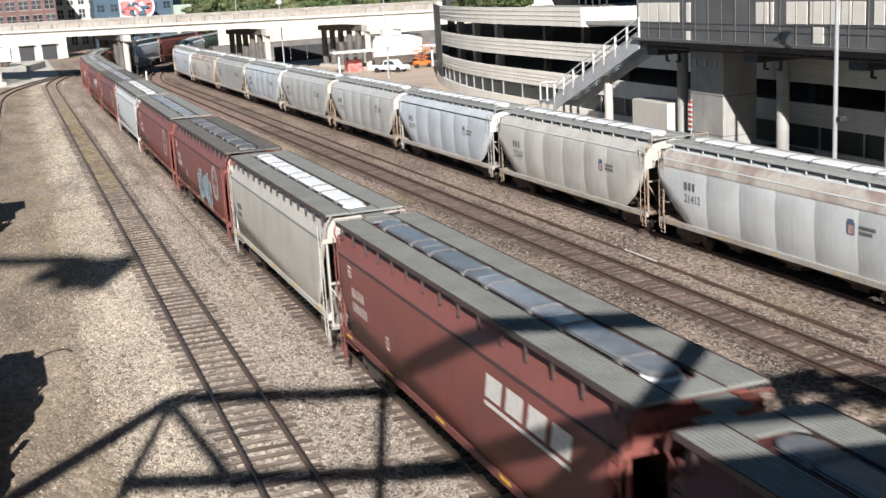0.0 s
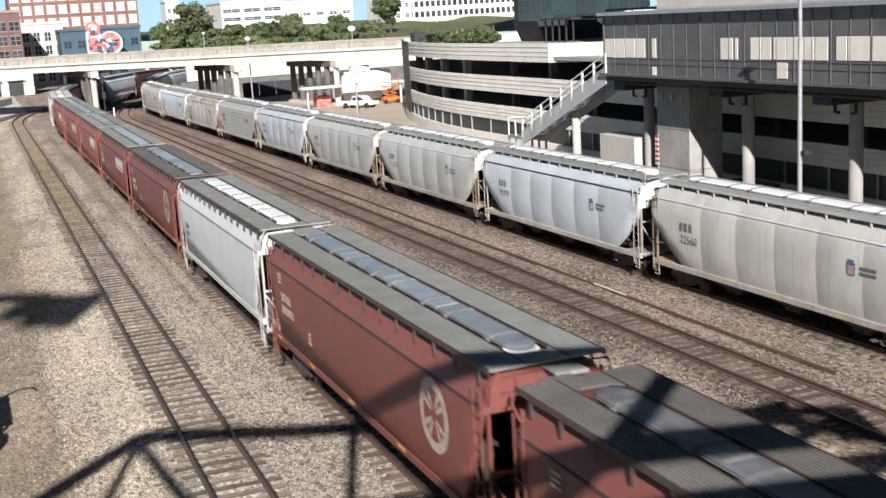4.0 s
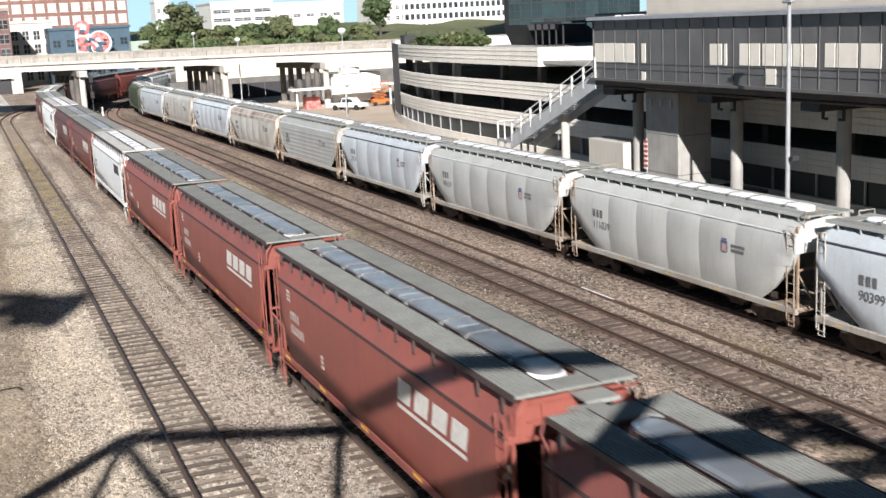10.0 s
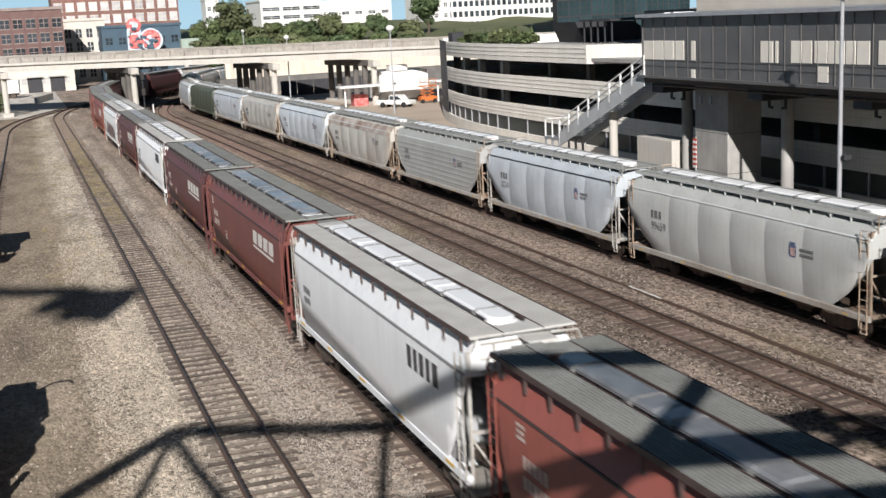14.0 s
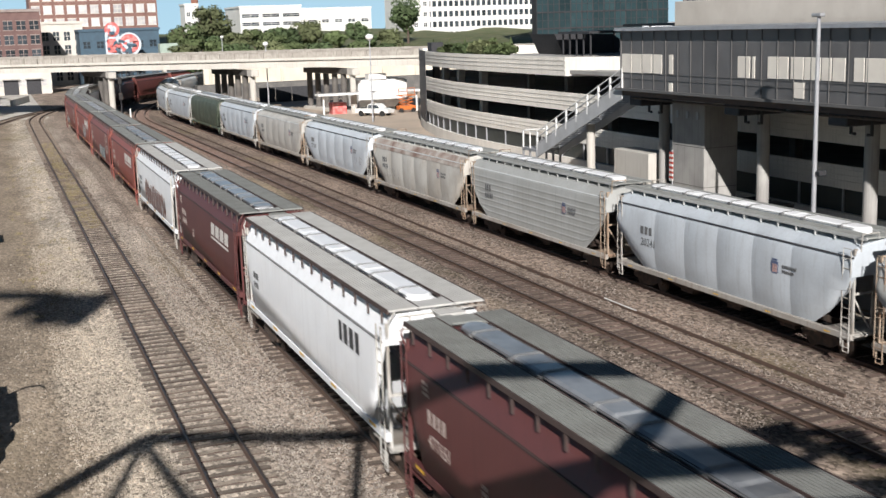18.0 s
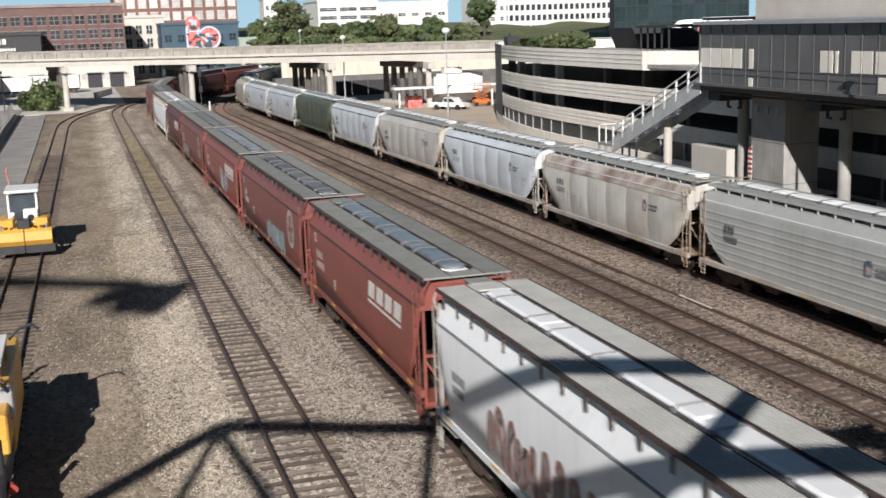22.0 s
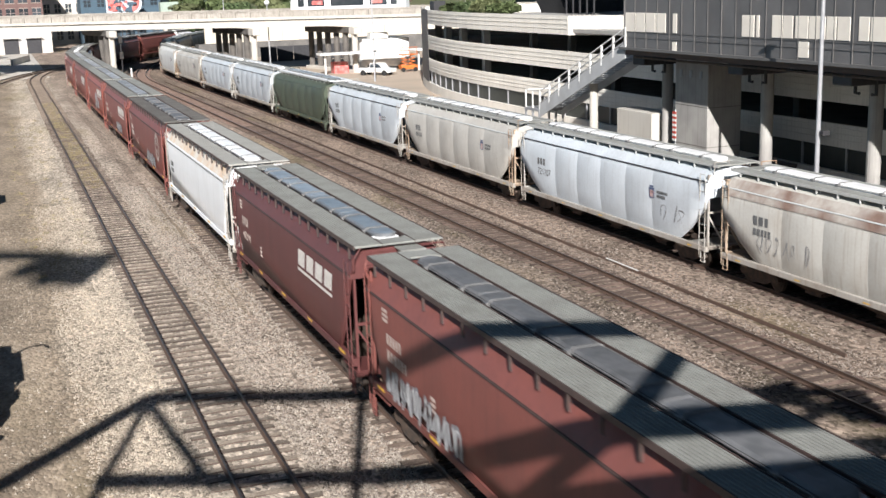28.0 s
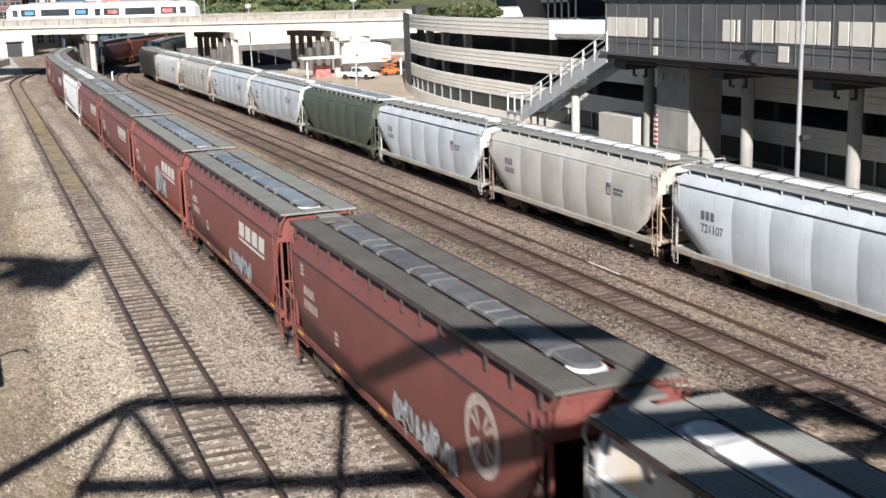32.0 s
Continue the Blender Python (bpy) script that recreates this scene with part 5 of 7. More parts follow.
    for x, y in ((0.95, 31.2), (1.25, 30.2), (-0.6, 30.4)):
        bm = B(); rod(bm, (x, y, 0.6), (x, y - 0.2, 2.4), 0.12, 10); p("hydraulic_cylinder", bm, STEEL_DARK)
    bm = B(); box(bm, -0.9, -0.1, 29.2, 30.4, 0.8, 1.9, 0.08); p("seat", bm, RUBBER, "black operator seat")
    bm = B(); box(bm, -0.7, 0.25, 27.2, 27.6, 0.55, 1.0, 0.03); p("buffer_block", bm, YELLOW)
    bm = B(); box(bm, -1.25, 1.25, 33.6, 38.6, 0.5, 0.95); p("floor", bm, STEEL_DARK)
    rnd = random.Random(9)
    for k in range(64):
        bm = B()
        q = Vector((rnd.uniform(-1.3, 1.1), rnd.uniform(32.3, 33.2), rnd.uniform(3.05, 3.5)))
        for j in range(4):
            w = q + Vector((rnd.uniform(-0.25, 0.25), rnd.uniform(-0.2, 0.2), rnd.uniform(-0.16, 0.14)))
            rod(bm, q, w, 0.026 if k % 3 else 0.05, 6)
            q = w
        p("hose", bm, HOSE if k % 3 else HOSE_SILVER)
    bm = B()
    q = [(-0.95, 38.2, 2.6), (-0.95, 38.2, 3.6), (-0.9, 38.3, 3.8), (-0.72, 38.5, 3.85)]
    for a, b in zip(q, q[1:]):
        rod(bm, a, b, 0.09, 8)
    p("exhaust_pipe", bm, WHITE_PAINT, "pale bent exhaust pipe")
    for y in (28.0, 37.6):
        for x in (-0.75, 0.75):
            bm = B(); rod(bm, (x - 0.06, y, 0.42), (x + 0.06, y, 0.42), 0.42, 18); p("wheel", bm, WHEEL)
    bm = B(); rod(bm, (-1.1, 36.4, 3.6), (-1.1, 36.4, 4.1), 0.03); rod(bm, (-1.1, 36.4, 4.1), (-2.0, 36.4, 4.1), 0.03); rod(bm, (-2.0, 36.4, 4.1), (-2.0, 36.4, 3.6), 0.03); p("mirror_frame", bm, WHITE_PAINT)
    bm = B(); rod(bm, (1.35, 30.2, 1.2), (1.55, 29.6, 1.2), 0.13, 10); p("warning_light", bm, MARK_RED, "small red lamp")
    return ob


def regulator():
    """A small yellow machine with a plough blade and a white cab roof."""
    ob = thing("ballast_regulator", "yellow ballast regulator with a wide blade and white cab roof", "rail machine")
    T = Matrix.Translation((-3.7, 0, 0))

    def p(name, bm, mat, label=""):
        o = part(name, bm, mat, ob, label)
        o.matrix_basis = T
        return o

    for s in (-1, 1):
        bm = B()
        loft(bm, [[Vector((x, y, z)) for y, z in ((69.9, 0.55), (69.65, 0.85), (69.75, 1.35), (70.0, 1.5), (70.1, 0.55))] for x in (s * 0.03, s * 1.52)], close=True)
        p("plough_blade", bm, YELLOW)
        bm = B(); box(bm, s * 0.03 if s > 0 else -1.65, 1.65 if s > 0 else -0.03, 69.75, 70.0, 0.12, 0.55); p("blade_skirt", bm, STEEL_DARK, "bare grey lower blade edge")
        bm = B(); box(bm, s * 0.95 - 0.4, s * 0.95 + 0.4, 70.4, 71.5, 1.55, 2.0, 0.06); p("fender", bm, YELLOW)
        bm = B(); box(bm, s * 1.2 - 0.22, s * 1.2 + 0.22, 71.6, 73.4, 1.0, 1.9, 0.08); p("side_tank", bm, YELLOW)
        bm = B(); beam(bm, (s * 0.9, 70.0, 1.3), (s * 0.55, 71.2, 2.0), 0.12, 0.12); p("lift_arm", bm, YELLOW)
        bm = B(); rod(bm, (s * 1.25, 69.9, 1.45), (s * 1.25, 70.9, 1.9), 0.06, 8); p("hydraulic_cylinder", bm, STEEL_GREY)
        bm = B(); rod(bm, (s * 0.6, 70.9, 2.25), (s * 0.6, 71.05, 2.25), 0.13, 12); p("headlight", bm, WHITE_PAINT)
    for x in (-0.78, 0.78):
        for y in (71.2, 73.6):
            bm = B(); beam(bm, (x, y, 1.5), (x, y, 3.45), 0.11, 0.11); p("cab_post", bm, WHITE_PAINT)
    bm = B(); box(bm, -0.95, 0.95, 70.95, 73.9, 3.45, 3.62, 0.05); p("cab_roof", bm, WHITE_PAINT)
    bm = B(); box(bm, -0.72, 0.72, 71.25, 71.29, 2.3, 3.4); p("windscreen", bm, WINDOW)
    bm = B(); box(bm, -0.75, 0.75, 73.5, 73.56, 1.5, 3.4); p("rear_panel", bm, WINDOW)
    bm = B(); box(bm, 0.0, 0.8, 70.9, 71.6, 1.6, 2.5, 0.06); p("hood", bm, WHITE_PAINT)
    bm = B(); rod(bm, (0.42, 70.88, 2.0), (0.42, 70.92, 2.0), 0.2, 14); p("lamp_ring", bm, RUBBER)
    bm = B(); box(bm, -0.6, 0.6, 70.2, 74.4, 0.7, 1.5, 0.05); p("chassis", bm, YELLOW)
    bm = B(); box(bm, -0.35, 0.35, 70.1, 71.0, 1.2, 2.0, 0.05); p("blade_lift", bm, STEEL_DARK)
    bm = B(); rod(bm, (-0.75, 73.6, 3.6), (-0.85, 73.6, 4.4), 0.03); rod(bm, (-0.85, 73.6, 4.4), (-0.8, 73.6, 4.7), 0.06); p("flag_whip", bm, SIGN_RED, "red and white whip flag")
    for y in (70.9, 73.7):
        for x in (-0.75, 0.75):
            bm = B(); rod(bm, (x - 0.06, y, 0.4), (x + 0.06, y, 0.4), 0.4, 16); p("wheel", bm, WHEEL)
    return ob


tie_crane()
regulator()

# ---- service yard on the right ----
pickup = thing("pickup_truck", "white pickup truck parked in the service yard", "car", pose(51.2, 160.6, -0.06, 0, 0, 42))
bm = B(); loft(bm, [[Vector((x, y, z)) for y, z in ((-2.7, 0.45), (-2.75, 0.95), (-1.5, 1.08), (-0.9, 1.72), (0.55, 1.75), (0.75, 1.1), (2.7, 1.1), (2.7, 0.5))] for x in (-0.95, 0.95)], close=True); part("body", bm, WHITE_PAINT, pickup)
bm = B(); box(bm, -0.8, 0.8, 0.9, 2.6, 1.101, 1.13); part("bed", bm, STEEL_DARK, pickup)
bm = B()
for s in (-1, 1):
    bm.faces.new([bm.verts.new(v) for v in ((s * 0.955, -1.35, 1.12), (s * 0.955, -0.85, 1.62), (s * 0.955, 0.5, 1.64), (s * 0.955, 0.6, 1.12))])
part("window", bm, WINDOW, pickup)
for x in (-0.88, 0.88):
    for y in (-1.75, 1.75):
        bm = B(); rod(bm, (x - 0.12, y, 0.4), (x + 0.12, y, 0.4), 0.4, 16); part("wheel", bm, RUBBER, pickup)
lift = thing("orange_lift", "orange scissor lift standing in the service yard", "lift")
ORANGE = material("orange_paint", (0.6, 0.16, 0.03), 0.5, second=(0.4, 0.12, 0.04), scale=2, amount=0.5)
bm = B(); box(bm, 56.0, 58.6, 163.5, 164.9, 0.3, 0.9, 0.04); part("base", bm, ORANGE, lift)
bm = B()
for k in range(3):
    for a, b in (((56.1, 0.9 + 0.5 * k), (58.4, 1.4 + 0.5 * k)), ((56.1, 1.4 + 0.5 * k), (58.4, 0.9 + 0.5 * k))):
        beam(bm, (a[0], 164.2, a[1]), (b[0], 164.2, b[1]), 0.1, 0.1)
part("scissor_arms", bm, ORANGE, lift)
bm = B()
for x in (56.0, 57.3, 58.5):
    beam(bm, (x, 163.6, 2.4), (x, 163.6, 3.5), 0.07, 0.07)
beam(bm, (56, 163.6, 3.5), (58.5, 163.6, 3.5), 0.07, 0.07)
box(bm, 56, 58.6, 163.5, 164.9, 2.4, 2.5)
part("platform", bm, ORANGE, lift)
for x in (56.3, 58.2):
    bm = B(); rod(bm, (x, 163.45, 0.28), (x, 163.75, 0.28), 0.32, 12); part("wheel", bm, RUBBER, lift)
barrow = thing("red_container", "faded red steel box beside the canopy", "container")
bm = B(); box(bm, 47.0, 49.2, 168, 170, -0.1, 1.6, 0.04); part("body", bm, SIGN_RED, barrow)
shed = thing("white_trailer", "large white trailer in the service yard", "trailer")
bm = B(); box(bm, 51.6, 59.4, 169.5, 176, 0.5, 4.7, 0.08); part("body", bm, WHITE_PAINT, shed)
bm = B(); box(bm, 53.2, 56.0, 169.2, 171.0, 4.704, 5.6, 0.06); part("roof_unit", bm, WHITE_PAINT, shed)
for x in (53.0, 58):
    bm = B(); rod(bm, (x, 169.5, 0.43), (x, 170.1, 0.43), 0.5, 12); part("wheel", bm, RUBBER, shed)
canopy = thing("platform_canopy", "long flat white canopy on thin posts", "canopy")
bm = B(); box(bm, 44.0, 60.5, 164.6, 166.8, 2.85, 3.15, 0.04); part("roof", bm, WHITE_PAINT, canopy)
for x in (45.0, 52.5, 59.5):
    bm = B(); beam(bm, (x, 165.7, -0.3), (x, 165.7, 2.85), 0.22, 0.22); part("post", bm, WHITE_PAINT, canopy)
fbox = thing("dark_fence_panels", "dark mesh fence panels in front of the stone wall", "fence")
for k in range(8):
    bm = B(); box(bm, 44 + k * 3.0, 46.9 + k * 3.0, 205, 205.1, -0.1, 2.6); part("panel", bm, STEEL_DARK, fbox)
sig = thing("signal_mast", "dark signal heads on a short mast by the column", "signal")
bm = B(); rod(bm, (18.6, 189.2, -0.4), (18.6, 189.2, 6.2), 0.09); part("mast", bm, STEEL_DARK, sig)
for z in (2.6, 5.0):
    bm = B(); box(bm, 18.3, 18.9, 188.8, 189.0, z, z + 1.1, 0.05); part("signal_head", bm, BLACK, sig)
wp = thing("white_marker_post", "short white marker post beside the tracks", "marker", pose(19.6, 186.5, -0.3))
bm = B(); rod(bm, (0, 0, 0), (0, 0, 1.6), 0.12, 8); part("post", bm, WHITE_PAINT, wp)

# ---- trams on the overpass ----
TRAM_WHITE = material("tram_white", (0.78, 0.80, 0.82), 0.4, second=(0.66, 0.70, 0.74), scale=0.8, amount=0.4)
TRAM_BLUE = material("tram_blue", (0.10, 0.28, 0.46), 0.4)


def tram(label, stripe):
    ob = thing("tram", label, "tram")
    prof = [(-1.25, 0.4), (-1.32, 1.2), (-1.3, 2.5), (-1.05, 3.3), (1.05, 3.3), (1.3, 2.5), (1.32, 1.2), (1.25, 0.4)]
    bm = B()
    loft(bm, [[Vector((y, x * k, 0.4 + (z - 0.4) * q)) for x, z in prof] for y, k, q in ((-9.2, 0.8, 0.7), (-8.3, 0.97, 0.96), (-7.5, 1, 1), (7.5, 1, 1), (8.3, 0.97, 0.96), (9.2, 0.8, 0.7))], close=True)
    part("body", bm, TRAM_WHITE, ob)
    for s in (-1, 1):
        for y0, y1 in ((-7.9, -6.9), (-6.3, -3.6), (-2.6, 2.6), (3.6, 6.3), (6.9, 7.9)):
            bm = B(); box(bm, y0, y1, s * 1.28, s * 1.335, 1.35, 2.45); part("window", bm, WINDOW, ob)
        bm = B(); box(bm, -8.4, 8.4, s * 1.27, s * 1.33, 0.55, 0.95); part("stripe", bm, stripe, ob)
        for y0 in (-5.6, 3.9):
            bm = B(); box(bm, y0, y0 + 1.7, s * 1.33, s * 1.345, 1.6, 2.2); part("advert_panel", bm, SIGN_RED if stripe is TRAM_WHITE else TRAM_BLUE, ob)
        bm = B(); box(bm, s * 8.75, s * 9.0, -0.85, 0.85, 1.5, 2.4); part("end_window", bm, WINDOW, ob)
    bm = B(); box(bm, -5, 5, -0.9, 0.9, 3.3, 3.6, 0.1); part("roof_unit", bm, STEEL_GREY, ob)
    for y in (-6.0, 0.0, 6.0):
        bm = B(); box(bm, y - 1.0, y + 1.0, -1.1, 1.1, 0.0, 0.5); part("bogie", bm, BLACK, ob)
    return ob


TRAM_A = tram("white tram with pale blue ends crossing the overpass", TRAM_WHITE)
TRAM_B = tram("white and blue tram crossing the overpass", TRAM_BLUE)

# ---- the truss bridge from which one looks ----
bridge = thing("truss_footbridge", "dark steel truss bridge over the yard, behind the viewpoint", "bridge")
BY = -1.2
bm = B(); box(bm, -70, 70, -7.0, -0.8, 10.3, 10.8); part("deck", bm, CONCRETE_GREY, bridge)


def member(name, a, b, w=0.5):
    bm = B(); beam(bm, (a[0], BY, a[1]), (b[0], BY, b[1]), w, 0.35); part(name, bm, STEEL_DARK, bridge)


def above(x, y):
    """The point of the truss plane through which the sun reaches the ground at x, y."""
    k = 1 / math.tan(radians(SUN_EL))
    z = (y - BY) / (k * math.cos(radians(SUN_DIR - 180)))
    return x - z * k * math.sin(radians(SUN_DIR - 180)), z - 0.2


def strut(name, a, b, w):
    member(name, above(*a), above(*b), w)


strut("top_chord", (3.5, 36.4), (20.9, 28.5), 0.6)
strut("end_post", (3.5, 36.4), (-6.5, 25.2), 0.6)
strut("end_post", (20.9, 28.5), (25.2, 20.0), 0.6)
strut("lower_chord", (1.3, 30.3), (8.3, 27.4), 0.48)
strut("lower_chord", (8.0, 27.5), (20.5, 23.9), 0.7)
strut("lower_chord", (20.0, 24.0), (27.0, 21.5), 0.7)
strut("diagonal", (16.9, 30.5), (10.4, 24.2), 0.26)
# unseen wide bar, added to darken the nearest car roofs with its shadow
strut("deck_girder", (9.4, 23.7), (26.0, 19.4), 2.0)
for x, y in ((3.5, 36.4), (9.65, 33.3), (20.9, 28.5)):
    q = above(x, y)
    member("vertical", (q[0], 10.6), q, 0.22)
# the struts on the right are added to fit a blotchy ground shadow
for a, b in (((3.4, 35.6), (4.1, 28.6)), ((20.9, 28.5), (17.8, 22.5)), ((20.9, 28.5), (23.8, 26.9)), ((22.6, 26.6), (19.6, 25.4)), ((24.4, 24.6), (20.8, 23.0))):
    strut("diagonal", a, b, 0.24)
# unseen plates, added to fill out the blotchy shadow on the right
bm = B()
for x, y, w in ((21.4, 28.0, 0.9), (22.8, 26.0, 0.7), (23.6, 24.0, 0.8)):
    q = above(x, y)
    box(bm, q[0] - w, q[0] + w, BY - 0.05, BY + 0.05, q[1] - 0.5, q[1] + 0.45)
part("gusset_plates", bm, STEEL_DARK, bridge)
for x in (-68, 68):
    bm = B(); box(bm, x - 1.5, x + 1.5, -6.5, -1.2, -0.6, 10.3); part("abutment", bm, CONCRETE_GREY, bridge)
bm = B(); box(bm, -22, 22, -0.95, -0.8, 10.8, 11.3); part("kerb", bm, STEEL_DARK, bridge)
# added out of view: board and discs shaped to throw the bar-and-blob shadow left
shadow_board = thing("shadow_caster_board", "unseen dark board high on a mast behind the bridge, added to cast a shadow", "hoarding")
def on_high(x, y):
    k = 1 / math.tan(radians(SUN_EL))
    z = (y + 40) / (k * math.cos(radians(SUN_DIR - 180)))
    return x - z * k * math.sin(radians(SUN_DIR - 180)), z - 0.2


bm = B()
for (x0, y0), (x1, y1), w in (((-14, 68.5), (2.5, 59.6), 2.0), ((-1, 61.0), (4.4, 58.2), 1.2)):
    a, b = on_high(x0, y0), on_high(x1, y1)
    beam(bm, (a[0], -40, a[1]), (b[0], -40, b[1]), w, 0.3)
part("board", bm, STEEL_DARK, shadow_board)
bm = B()
for x, y, r in ((2.2, 57.6, 1.3), (3.3, 56.4, 0.9), (1.4, 55.4, 1.0), (2.4, 54.2, 0.8), (0.4, 57.4, 0.9), (3.9, 58.0, 0.8)):
    q = on_high(x, y)
    rod(bm, (q[0], -40.1, q[1]), (q[0], -39.9, q[1]), r, 9)
part("end_cluster", bm, STEEL_DARK, shadow_board)
q = on_high(-13.5, 68)
bm = B(); rod(bm, (q[0], -40, -0.6), (q[0], -40, q[1]), 0.4, 8); part("mast", bm, STEEL_DARK, shadow_board)


# ---- covered hopper cars ----
def paint(name, color, dirt, streak, amount=0.45, streak_amount=0.35, rough=0.55):
    return material(name, color, rough, second=dirt, scale=0.55, amount=amount, streak=streak, streak_amount=streak_amount, vary=0.1, fine=(dirt, 9.0, 0.16), spec=0.35)


RED = paint("oxide_red_paint", (0.205, 0.068, 0.056), (0.14, 0.053, 0.047), (0.08, 0.034, 0.03))
RED_BRIGHT = paint("brighter_red_paint", (0.275, 0.083, 0.064), (0.19, 0.066, 0.055), (0.11, 0.042, 0.036))
RED_DARK = paint("maroon_paint", (0.12, 0.041, 0.039), (0.095, 0.037, 0.036), (0.05, 0.025, 0.023))
WHITE_CAR = paint("white_car_paint", (0.84, 0.86, 0.88), (0.72, 0.73, 0.74), (0.3, 0.28, 0.26), 0.45, 0.18)
CREAM_CAR = paint("cream_car_paint", (0.53, 0.51, 0.46), (0.40, 0.37, 0.33), (0.24, 0.18, 0.13), 0.6, 0.4)
GREY_CAR = paint("grey_car_paint", (0.452, 0.463, 0.452), (0.31, 0.31, 0.29), (0.16, 0.15, 0.14), 0.4, 0.2)
BEIGE_CAR = paint("beige_grey_car_paint", (0.531, 0.520, 0.486), (0.34, 0.32, 0.29), (0.17, 0.14, 0.11), 0.5, 0.26)
PALE_CAR = paint("pale_blue_grey_car_paint", (0.565, 0.616, 0.661), (0.38, 0.40, 0.42), (0.20, 0.19, 0.18), 0.4, 0.2)
LIGHT_CAR = paint("light_grey_car_paint", (0.610, 0.633, 0.633), (0.40, 0.40, 0.39), (0.2, 0.17, 0.14), 0.4, 0.2)
STAINED_CAR = paint("stained_light_grey_car_paint", (0.55, 0.545, 0.51), (0.37, 0.33, 0.28), (0.22, 0.15, 0.10), 0.6, 0.35)
PALE_GREY_CAR = paint("pale_grey_car_paint", (0.60, 0.63, 0.64), (0.49, 0.50, 0.50), (0.28, 0.26, 0.24), 0.5, 0.2)
GRIMY_WHITE = paint("grimy_white_paint", (0.50, 0.49, 0.46), (0.27, 0.235, 0.20), (0.14, 0.10, 0.07), 0.9, 0.6)
GREEN_CAR = paint("dull_green_car_paint", (0.085, 0.105, 0.075), (0.065, 0.075, 0.058), (0.04, 0.04, 0.035))
BLACK_CAR = paint("black_car_paint", (0.03, 0.03, 0.032), (0.05, 0.045, 0.04), (0.08, 0.06, 0.05))
BOARD = material("grey_running_board", (0.30, 0.31, 0.29), 0.8, second=(0.225, 0.225, 0.21), scale=1.2, amount=0.7, vary=0.12, fine=((0.13, 0.13, 0.12), 14, 0.3))
BOARD_DARK = material("dark_running_board", (0.135, 0.128, 0.118), 0.85, second=(0.20, 0.19, 0.175), scale=1.0, amount=0.7, vary=0.15, fine=((0.09, 0.085, 0.08), 12, 0.4))
BOARD_MID = material("weathered_pale_board", (0.40, 0.40, 0.375), 0.8, second=(0.31, 0.30, 0.28), scale=1.2, amount=0.6)
BOARD_WHITE = material("pale_running_board", (0.56, 0.555, 0.53), 0.7, second=(0.40, 0.39, 0.37), scale=1.2, amount=0.5)
HATCH = material("dull_metal_hatch", (0.36, 0.38, 0.40), 0.36, 0.5, second=(0.22, 0.23, 0.25), scale=1.3, amount=0.8, vary=0.3, fine=((0.5, 0.5, 0.5), 5, 0.3))
HATCH_DARK = material("dark_metal_hatch", (0.16, 0.165, 0.175), 0.6, 0.2, second=(0.09, 0.095, 0.10), scale=1.3, amount=0.8, vary=0.2, fine=((0.3, 0.3, 0.3), 5, 0.25))
HATCH_BRIGHT = material("bright_metal_hatch", (0.62, 0.66, 0.70), 0.3, 0.6, second=(0.42, 0.46, 0.52), scale=1.3, amount=0.7, vary=0.2)
LATCH = material("pale_latch", (0.24, 0.24, 0.24), 0.5, 0.4)
LEDGE_DARK = material("dark_ledge", (0.06, 0.035, 0.032), 0.7)
LEDGE_BLACK = material("black_ledge", (0.05, 0.05, 0.055), 0.7)
SILL = paint("grimy_sill_paint", (0.42, 0.40, 0.37), (0.28, 0.24, 0.20), (0.15, 0.10, 0.07), 0.7, 0.5)
GRAIN_DUST = material("tan_grain_dust", (0.66, 0.63, 0.58), 0.95, second=(0.60, 0.42, 0.27), scale=1.1, amount=0.95, fine=((0.68, 0.62, 0.54), 7, 0.4))
BRACKET = material("dark_bracket_steel", (0.075, 0.05, 0.045), 0.7)
LEDGE_GREY = material("grey_ledge", (0.22, 0.22, 0.22), 0.7)
DUSTY = material("dusty_tan_steel", (0.36, 0.29, 0.22), 0.85, second=(0.22, 0.13, 0.08), scale=1.6, amount=0.9, vary=0.3)
HATCH_WHITE = material("pale_hatch", (0.90, 0.91, 0.92), 0.4, 0.0, second=(0.8, 0.81, 0.82), scale=1.2, amount=0.5)
RUST_ROOF = material("rusty_roof_edge", (0.48, 0.45, 0.41), 0.85, second=(0.17, 0.095, 0.07), scale=0.8, amount=0.9, fine=((0.3, 0.22, 0.18), 5, 0.3))

FLAT = [(1.46, 1.38), (1.52, 1.52), (1.545, 2.55), (1.53, 4.03), (1.50, 4.13), (1.44, 4.19), (1.16, 4.74), (1.06, 4.81), (0.0, 4.85)]
ROUND = [(1.36, 1.0), (1.47, 1.25), (1.56, 1.9), (1.585, 2.6), (1.575, 3.2), (1.52, 3.7), (1.42, 3.98), (1.18, 4.28), (0.0, 4.54)]
RIBBED = [(1.48, 1.0), (1.52, 1.15)] + [p for k in range(7) for p in ((1.53, 1.42 + 0.33 * k), (1.545, 1.47 + 0.33 * k), (1.545, 1.52 + 0.33 * k), (1.53, 1.57 + 0.33 * k))] + [(1.5, 3.85), (1.2, 4.3), (0.0, 4.5)]
CAR_MESH = {}


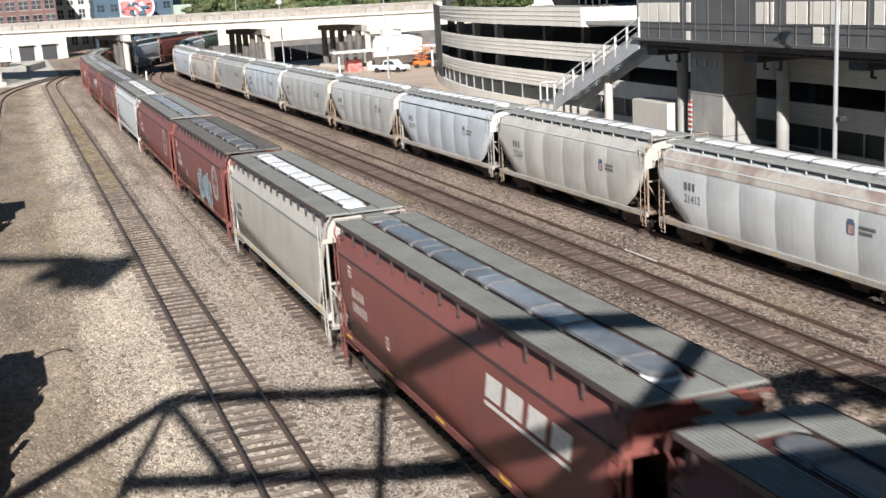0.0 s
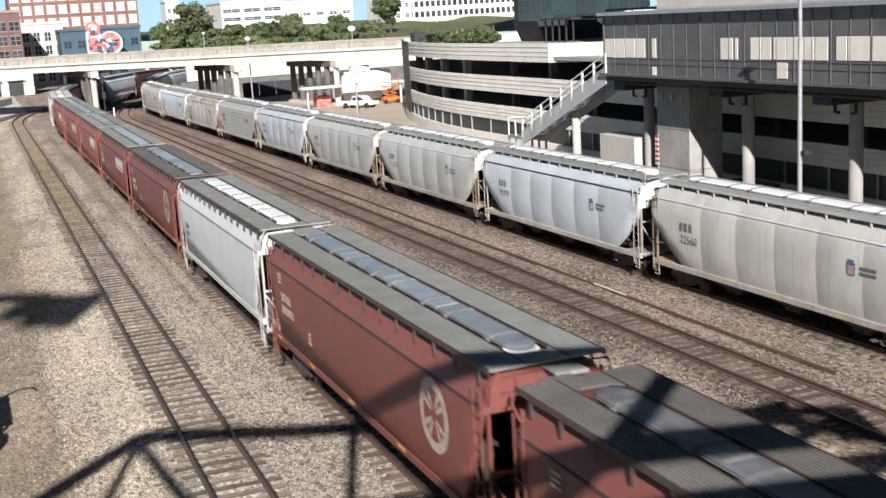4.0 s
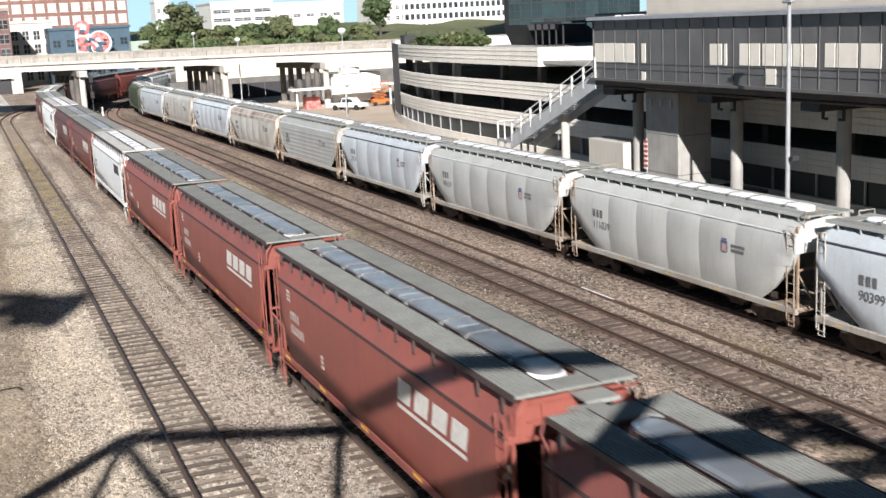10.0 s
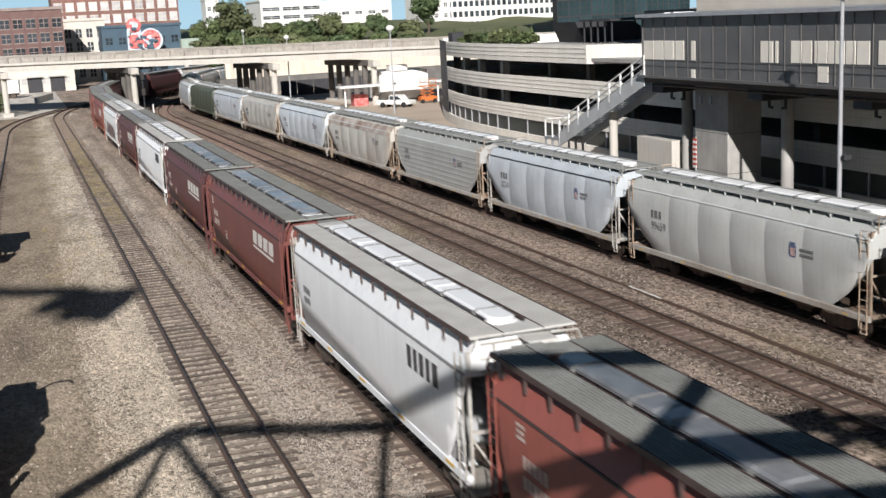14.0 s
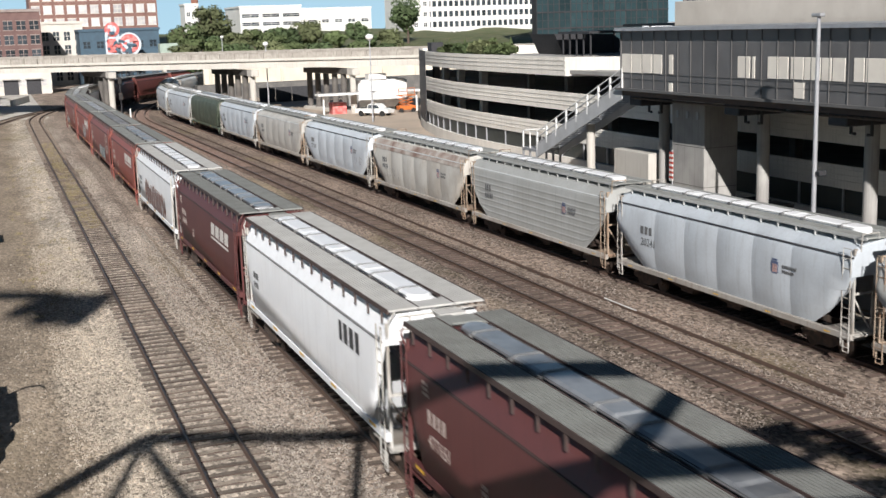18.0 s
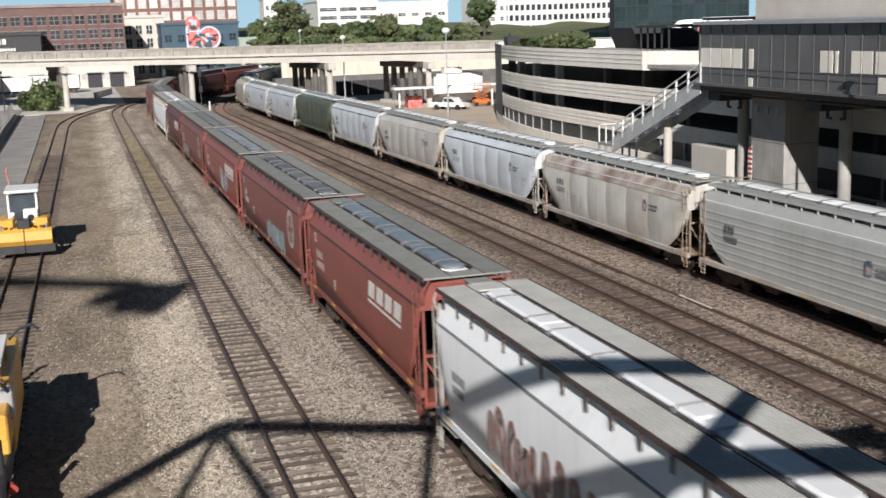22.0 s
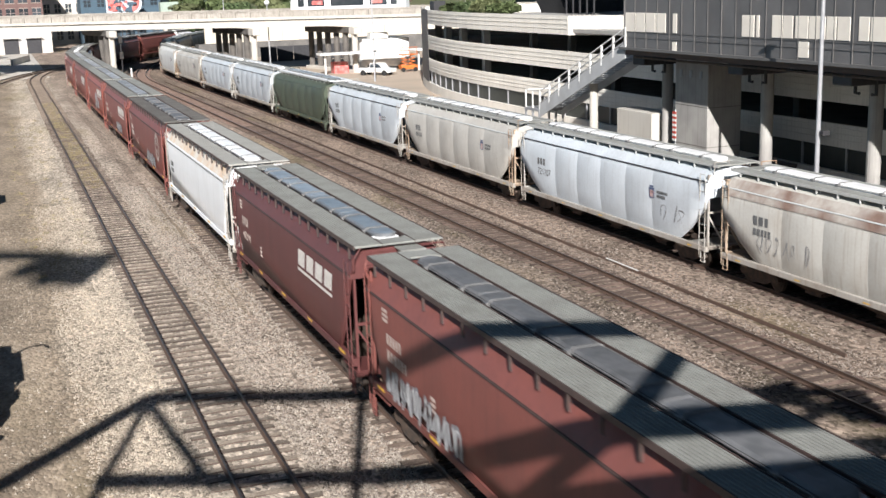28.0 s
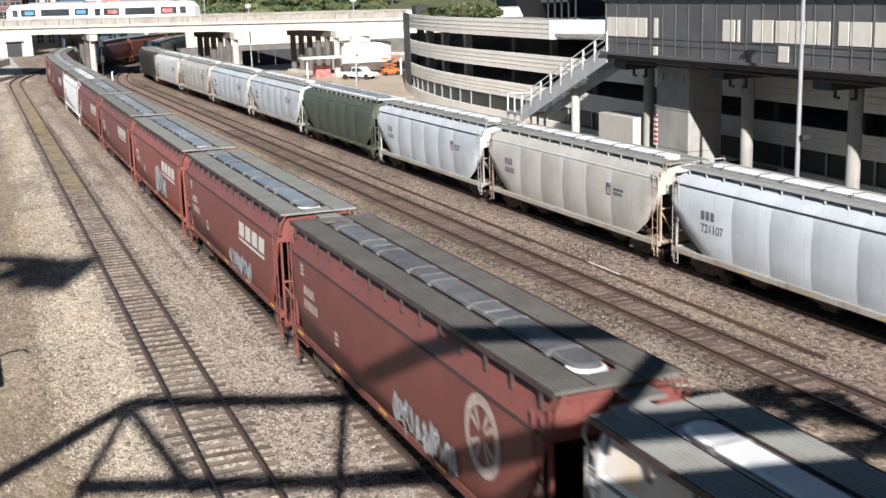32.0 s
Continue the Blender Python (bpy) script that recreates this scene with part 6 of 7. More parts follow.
def car_meshes(kind, L):
    """The meshes that cars of one kind and length share."""
    key = (kind, round(L, 2))
    if key in CAR_MESH:
        return CAR_MESH[key]
    prof = {"flat": FLAT, "round": ROUND, "ribbed": RIBBED}[kind]
    hl = L / 2
    M = {}
    # body: the lower ends are cut away towards the bogies
    cut, zc = (2.0, 2.5) if kind == "flat" else (2.3, 2.75)
    stations = [(-hl, 4.02), (-hl + 0.22, 3.6), (-hl + 0.55, 2.9), (-hl + 0.95, 2.2), (-hl + 1.45, 1.55)] if kind == "flat" else [(-hl, zc + 0.5), (-hl + 0.25, zc), (-hl + cut * 0.55, 1.75), (-hl + cut, 1.0)]
    seams = [i * 2.35 for i in range(-3, 4)] if kind == "round" else []
    inner, zb0 = [], 1.38 if kind == "flat" else 1.0
    for s in seams:
        if abs(s) < hl - cut - 0.2:
            inner += [(s - 0.03, zb0, 0.0), (s, zb0, -0.006), (s + 0.03, zb0, 0.0)]
            if kind == "round" and abs(s + 1.17) < hl - cut - 0.2:
                inner.append((s + 1.17, 1.0, 0.006))
    st = [(y, z, 0.0) for y, z in stations] + inner + [(-y, z, 0.0) for y, z in stations[::-1]]
    bm = B()
    rings = []
    for y, zb, d in st:
        half = []
        for x, z in prof:
            half.append((x + (d if 1.2 < z < 4 else 0), max(z, zb)))
        rings.append([Vector((-x, y, z)) for x, z in half] + [Vector((x, y, z)) for x, z in half[-2::-1]])
    loft(bm, rings, caps=True)
    # the belly between the slope sheets
    M["body"] = mesh_of("body", bm)
    for p in M["body"].polygons:
        p.use_smooth = kind != "ribbed" and abs(p.normal.y) < 0.6
    bm = B()
    n = 3 if kind != "flat" else 4
    span = (L - 2 * cut - 1.0) / n
    for i in range(n):
        y = -span * n / 2 + span * (i + 0.5)
        a, b = span / 2, 0.45
        loft(bm, [[Vector((-1.4, y - a, zb0 + 0.02)), Vector((1.4, y - a, zb0 + 0.02)), Vector((1.4, y + a, zb0 + 0.02)), Vector((-1.4, y + a, zb0 + 0.02))],
                  [Vector((-0.65, y - b, 0.42)), Vector((0.65, y - b, 0.42)), Vector((0.65, y + b, 0.42)), Vector((-0.65, y + b, 0.42))],
                  [Vector((-0.65, y - b, 0.28)), Vector((0.65, y - b, 0.28)), Vector((0.65, y + b, 0.28)), Vector((-0.65, y + b, 0.28))]], close=True)
    M["discharge_hopper"] = mesh_of("discharge_hopper", bm)
    bm = B()
    up = 0.42 if kind == "flat" else 0.0
    box(bm, -0.08, 0.08, -hl - 0.02, hl + 0.02, 0.92 + up, 1.16 + up, 0.02)
    M["side_sill"] = mesh_of("side_sill", bm)
    bm = B()
    box(bm, -0.25, 0.25, -hl - 0.05, hl + 0.05, 0.85, 1.12)
    M["centre_sill"] = mesh_of("centre_sill", bm)
    # running board with brackets
    bm = B()
    w = 0.42 if kind == "flat" else 0.27
    dz = 0.37 if kind == "flat" else 0.0
    box(bm, -w, w, -hl - 0.1, hl + 0.1, 4.58 + dz, 4.63 + dz)
    if kind == "flat":
        for k in range(9):
            x = -w + 0.05 + k * (2 * w - 0.1) / 8
            box(bm, x - 0.018, x + 0.018, -hl - 0.08, hl + 0.08, 4.632 + dz, 4.65 + dz)
    board_faces = len(bm.faces)
    box(bm, -w - 0.035, -w - 0.002, -hl - 0.1, hl + 0.1, 4.52 + dz, 4.645 + dz)
    box(bm, w + 0.002, w + 0.03, -hl - 0.1, hl + 0.1, 4.55 + dz, 4.645 + dz)
    for k in range(15):
        y = -hl + 0.5 + k * (L - 1.0) / 14
        beam(bm, (-w - 0.0, y, 4.58 + dz), (-w - 0.0, y, 4.34 + 0.52 * dz), 0.05, 0.06)
        beam(bm, (-w + 0.03, y, 4.56 + dz), (-w + 0.22, y, 4.4 + dz), 0.04, 0.05)
        beam(bm, (w - 0.06, y, 4.58 + dz), (w - 0.06, y, 4.44 + dz), 0.05, 0.05)
    M["running_board"] = mesh_of("running_board", bm)
    M["running_board"].materials.append(BRACKET if kind == "flat" else GREY_CAR)
    for f in M["running_board"].polygons[board_faces:]:
        f.material_index = 1
    bm = B()
    if kind == "flat":
        # crossover plate with cut inner corners, and a lower step over the coupler
        loft(bm, [[Vector((x, y, z)) for x, y in ((-0.53, -0.4), (0.53, -0.4), (0.53, 0.62), (0.34, 0.36), (-0.34, 0.36), (-0.53, 0.62))] for z in (4.581 + dz, 4.627 + dz)], close=True)
    else:
        box(bm, -0.5, 0.5, -0.38, 0.38, 4.57 + dz, 4.612 + dz)
    M["end_walkway"] = mesh_of("end_walkway", bm)
    bm = B()
    box(bm, -0.12, 0.62, -0.78, -0.1, 4.46 + dz, 4.5 + dz)
    box(bm, -0.14, 0.64, -0.8, -0.76, 4.42 + dz, 4.505 + dz)
    beam(bm, (0.0, -0.6, 4.46 + dz), (0.0, 0.3, 4.2 + dz), 0.05, 0.05)
    beam(bm, (0.5, -0.6, 4.46 + dz), (0.5, 0.3, 4.2 + dz), 0.05, 0.05)
    M["end_step"] = mesh_of("end_step", bm)
    # hatch cover, one of four in a row
    hlen = (L - 2.6) / 4
    bm = B()
    a = hlen / 2 - 0.02
    hw = 0.35 if kind == "flat" else 0.36
    hz = 5.02 if kind == "flat" else 4.72
    out = [(-hw, -a), (hw, -a), (hw, a), (-hw, a)]
    inn = [(-hw + 0.07, -a + 0.03), (hw - 0.07, -a + 0.03), (hw - 0.07, a - 0.03), (-hw + 0.07, a - 0.03)]
    loft(bm, [[Vector((x, y, hz - 0.3)) for x, y in out], [Vector((x, y, hz)) for x, y in out], [Vector((x, y, hz + 0.045)) for x, y in inn]], close=True)
    M["hatch_cover"] = mesh_of("hatch_cover", bm)
    bm = B()
    loft(bm, [[Vector((x, y, z)) for x, z in ((-hw - 0.06, hz - 0.08), (-hw - 0.05, hz + 0.03), (-hw + 0.06, hz + 0.075), (hw - 0.06, hz + 0.075), (hw + 0.03, hz + 0.03), (hw + 0.04, hz - 0.08), (hw - 0.02, hz + 0.01), (hw - 0.07, hz + 0.05), (-hw + 0.07, hz + 0.05), (-hw, hz + 0.01))] for y in (-0.018, 0.018)], close=True)
    box(bm, -hw - 0.13, -hw - 0.03, -0.09, 0.09, hz - 0.06, hz + 0.03)
    M["latch"] = mesh_of("latch", bm)
    bm = B()
    rod(bm, (-hw - 0.05, -2 * hlen, hz - 0.01), (-hw - 0.05, 2 * hlen, hz - 0.01), 0.018, 6)
    rod(bm, (hw + 0.04, -2 * hlen, hz - 0.01), (hw + 0.04, 2 * hlen, hz - 0.01), 0.018, 6)
    M["hinge_rod"] = mesh_of("hinge_rod", bm)
    bm = B()
    circle = [(hw * math.cos(t), 0.42 * math.sin(t)) for t in [math.pi * k / 11 for k in range(12)]]
    loft(bm, [[Vector((x, y, hz - 0.3)) for x, y in circle], [Vector((x, y, hz)) for x, y in circle], [Vector((x * 0.82, y * 0.86, hz + 0.045)) for x, y in circle]], close=True)
    M["hatch_end"] = mesh_of("hatch_end", bm)
    bm = B()
    rim = [(q * hw * math.cos(t), q * 0.45 * math.sin(t)) for q, t in [(1.03, math.pi * k / 11) for k in range(12)]]
    rim_out = [(q * hw * math.cos(t), q * 0.45 * math.sin(t)) for q, t in [(1.25, math.pi * k / 11) for k in range(12)]]
    top = [Vector((x, y, hz - 0.05)) for x, y in rim] + [Vector((x, y, hz - 0.1)) for x, y in rim_out[::-1]]
    loft(bm, [[p - Vector((0, 0, 0.1)) for p in top], top], close=True)
    M["hatch_rim"] = mesh_of("hatch_rim", bm)
    bm = B()
    zl, xl = (4.1, 1.5) if kind == "flat" else (3.93, 1.44)
    loft(bm, [[Vector((x, y, z)) for x, z in ((xl + 0.02, zl - 0.035), (xl + 0.05, zl - 0.02), (xl + 0.04, zl + 0.02), (xl - 0.02, zl + 0.035))] for y in (-hl + 0.05, hl - 0.05)], close=True)
    M["ledge"] = mesh_of("ledge", bm)
    # ladder, end frame, platform, coupler
    bm = B()
    for s in (-0.2, 0.2):
        rod(bm, (s, 0, 0.7), (s, 0, 4.55 if kind == "flat" else 4.2), 0.022, 5)
    for k in range(11):
        z = 0.65 + k * 0.36
        rod(bm, (-0.2, 0, z), (0.2, 0, z), 0.016, 5)
    M["ladder"] = mesh_of("ladder", bm)
    bm = B()
    for x in (-1.38, -0.5, 0.5, 1.38):
        beam(bm, (x, 0.1, 1.05), (x, 0.1, 3.2 if abs(x) < 1 else 4.2 if kind != "flat" else 4.6), 0.07, 0.1)
    if kind == "flat":
        # ribs on the upper end sheet
        for x in (-0.75, 0.0, 0.75):
            beam(bm, (x, -0.03, 4.05), (x, -0.03, 4.8), 0.06, 0.05)
        for z in (4.1, 4.42, 4.78):
            beam(bm, (-1.1, -0.025, z), (1.1, -0.025, z), 0.05, 0.04)
    beam(bm, (-1.45, 0.08, 1.08), (1.45, 0.08, 1.08), 0.16, 0.16)
    beam(bm, (-1.4, 0.1, 2.6), (1.4, 0.1, 2.6), 0.08, 0.08)
    beam(bm, (-1.4, 0.12, 4.2), (1.4, 0.12, 4.2), 0.07, 0.07)
    beam(bm, (-0.5, 0.12, 1.1), (-1.38, 0.12, 2.5), 0.05, 0.06)
    beam(bm, (0.5, 0.12, 1.1), (1.38, 0.12, 2.5), 0.05, 0.06)
    M["end_frame"] = mesh_of("end_frame", bm)
    bm = B()
    box(bm, -1.45, 1.45, -0.12, 1.5, 1.08, 1.13)
    M["end_platform"] = mesh_of("end_platform", bm)
    bm = B()
    r = bmesh.ops.create_cone(bm, cap_ends=False, segments=14, radius1=0.27, radius2=0.27, depth=0.04, matrix=Matrix.Translation((0.75, -0.06, 2.1)) @ Matrix.Rotation(math.pi / 2, 4, "X"))
    for k in range(3):
        t = math.pi * k / 3
        rod(bm, (0.75 + 0.27 * math.cos(t), -0.06, 2.1 + 0.27 * math.sin(t)), (0.75 - 0.27 * math.cos(t), -0.06, 2.1 - 0.27 * math.sin(t)), 0.015, 5)
    M["brake_wheel"] = mesh_of("brake_wheel", bm)
    bm = B()
    box(bm, -0.1, 0.1, -0.62, 0.5, 0.72, 0.98, 0.02)
    box(bm, -0.17, 0.17, -0.66, -0.4, 0.68, 1.02, 0.04)
    M["coupler"] = mesh_of("coupler", bm)
    bm = B()
    for y in (-0.15, 0.15):
        rod(bm, (0, y, 1.0), (0, y, 0.45), 0.022, 5)
    rod(bm, (0, -0.15, 0.45), (0, 0.15, 0.45), 0.022, 5)
    M["sill_step"] = mesh_of("sill_step", bm)
    # railing round the roof's end corner
    bm = B()
    g = 0.24 if kind == "flat" else 0.0
    q = [(1.42, 0.1, 4.1 + g), (1.44, -0.22, 4.4 + g), (1.32, -0.3, 4.66 + g), (0.62, -0.32, 4.68 + g), (0.62, 0.05, 4.6 + g)] if kind == "flat" else [(-1.2, 0, 4.15), (-1.2, -0.05, 4.78), (-0.45, -0.05, 4.78), (-0.45, 0, 4.6)]
    tube(bm, q, 0.028)
    M["grab_rail"] = mesh_of("grab_rail", bm)
    bm = B()
    tube(bm, [(-1.44, 0.1, 4.15), (-1.44, -0.16, 4.3), (-1.42, -0.2, 4.7), (-1.2, -0.14, 4.96)], 0.026)
    M["corner_rail"] = mesh_of("corner_rail", bm)
    # bogie side frame, axle, wheel
    bm = B()
    loft(bm, [[Vector((x, y, z)) for y, z in ((-1.25, 0.5), (-1.1, 0.72), (-0.5, 0.85), (0.5, 0.85), (1.1, 0.72), (1.25, 0.5), (1.1, 0.38), (0.75, 0.42), (0.35, 0.22), (-0.35, 0.22), (-0.75, 0.42), (-1.1, 0.38))] for x in (-0.07, 0.07)], close=True)
    M["side_frame"] = mesh_of("side_frame", bm)
    bm = B()
    box(bm, -1.0, 1.0, -0.22, 0.22, 0.45, 0.82, 0.03)
    M["bolster"] = mesh_of("bolster", bm)
    bm = B()
    for r0, x0, x1 in ((0.425, -0.02, 0.06), (0.455, 0.06, 0.09), (0.32, -0.045, -0.02), (0.1, -0.14, -0.04)):
        bmesh.ops.create_cone(bm, cap_ends=True, segments=20, radius1=r0, radius2=r0, depth=x1 - x0, matrix=Matrix.Translation(((x0 + x1) / 2, 0, 0)) @ Matrix.Rotation(math.pi / 2, 4, "Y"))
    M["wheel"] = mesh_of("wheel", bm)
    bm = B()
    rod(bm, (-0.75, 0, 0.425), (0.75, 0, 0.425), 0.08, 8)
    M["axle"] = mesh_of("axle", bm)
    CAR_MESH[key] = M
    return M


SIDE = Matrix(((0, 0, -1, 0), (-1, 0, 0, 0), (0, 1, 0, 0), (0, 0, 0, 1)))


def plate(bm, x0, x1, y0, y1, lean=0.0):
    """A flat painted patch 4 mm thick in the sign's own plane."""
    vs = [bm.verts.new((x + lean * (y - y0), y, z)) for z in (0.0, 0.004) for x, y in ((x0, y0), (x1, y0), (x1, y1), (x0, y1))]
    for f in ((0, 1, 2, 3), (4, 5, 6, 7), (0, 1, 5, 4), (1, 2, 6, 5), (2, 3, 7, 6), (3, 0, 4, 7)):
        bm.faces.new([vs[i] for i in f])
    bmesh.ops.recalc_face_normals(bm, faces=bm.faces[:])


def put_mark(name, bm, mat, car, y, z, x=-1.56, label=""):
    ob = part(name, bm, mat, car, label)
    ob.matrix_basis = Matrix.Translation((x, y, z)) @ SIDE
    return ob


def block_logo(car, y, z, h, mat):
    """Four slanted blocks over a long bar."""
    bm = B()
    w = h * 1.72
    for i in range(4):
        x = i * w * 1.13
        plate(bm, x, x + 0.86 * w, 0, h, 0.3)
    plate(bm, -0.1 * h, 4.25 * w, -0.36 * h, -0.18 * h, 0.3)
    put_mark("block_logo", bm, mat, car, y, z, label="white block shapes over a bar")


def ring_logo(car, y, z, r, mat):
    bm = B()
    n = 28
    for k in range(n):
        a, b = 2 * math.pi * k / n, 2 * math.pi * (k + 0.96) / n
        vs = [bm.verts.new((q * r * math.cos(t), q * r * math.sin(t), 0.004)) for q, t in ((1, a), (1, b), (0.72, b), (0.72, a))]
        bm.faces.new(vs)
    for k in range(4):
        t = math.pi / 4 + k * math.pi / 2
        for q in (-0.14, 0.14):
            d = Vector((math.cos(t), math.sin(t), 0))
            s = Vector((-d.y, d.x, 0)) * q * r
            p = [d * 0.18 * r + s * 0.6, d * 0.66 * r + s * 1.9, d * 0.66 * r + s * 0.5, d * 0.18 * r + s * 0.1]
            bm.faces.new([bm.verts.new(v + Vector((0, 0, 0.004))) for v in p])
    bmesh.ops.recalc_face_normals(bm, faces=bm.faces[:])
    put_mark("ring_logo", bm, mat, car, y, z, label="white ring emblem with a cross")


def bars(car, y, z, mat, rows, x=-1.56, name="stencil"):
    """Lines of small marks that cannot be read."""
    bm = B()
    rnd = random.Random(round(y * 100) + 7)
    zz = 0.0
    for h, w in rows:
        xx = 0.0
        while xx < w:
            l = h * rnd.uniform(0.45, 0.7)
            plate(bm, xx, xx + l, zz - h, zz)
            xx += l + h * 0.3
        zz -= h * 1.5
    tagged(put_mark(name, bm, mat, car, y, z, x), kind="stuff")


def number(car, text, y, z, size, mat, x=-1.6):
    cu = bpy.data.curves.new("number", "FONT")
    cu.body, cu.size, cu.extrude = text, size, 0.003
    tmp = bpy.data.objects.new("tmp", cu)
    scene.collection.objects.link(tmp)
    me = bpy.data.meshes.new_from_object(tmp)
    bpy.data.objects.remove(tmp)
    bpy.data.curves.remove(cu)
    me.materials.clear()
    me.materials.append(mat)
    ob = new("number", me)
    ob.parent = car
    ob.matrix_basis = Matrix.Translation((x, y, z)) @ SIDE


def graffiti(car, y, z, w, h, mats, seed, x=-1.56):
    """Sprayed loops: a broad stroke with a thin one along it."""
    rnd = random.Random(seed)
    n = max(3, round(w / h * (4.0 if len(mats) > 2 else 2.6 if len(mats) > 1 else 1.5)))
    strokes = []
    for k in range(n):
        c = w * (k + 0.5) / n
        ctrl = [Vector((c + rnd.uniform(-0.55, 0.55) * w / n, h * v, 0)) for v in (rnd.uniform(0.6, 1), rnd.uniform(0, 0.3), rnd.uniform(0.5, 0.9), rnd.uniform(0.7, 1), rnd.uniform(0, 0.4), rnd.uniform(0.1, 0.6))]
        line = []
        for i in range(1, len(ctrl) - 2):
            a, b, d, e = ctrl[i - 1:i + 3]
            for q in range(6):
                t = q / 6
                line.append(0.5 * (2 * b + (d - a) * t + (2 * a - 5 * b + 4 * d - e) * t * t + (3 * b - a - 3 * d + e) * t ** 3))
        strokes.append(line)
    for li, mt in enumerate(mats):
        bm = B()
        half = h * (0.17 if len(mats) > 1 and li == 0 else 0.07 if len(mats) > 2 and li == 1 else 0.04 if len(mats) > 1 else 0.025)
        for k, line in enumerate(strokes):
            rows = []
            for i, p in enumerate(line):
                d = (line[min(i + 1, len(line) - 1)] - line[max(i - 1, 0)]).normalized()
                s = Vector((-d.y, d.x, 0)) * half * (0.7 + 0.3 * math.sin(i * 0.6 + k))
                zz = Vector((0, 0, 0.003 + 0.004 * li + 0.0003 * k))
                rows.append((bm.verts.new(p + s + zz), bm.verts.new(p - s + zz)))
            for (a, b), (c, e) in zip(rows, rows[1:]):
                bm.faces.new((a, b, e, c))
        tagged(put_mark("graffiti", bm, mt, car, y, z, x), "sprayed lettering-like loops", kind="stuff")


SPRAY_WHITE = material("white_spray", (0.62, 0.63, 0.64), 0.6, second=(0.4, 0.42, 0.45), scale=3, amount=0.6)
SPRAY_TEAL = material("teal_spray", (0.18, 0.32, 0.33), 0.6, second=(0.35, 0.42, 0.42), scale=3, amount=0.7)
SPRAY_BLUE = material("blue_spray", (0.12, 0.2, 0.38), 0.6, second=(0.3, 0.36, 0.45), scale=3, amount=0.6)
SPRAY_BROWN = material("red_brown_spray", (0.26, 0.12, 0.085), 0.6, second=(0.4, 0.3, 0.27), scale=3, amount=0.6)
SPRAY_GREY = material("grey_spray", (0.22, 0.22, 0.24), 0.6, second=(0.35, 0.35, 0.36), scale=3, amount=0.7)


def hopper_car(kind, L, body, board, hatch, label, end=None, roof_edge=None, ledge=None, sill=None, dusty=False):
    """A covered hopper car; its base point lies between the rails at its middle."""
    M = car_meshes(kind, L)
    car = thing("hopper_car", label, "freight car", group="freight train cars")
    hl = L / 2
    end = end or body
    shared("body", M["body"], body, car)
    shared("discharge_hopper", M["discharge_hopper"], GRIME if body not in (WHITE_CAR, CREAM_CAR, PALE_GREY_CAR) else body, car)
    for s in (-1, 1):
        shared("side_sill", M["side_sill"], sill or body, car, Matrix.Translation((s * 1.48, 0, 0)))
        shared("ledge", M["ledge"], ledge or body, car, Matrix.Diagonal((s, 1, 1, 1)))
        shared("running_board", M["running_board"], board, car, Matrix.Diagonal((-s, 1, 1, 1)) @ Matrix.Translation((-0.95 if kind == "flat" else -0.74, 0, 0)))
        turn = Matrix.Rotation(0 if s < 0 else math.pi, 4, "Z")
        at_end = turn @ Matrix.Translation((0, -hl, 0))
        for nm, mt in (("end_frame", end), ("end_platform", end), ("coupler", GRIME), ("brake_wheel", GRIME), ("grab_rail", end)):
            if nm == "brake_wheel" and s > 0:
                continue
            shared(nm, M[nm], mt, car, at_end)
        shared("end_walkway", M["end_walkway"], board, car, turn @ Matrix.Translation((0, -hl + 0.3, 0)))
        if kind == "flat":
            shared("end_step", M["end_step"], board, car, turn @ Matrix.Translation((0, -hl + 0.1, 0)))
            shared("corner_rail", M["corner_rail"], end, car, at_end)
        for q in (-1, 1):
            shared("ladder", M["ladder"], end, car, Matrix.Translation((q * 1.56, s * (hl - 0.28), 0)) @ Matrix.Rotation(math.pi / 2, 4, "Z"))
            shared("sill_step", M["sill_step"], end, car, Matrix.Translation((q * 1.5, s * (hl - 0.28), 0)))
    shared("centre_sill", M["centre_sill"], GRIME, car)
    hlen = (L - 2.6) / 4
    for k in range(4):
        y = (k - 1.5) * hlen
        cover = shared("hatch_cover", M["hatch_cover"], hatch, car, Matrix.Translation((0, y, 0)))
        for q in (-0.3, 0.32):
            shared("latch", M["latch"], LATCH, cover, Matrix.Translation((0, q * hlen, 0)))
    shared("hinge_rod", M["hinge_rod"], LATCH if kind == "flat" else GREY_CAR, car)
    for s in (-1, 1):
        if kind == "flat":
            shared("hatch_rim", M["hatch_rim"], HATCH_WHITE if s < 0 else body, car, Matrix.Rotation(0 if s > 0 else math.pi, 4, "Z") @ Matrix.Translation((0, hlen * 2 - 0.05, 0)))
        shared("hatch_end", M["hatch_end"], hatch, car, Matrix.Rotation(0 if s > 0 else math.pi, 4, "Z") @ Matrix.Translation((0, hlen * 2 - 0.05, 0)))
    for s in (-1, 1):
        y = s * (hl - 1.95)
        bogie = shared("bolster", M["bolster"], GRIME, car, Matrix.Translation((0, y, 0)))
        for q in (-1, 1):
            shared("side_frame", M["side_frame"], GRIME, bogie, Matrix.Translation((q * 1.0, 0, 0)))
        for w in (-0.88, 0.88):
            shared("axle", M["axle"], GRIME, bogie, Matrix.Translation((0, w, 0)))
            for q in (-1, 1):
                shared("wheel", M["wheel"], WHEEL, bogie, Matrix.Translation((q * 0.79, w, 0.425)) @ Matrix.Rotation(0 if q < 0 else math.pi, 4, "Z"))
    # small yellow reflectors along the sill
    bm = B()
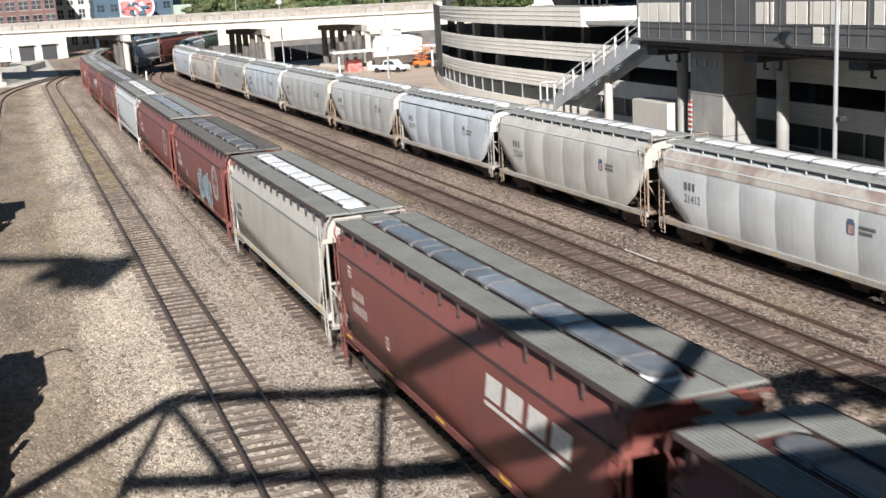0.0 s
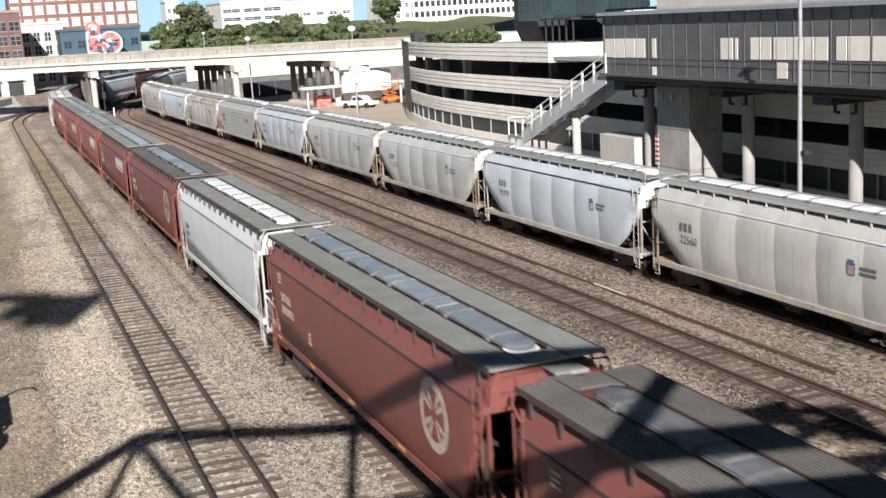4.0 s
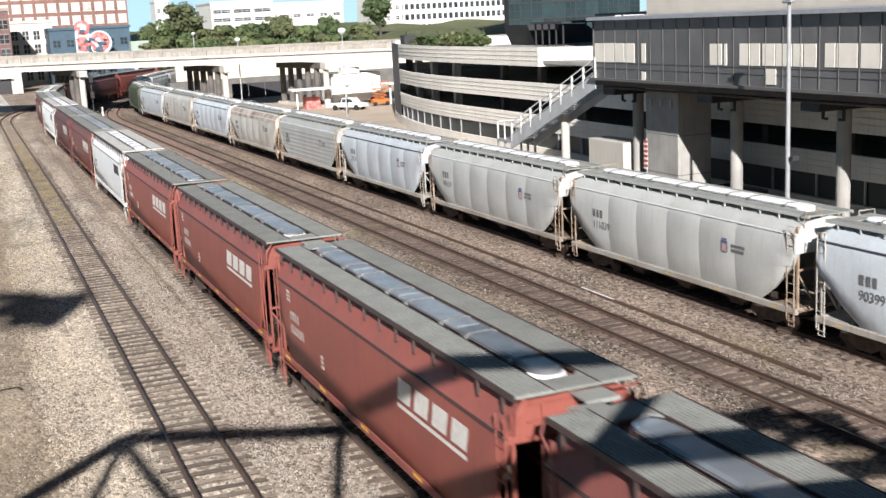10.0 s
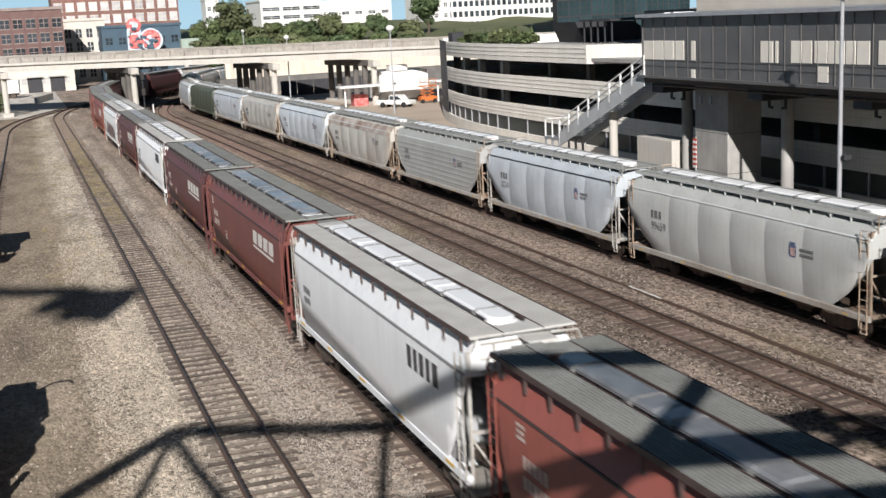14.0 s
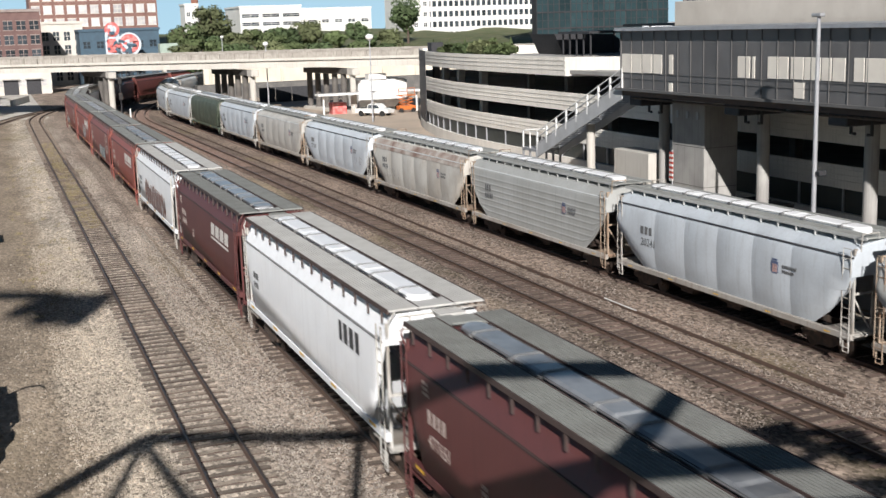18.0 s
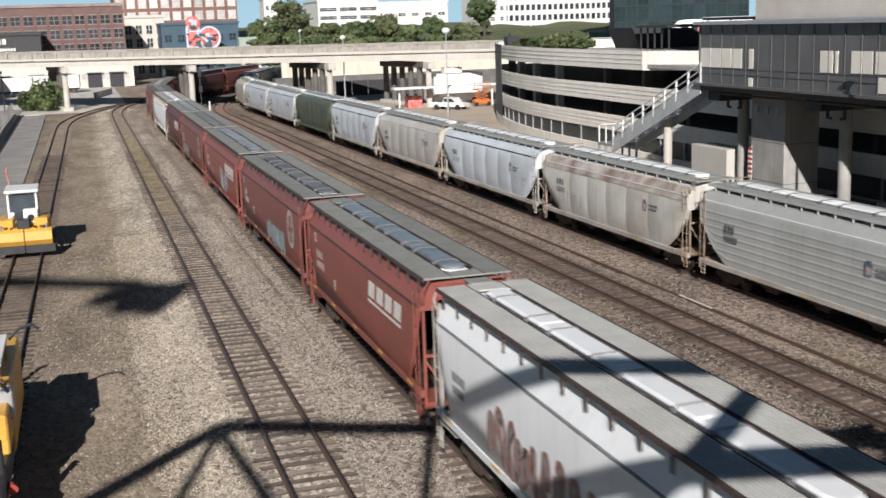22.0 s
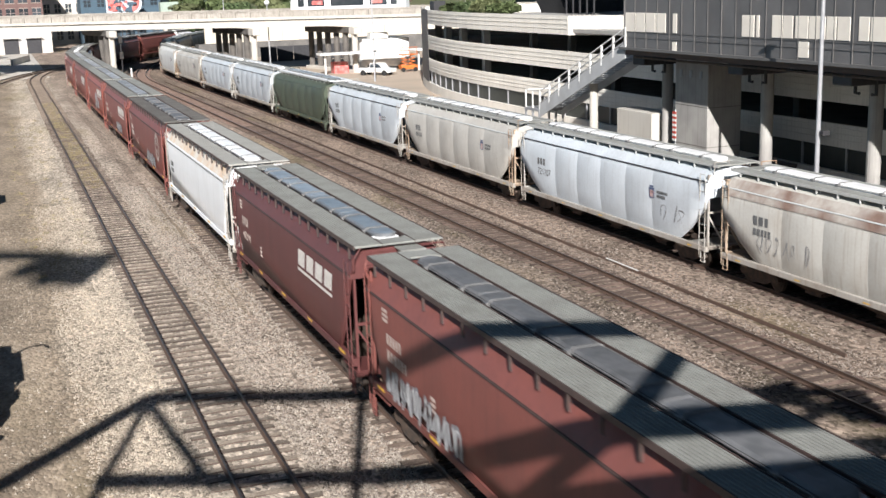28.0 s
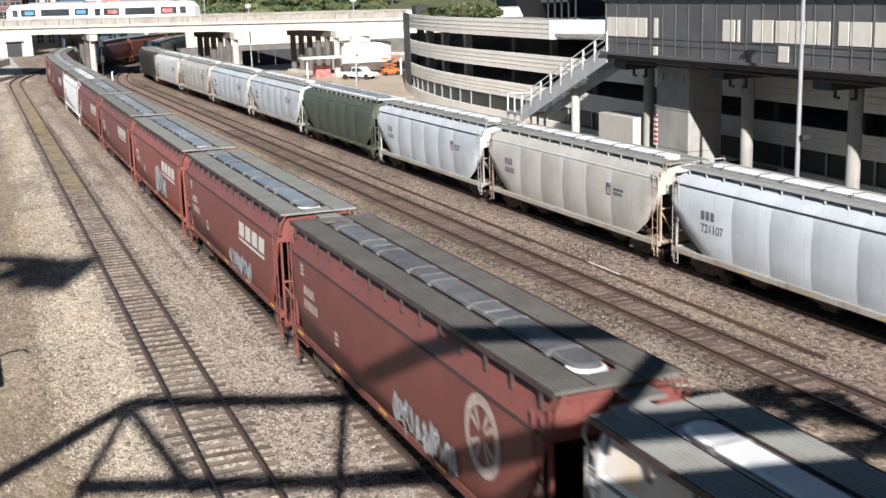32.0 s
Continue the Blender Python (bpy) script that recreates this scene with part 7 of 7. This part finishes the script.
    for k in range(5):
        y = -hl + 1.2 + k * (L - 2.4) / 4
        w = 0.3 if kind == "flat" else 0.16
        plate(bm, y - w, y - 0.02, 0, w * 0.3)
        plate(bm, y + 0.02, y + w, 0, w * 0.3)
    tagged(put_mark("reflector_strip", bm, YELLOW_MARK, car, 0, 1.0 if kind != "flat" else 1.47, -1.565), kind="stuff")
    if dusty:
        for s in (-1, 1):
            bm = B()
            loft(bm, [[Vector((s * 1.441, y, 4.205)), Vector((s * (1.31 + 0.006 * math.sin(3 * y)), y, 4.47)), Vector((s * 1.19, y, 4.7))] for y in [-hl + 0.4 + (L - 0.8) * q / 20 for q in range(21)]], caps=False)
            part("grain_dust", bm, GRAIN_DUST, car, "tan grain dust along the roof slope")
    if roof_edge:
        for s in (-1, 1):
            bm = B()
            loft(bm, [[Vector((s * x, y, z)) for x, z in ((1.555, 3.62), (1.54, 3.7), (1.44, 3.99), (1.2, 4.3))] for y in (-hl + 0.3, hl - 0.3)], caps=False)
            part("rusty_edge", bm, roof_edge, car, "rust-stained roof edge")
    return car


# seams between the cars in metres along the track, and what each car is, from the one nearest the bridge
NEAR_SEAMS = [-24.8, -4.6, 15.8, 36.3, 55.3, 75.3, 96.1, 115.5, 136.1, 155.9, 175.7, 195.1, 214.6, 234.1, 254.5, 273.7, 293.5, 312.2, 331.4, 350.2, 372.0, 392.9, 413.6, 432.9, 453.6, 474.0, 494.1, 514.5]
while len(NEAR_SEAMS) < 43:
    NEAR_SEAMS.append(NEAR_SEAMS[-1] + (20.0 if len(NEAR_SEAMS) % 5 else 18.8))
R_, B_, D_, W_, C_ = "red", "bright", "dark", "white", "cream"
NEAR_KINDS = [D_, D_, R_, C_, R_, R_, W_, R_, R_, B_, B_, B_, W_, R_, D_, W_, D_, W_, B_, R_, B_, R_, D_, W_, R_, R_, B_, R_, R_, W_, D_, R_, R_, W_, R_, R_, D_, R_, W_, R_, D_, R_]
FAR_SEAMS = [-8.5, 10.2, 28.6, 46.8, 64.6, 82.2, 99.8, 117.6, 134.7, 151.9, 170.2, 189.0, 207.4]
while len(FAR_SEAMS) < 24:
    FAR_SEAMS.append(FAR_SEAMS[-1] + 18.6)
FAR_KINDS = ["light", "pale", "light", "beige", "pale", "grey", "grey", "pale", "ribbed", "rust", "pale", "beige", "pale", "green", "pale", "pale", "beige", "light", "black", "black", "black", "black", "black"]
NEAR_CARS, FAR_CARS = [], []


def build_trains():
    for i, (a, b) in enumerate(zip(NEAR_SEAMS, NEAR_SEAMS[1:])):
        k = NEAR_KINDS[i]
        L = round(b - a - 1.5, 1)
        if k in (R_, B_, D_):
            body = {R_: RED, B_: RED_BRIGHT, D_: RED_DARK}[k]
            car = hopper_car("flat", L, body, BOARD_DARK if i in (4, 7, 24) else BOARD, HATCH_BRIGHT if i == 8 else HATCH_DARK if i in (4, 19, 21, 24) else HATCH, ledge=LEDGE_DARK, label={R_: "oxide-red covered hopper car with grey running boards", B_: "brighter red covered hopper car with grey running boards", D_: "dark maroon covered hopper car with grey roof boards"}[k])
            hl = L / 2
            if i in (4, 5, 7, 19, 21, 24):
                ring_logo(car, -hl + 2.9, 3.15, 0.92, MARK_FADED)
            else:
                block_logo(car, -hl + 6.3, 3.2, 0.58, MARK_WHITE)
            numbers = {14: "477651", 22: "482194"}
            if i in numbers:
                bars(car, hl - 1.9, 3.3, MARK_FADED, ((0.36, 1.2),))
                number(car, numbers[i], hl - 1.9, 2.35, 0.5, MARK_FADED, -1.56)
            else:
                bars(car, hl - 1.9, 3.3, MARK_FADED, ((0.3, 1.1), (0.3, 1.5)))
            bars(car, hl - 1.6, 3.95, MARK_FADED, ((0.09, 0.4), (0.09, 0.4), (0.09, 0.4)))
            bars(car, hl - 5.2, 2.6, MARK_FADED, ((0.1, 0.3), (0.1, 0.3), (0.1, 0.3)))
            if i in (4, 19, 21, 24, 25):
                mats = (SPRAY_TEAL, SPRAY_GREY, SPRAY_WHITE) if i == 19 else (SPRAY_WHITE, SPRAY_BLUE, SPRAY_TEAL) if i == 4 else (SPRAY_GREY, SPRAY_WHITE)
                graffiti(car, -hl + 10.2 if i == 19 else hl - 1.8 if i == 21 else -hl + 8.6, 1.5, 5.4 if i in (19, 21) else 4.2, 1.7 if i == 4 else 1.1 if i == 19 else 0.85, mats, i)
            if i in (20, 26):
                graffiti(car, -hl + 9.0, 1.6, 3.6, 1.5, (SPRAY_WHITE, SPRAY_GREY), i)
        else:
            body = CREAM_CAR if k != W_ else PALE_GREY_CAR if i == 6 else WHITE_CAR
            car = hopper_car("flat", L, body, BOARD_WHITE if i in (12, 15, 17) else BOARD_MID if i == 23 else BOARD, HATCH_WHITE, ("white covered hopper car with tan grain dust along its roof" if i == 23 else "pale grey covered hopper car with a grey roof ledge" if i == 6 else "white covered hopper car with a grey roof ledge") if k == W_ else "cream covered hopper car with streaked sides", ledge=LEDGE_GREY, end=GRIMY_WHITE, dusty=i == 23)
            hl = L / 2
            bars(car, hl - 1.7, 3.1, MARK_GREY, ((0.26, 0.9), (0.22, 0.9)), -1.56)
            if i in (12, 15):
                bars(car, -hl + 4.2, 3.85, MARK_DARK, ((0.62, 2.0),), -1.56)
            if i == 17:
                graffiti(car, -hl + 13, 1.55, 9.5, 1.4, (SPRAY_BROWN, SPRAY_GREY), i, -1.56)
        NEAR_CARS.append((car, (a + b) / 2, L))
    texts = {3: "22560", 2: "21412", 4: "90399", 5: "111039", 6: "99659", 7: "20241", 10: "721107"}
    for i, (a, b) in enumerate(zip(FAR_SEAMS, FAR_SEAMS[1:])):
        k = FAR_KINDS[i]
        L = round(b - a - 1.05, 1)
        hl = L / 2
        body = {"light": LIGHT_CAR, "pale": PALE_CAR, "beige": BEIGE_CAR, "grey": GREY_CAR, "ribbed": GREY_CAR, "rust": STAINED_CAR, "green": GREEN_CAR, "black": BLACK_CAR}[k]
        word = {"light": "light grey", "pale": "pale blue-grey", "beige": "beige-grey", "grey": "grey", "ribbed": "grey ribbed", "rust": "rust-stained light grey", "green": "dull green", "black": "black"}[k]
        car = hopper_car("ribbed" if k == "ribbed" else "round", L, body, BOARD if k != "green" else HATCH_WHITE, HATCH_WHITE if k not in ("green", "black") else HATCH, word + " covered hopper car with a walkway along its roof", end=GRIMY_WHITE if k == "pale" else DUSTY if k not in ("green", "black") else body, sill=SILL if k not in ("green", "black") else body, ledge=LEDGE_BLACK if k == "pale" else LIGHT_CAR if k not in ("green", "black") else body, roof_edge=RUST_ROOF if k == "rust" or i == 2 else None)
        if k not in ("black", "green"):
            bars(car, hl - 2.2, 3.1, MARK_GREY, ((0.36, 0.75),), -1.6)
            if i in texts:
                number(car, texts[i], hl - 2.2, 2.22, 0.5, MARK_GREY)
            else:
                bars(car, hl - 2.2, 2.6, MARK_GREY, ((0.26, 1.1),), -1.6)
            bm = B(); plate(bm, 0, 0.42, 0.0, 0.1); plate(bm, 0.05, 0.37, 0.13, 0.2); plate(bm, 0, 0.05, -0.34, 0.0); plate(bm, 0.37, 0.42, -0.34, 0.0); plate(bm, 0.05, 0.37, -0.38, -0.34)
            put_mark("emblem", bm, MARK_BLUE, car, -hl + 4.4, 3.02, -1.6)
            bm = B(); plate(bm, 0.08, 0.16, 0.07, 0.38); plate(bm, 0.2, 0.26, 0.07, 0.38); plate(bm, 0.3, 0.35, 0.07, 0.38)
            put_mark("emblem", bm, MARK_PINK, car, -hl + 4.4, 2.62, -1.6)
            bars(car, -hl + 3.75, 3.05, MARK_GREY, ((0.13, 0.8), (0.13, 0.7)), -1.6)
            if i in (9, 10):
                graffiti(car, -hl + 3.4 if i == 10 else hl - 2.4, 1.75 if i == 10 else 1.6, 1.9 if i == 10 else 3.2, 0.85, (SPRAY_GREY,), 40 + i, -1.6)
        FAR_CARS.append((car, (a + b) / 2, L))


build_trains()


# ---- sleepers last ----
for tr, ob, mt, n0, n1, a1 in TRACKS:
    ties(tr, ob, -45, a1, mt, n0, n1, round(a1) + n1)


# ---- how the trains run ----
NEAR_RUN = [(0, 0.0), (2, 27.3), (3.5, 47.9), (6, 82.2), (9, 123.7), (13, 177.4), (19, 259.7), (23, 313.8), (25, 341.5), (28, 382.6), (32, 436.4)]


def run_at(table, t):
    """Smooth distance between the rows of a table."""
    for k in range(len(table) - 1):
        if t <= table[k + 1][0]:
            break
    (t0, d0), (t1, d1) = table[k], table[k + 1]

    def slope(i):
        a, b = table[max(i - 1, 0)], table[min(i + 1, len(table) - 1)]
        return (b[1] - a[1]) / (b[0] - a[0])

    h, u = t1 - t0, (t - t0) / (t1 - t0)
    return (2 * u ** 3 - 3 * u ** 2 + 1) * d0 + (u ** 3 - 2 * u ** 2 + u) * h * slope(k) + (3 * u ** 2 - 2 * u ** 3) * d1 + (u ** 3 - u ** 2) * h * slope(k + 1)


def car_pose(track, a, L):
    h = L / 2 - 1.95
    x0, y0, _ = track.at(a - h)
    x1, y1, _ = track.at(a + h)
    z0, z1 = track.rise(a - h), track.rise(a + h)
    return pose((x0 + x1) / 2, (y0 + y1) / 2, (z0 + z1) / 2, math.degrees(math.atan2(z1 - z0, 2 * h)), 0, math.degrees(math.atan2(-(x1 - x0), y1 - y0)))


def deck_pose(dist, off, z):
    """A place on the overpass, by metres from its left end, and the heading along it."""
    for a, b in zip(OVER, OVER[1:]):
        l = (b - a).length
        if dist <= l or b is OVER[-1]:
            break
        dist -= l
    d = (b - a).normalized()
    q = a + d * dist + Vector((-d.y, d.x)) * off
    return pose(q.x, q.y, z, 0, 0, math.degrees(math.atan2(d.y, d.x)))


def motions():
    walk(TRAM_A, [(t, deck_pose(min(285.0, 231.6 - 7.85 * (t - 28)), 5.2, 8.35)) for t in range(33)])
    walk(TRAM_B, [(t, deck_pose(max(12.0, 182.8 + 13.0 * (t - 32)), 9.3, 8.4)) for t in range(33)])
    for car, a, L in NEAR_CARS:
        walk(car, [(t, car_pose(T3, a - run_at(NEAR_RUN, t), L)) for t in range(33)])
    for car, a, L in FAR_CARS:
        walk(car, [(t, car_pose(T5, a - 5.04 * t + 0.0147 * t * t, L)) for t in range(33)])


motions()
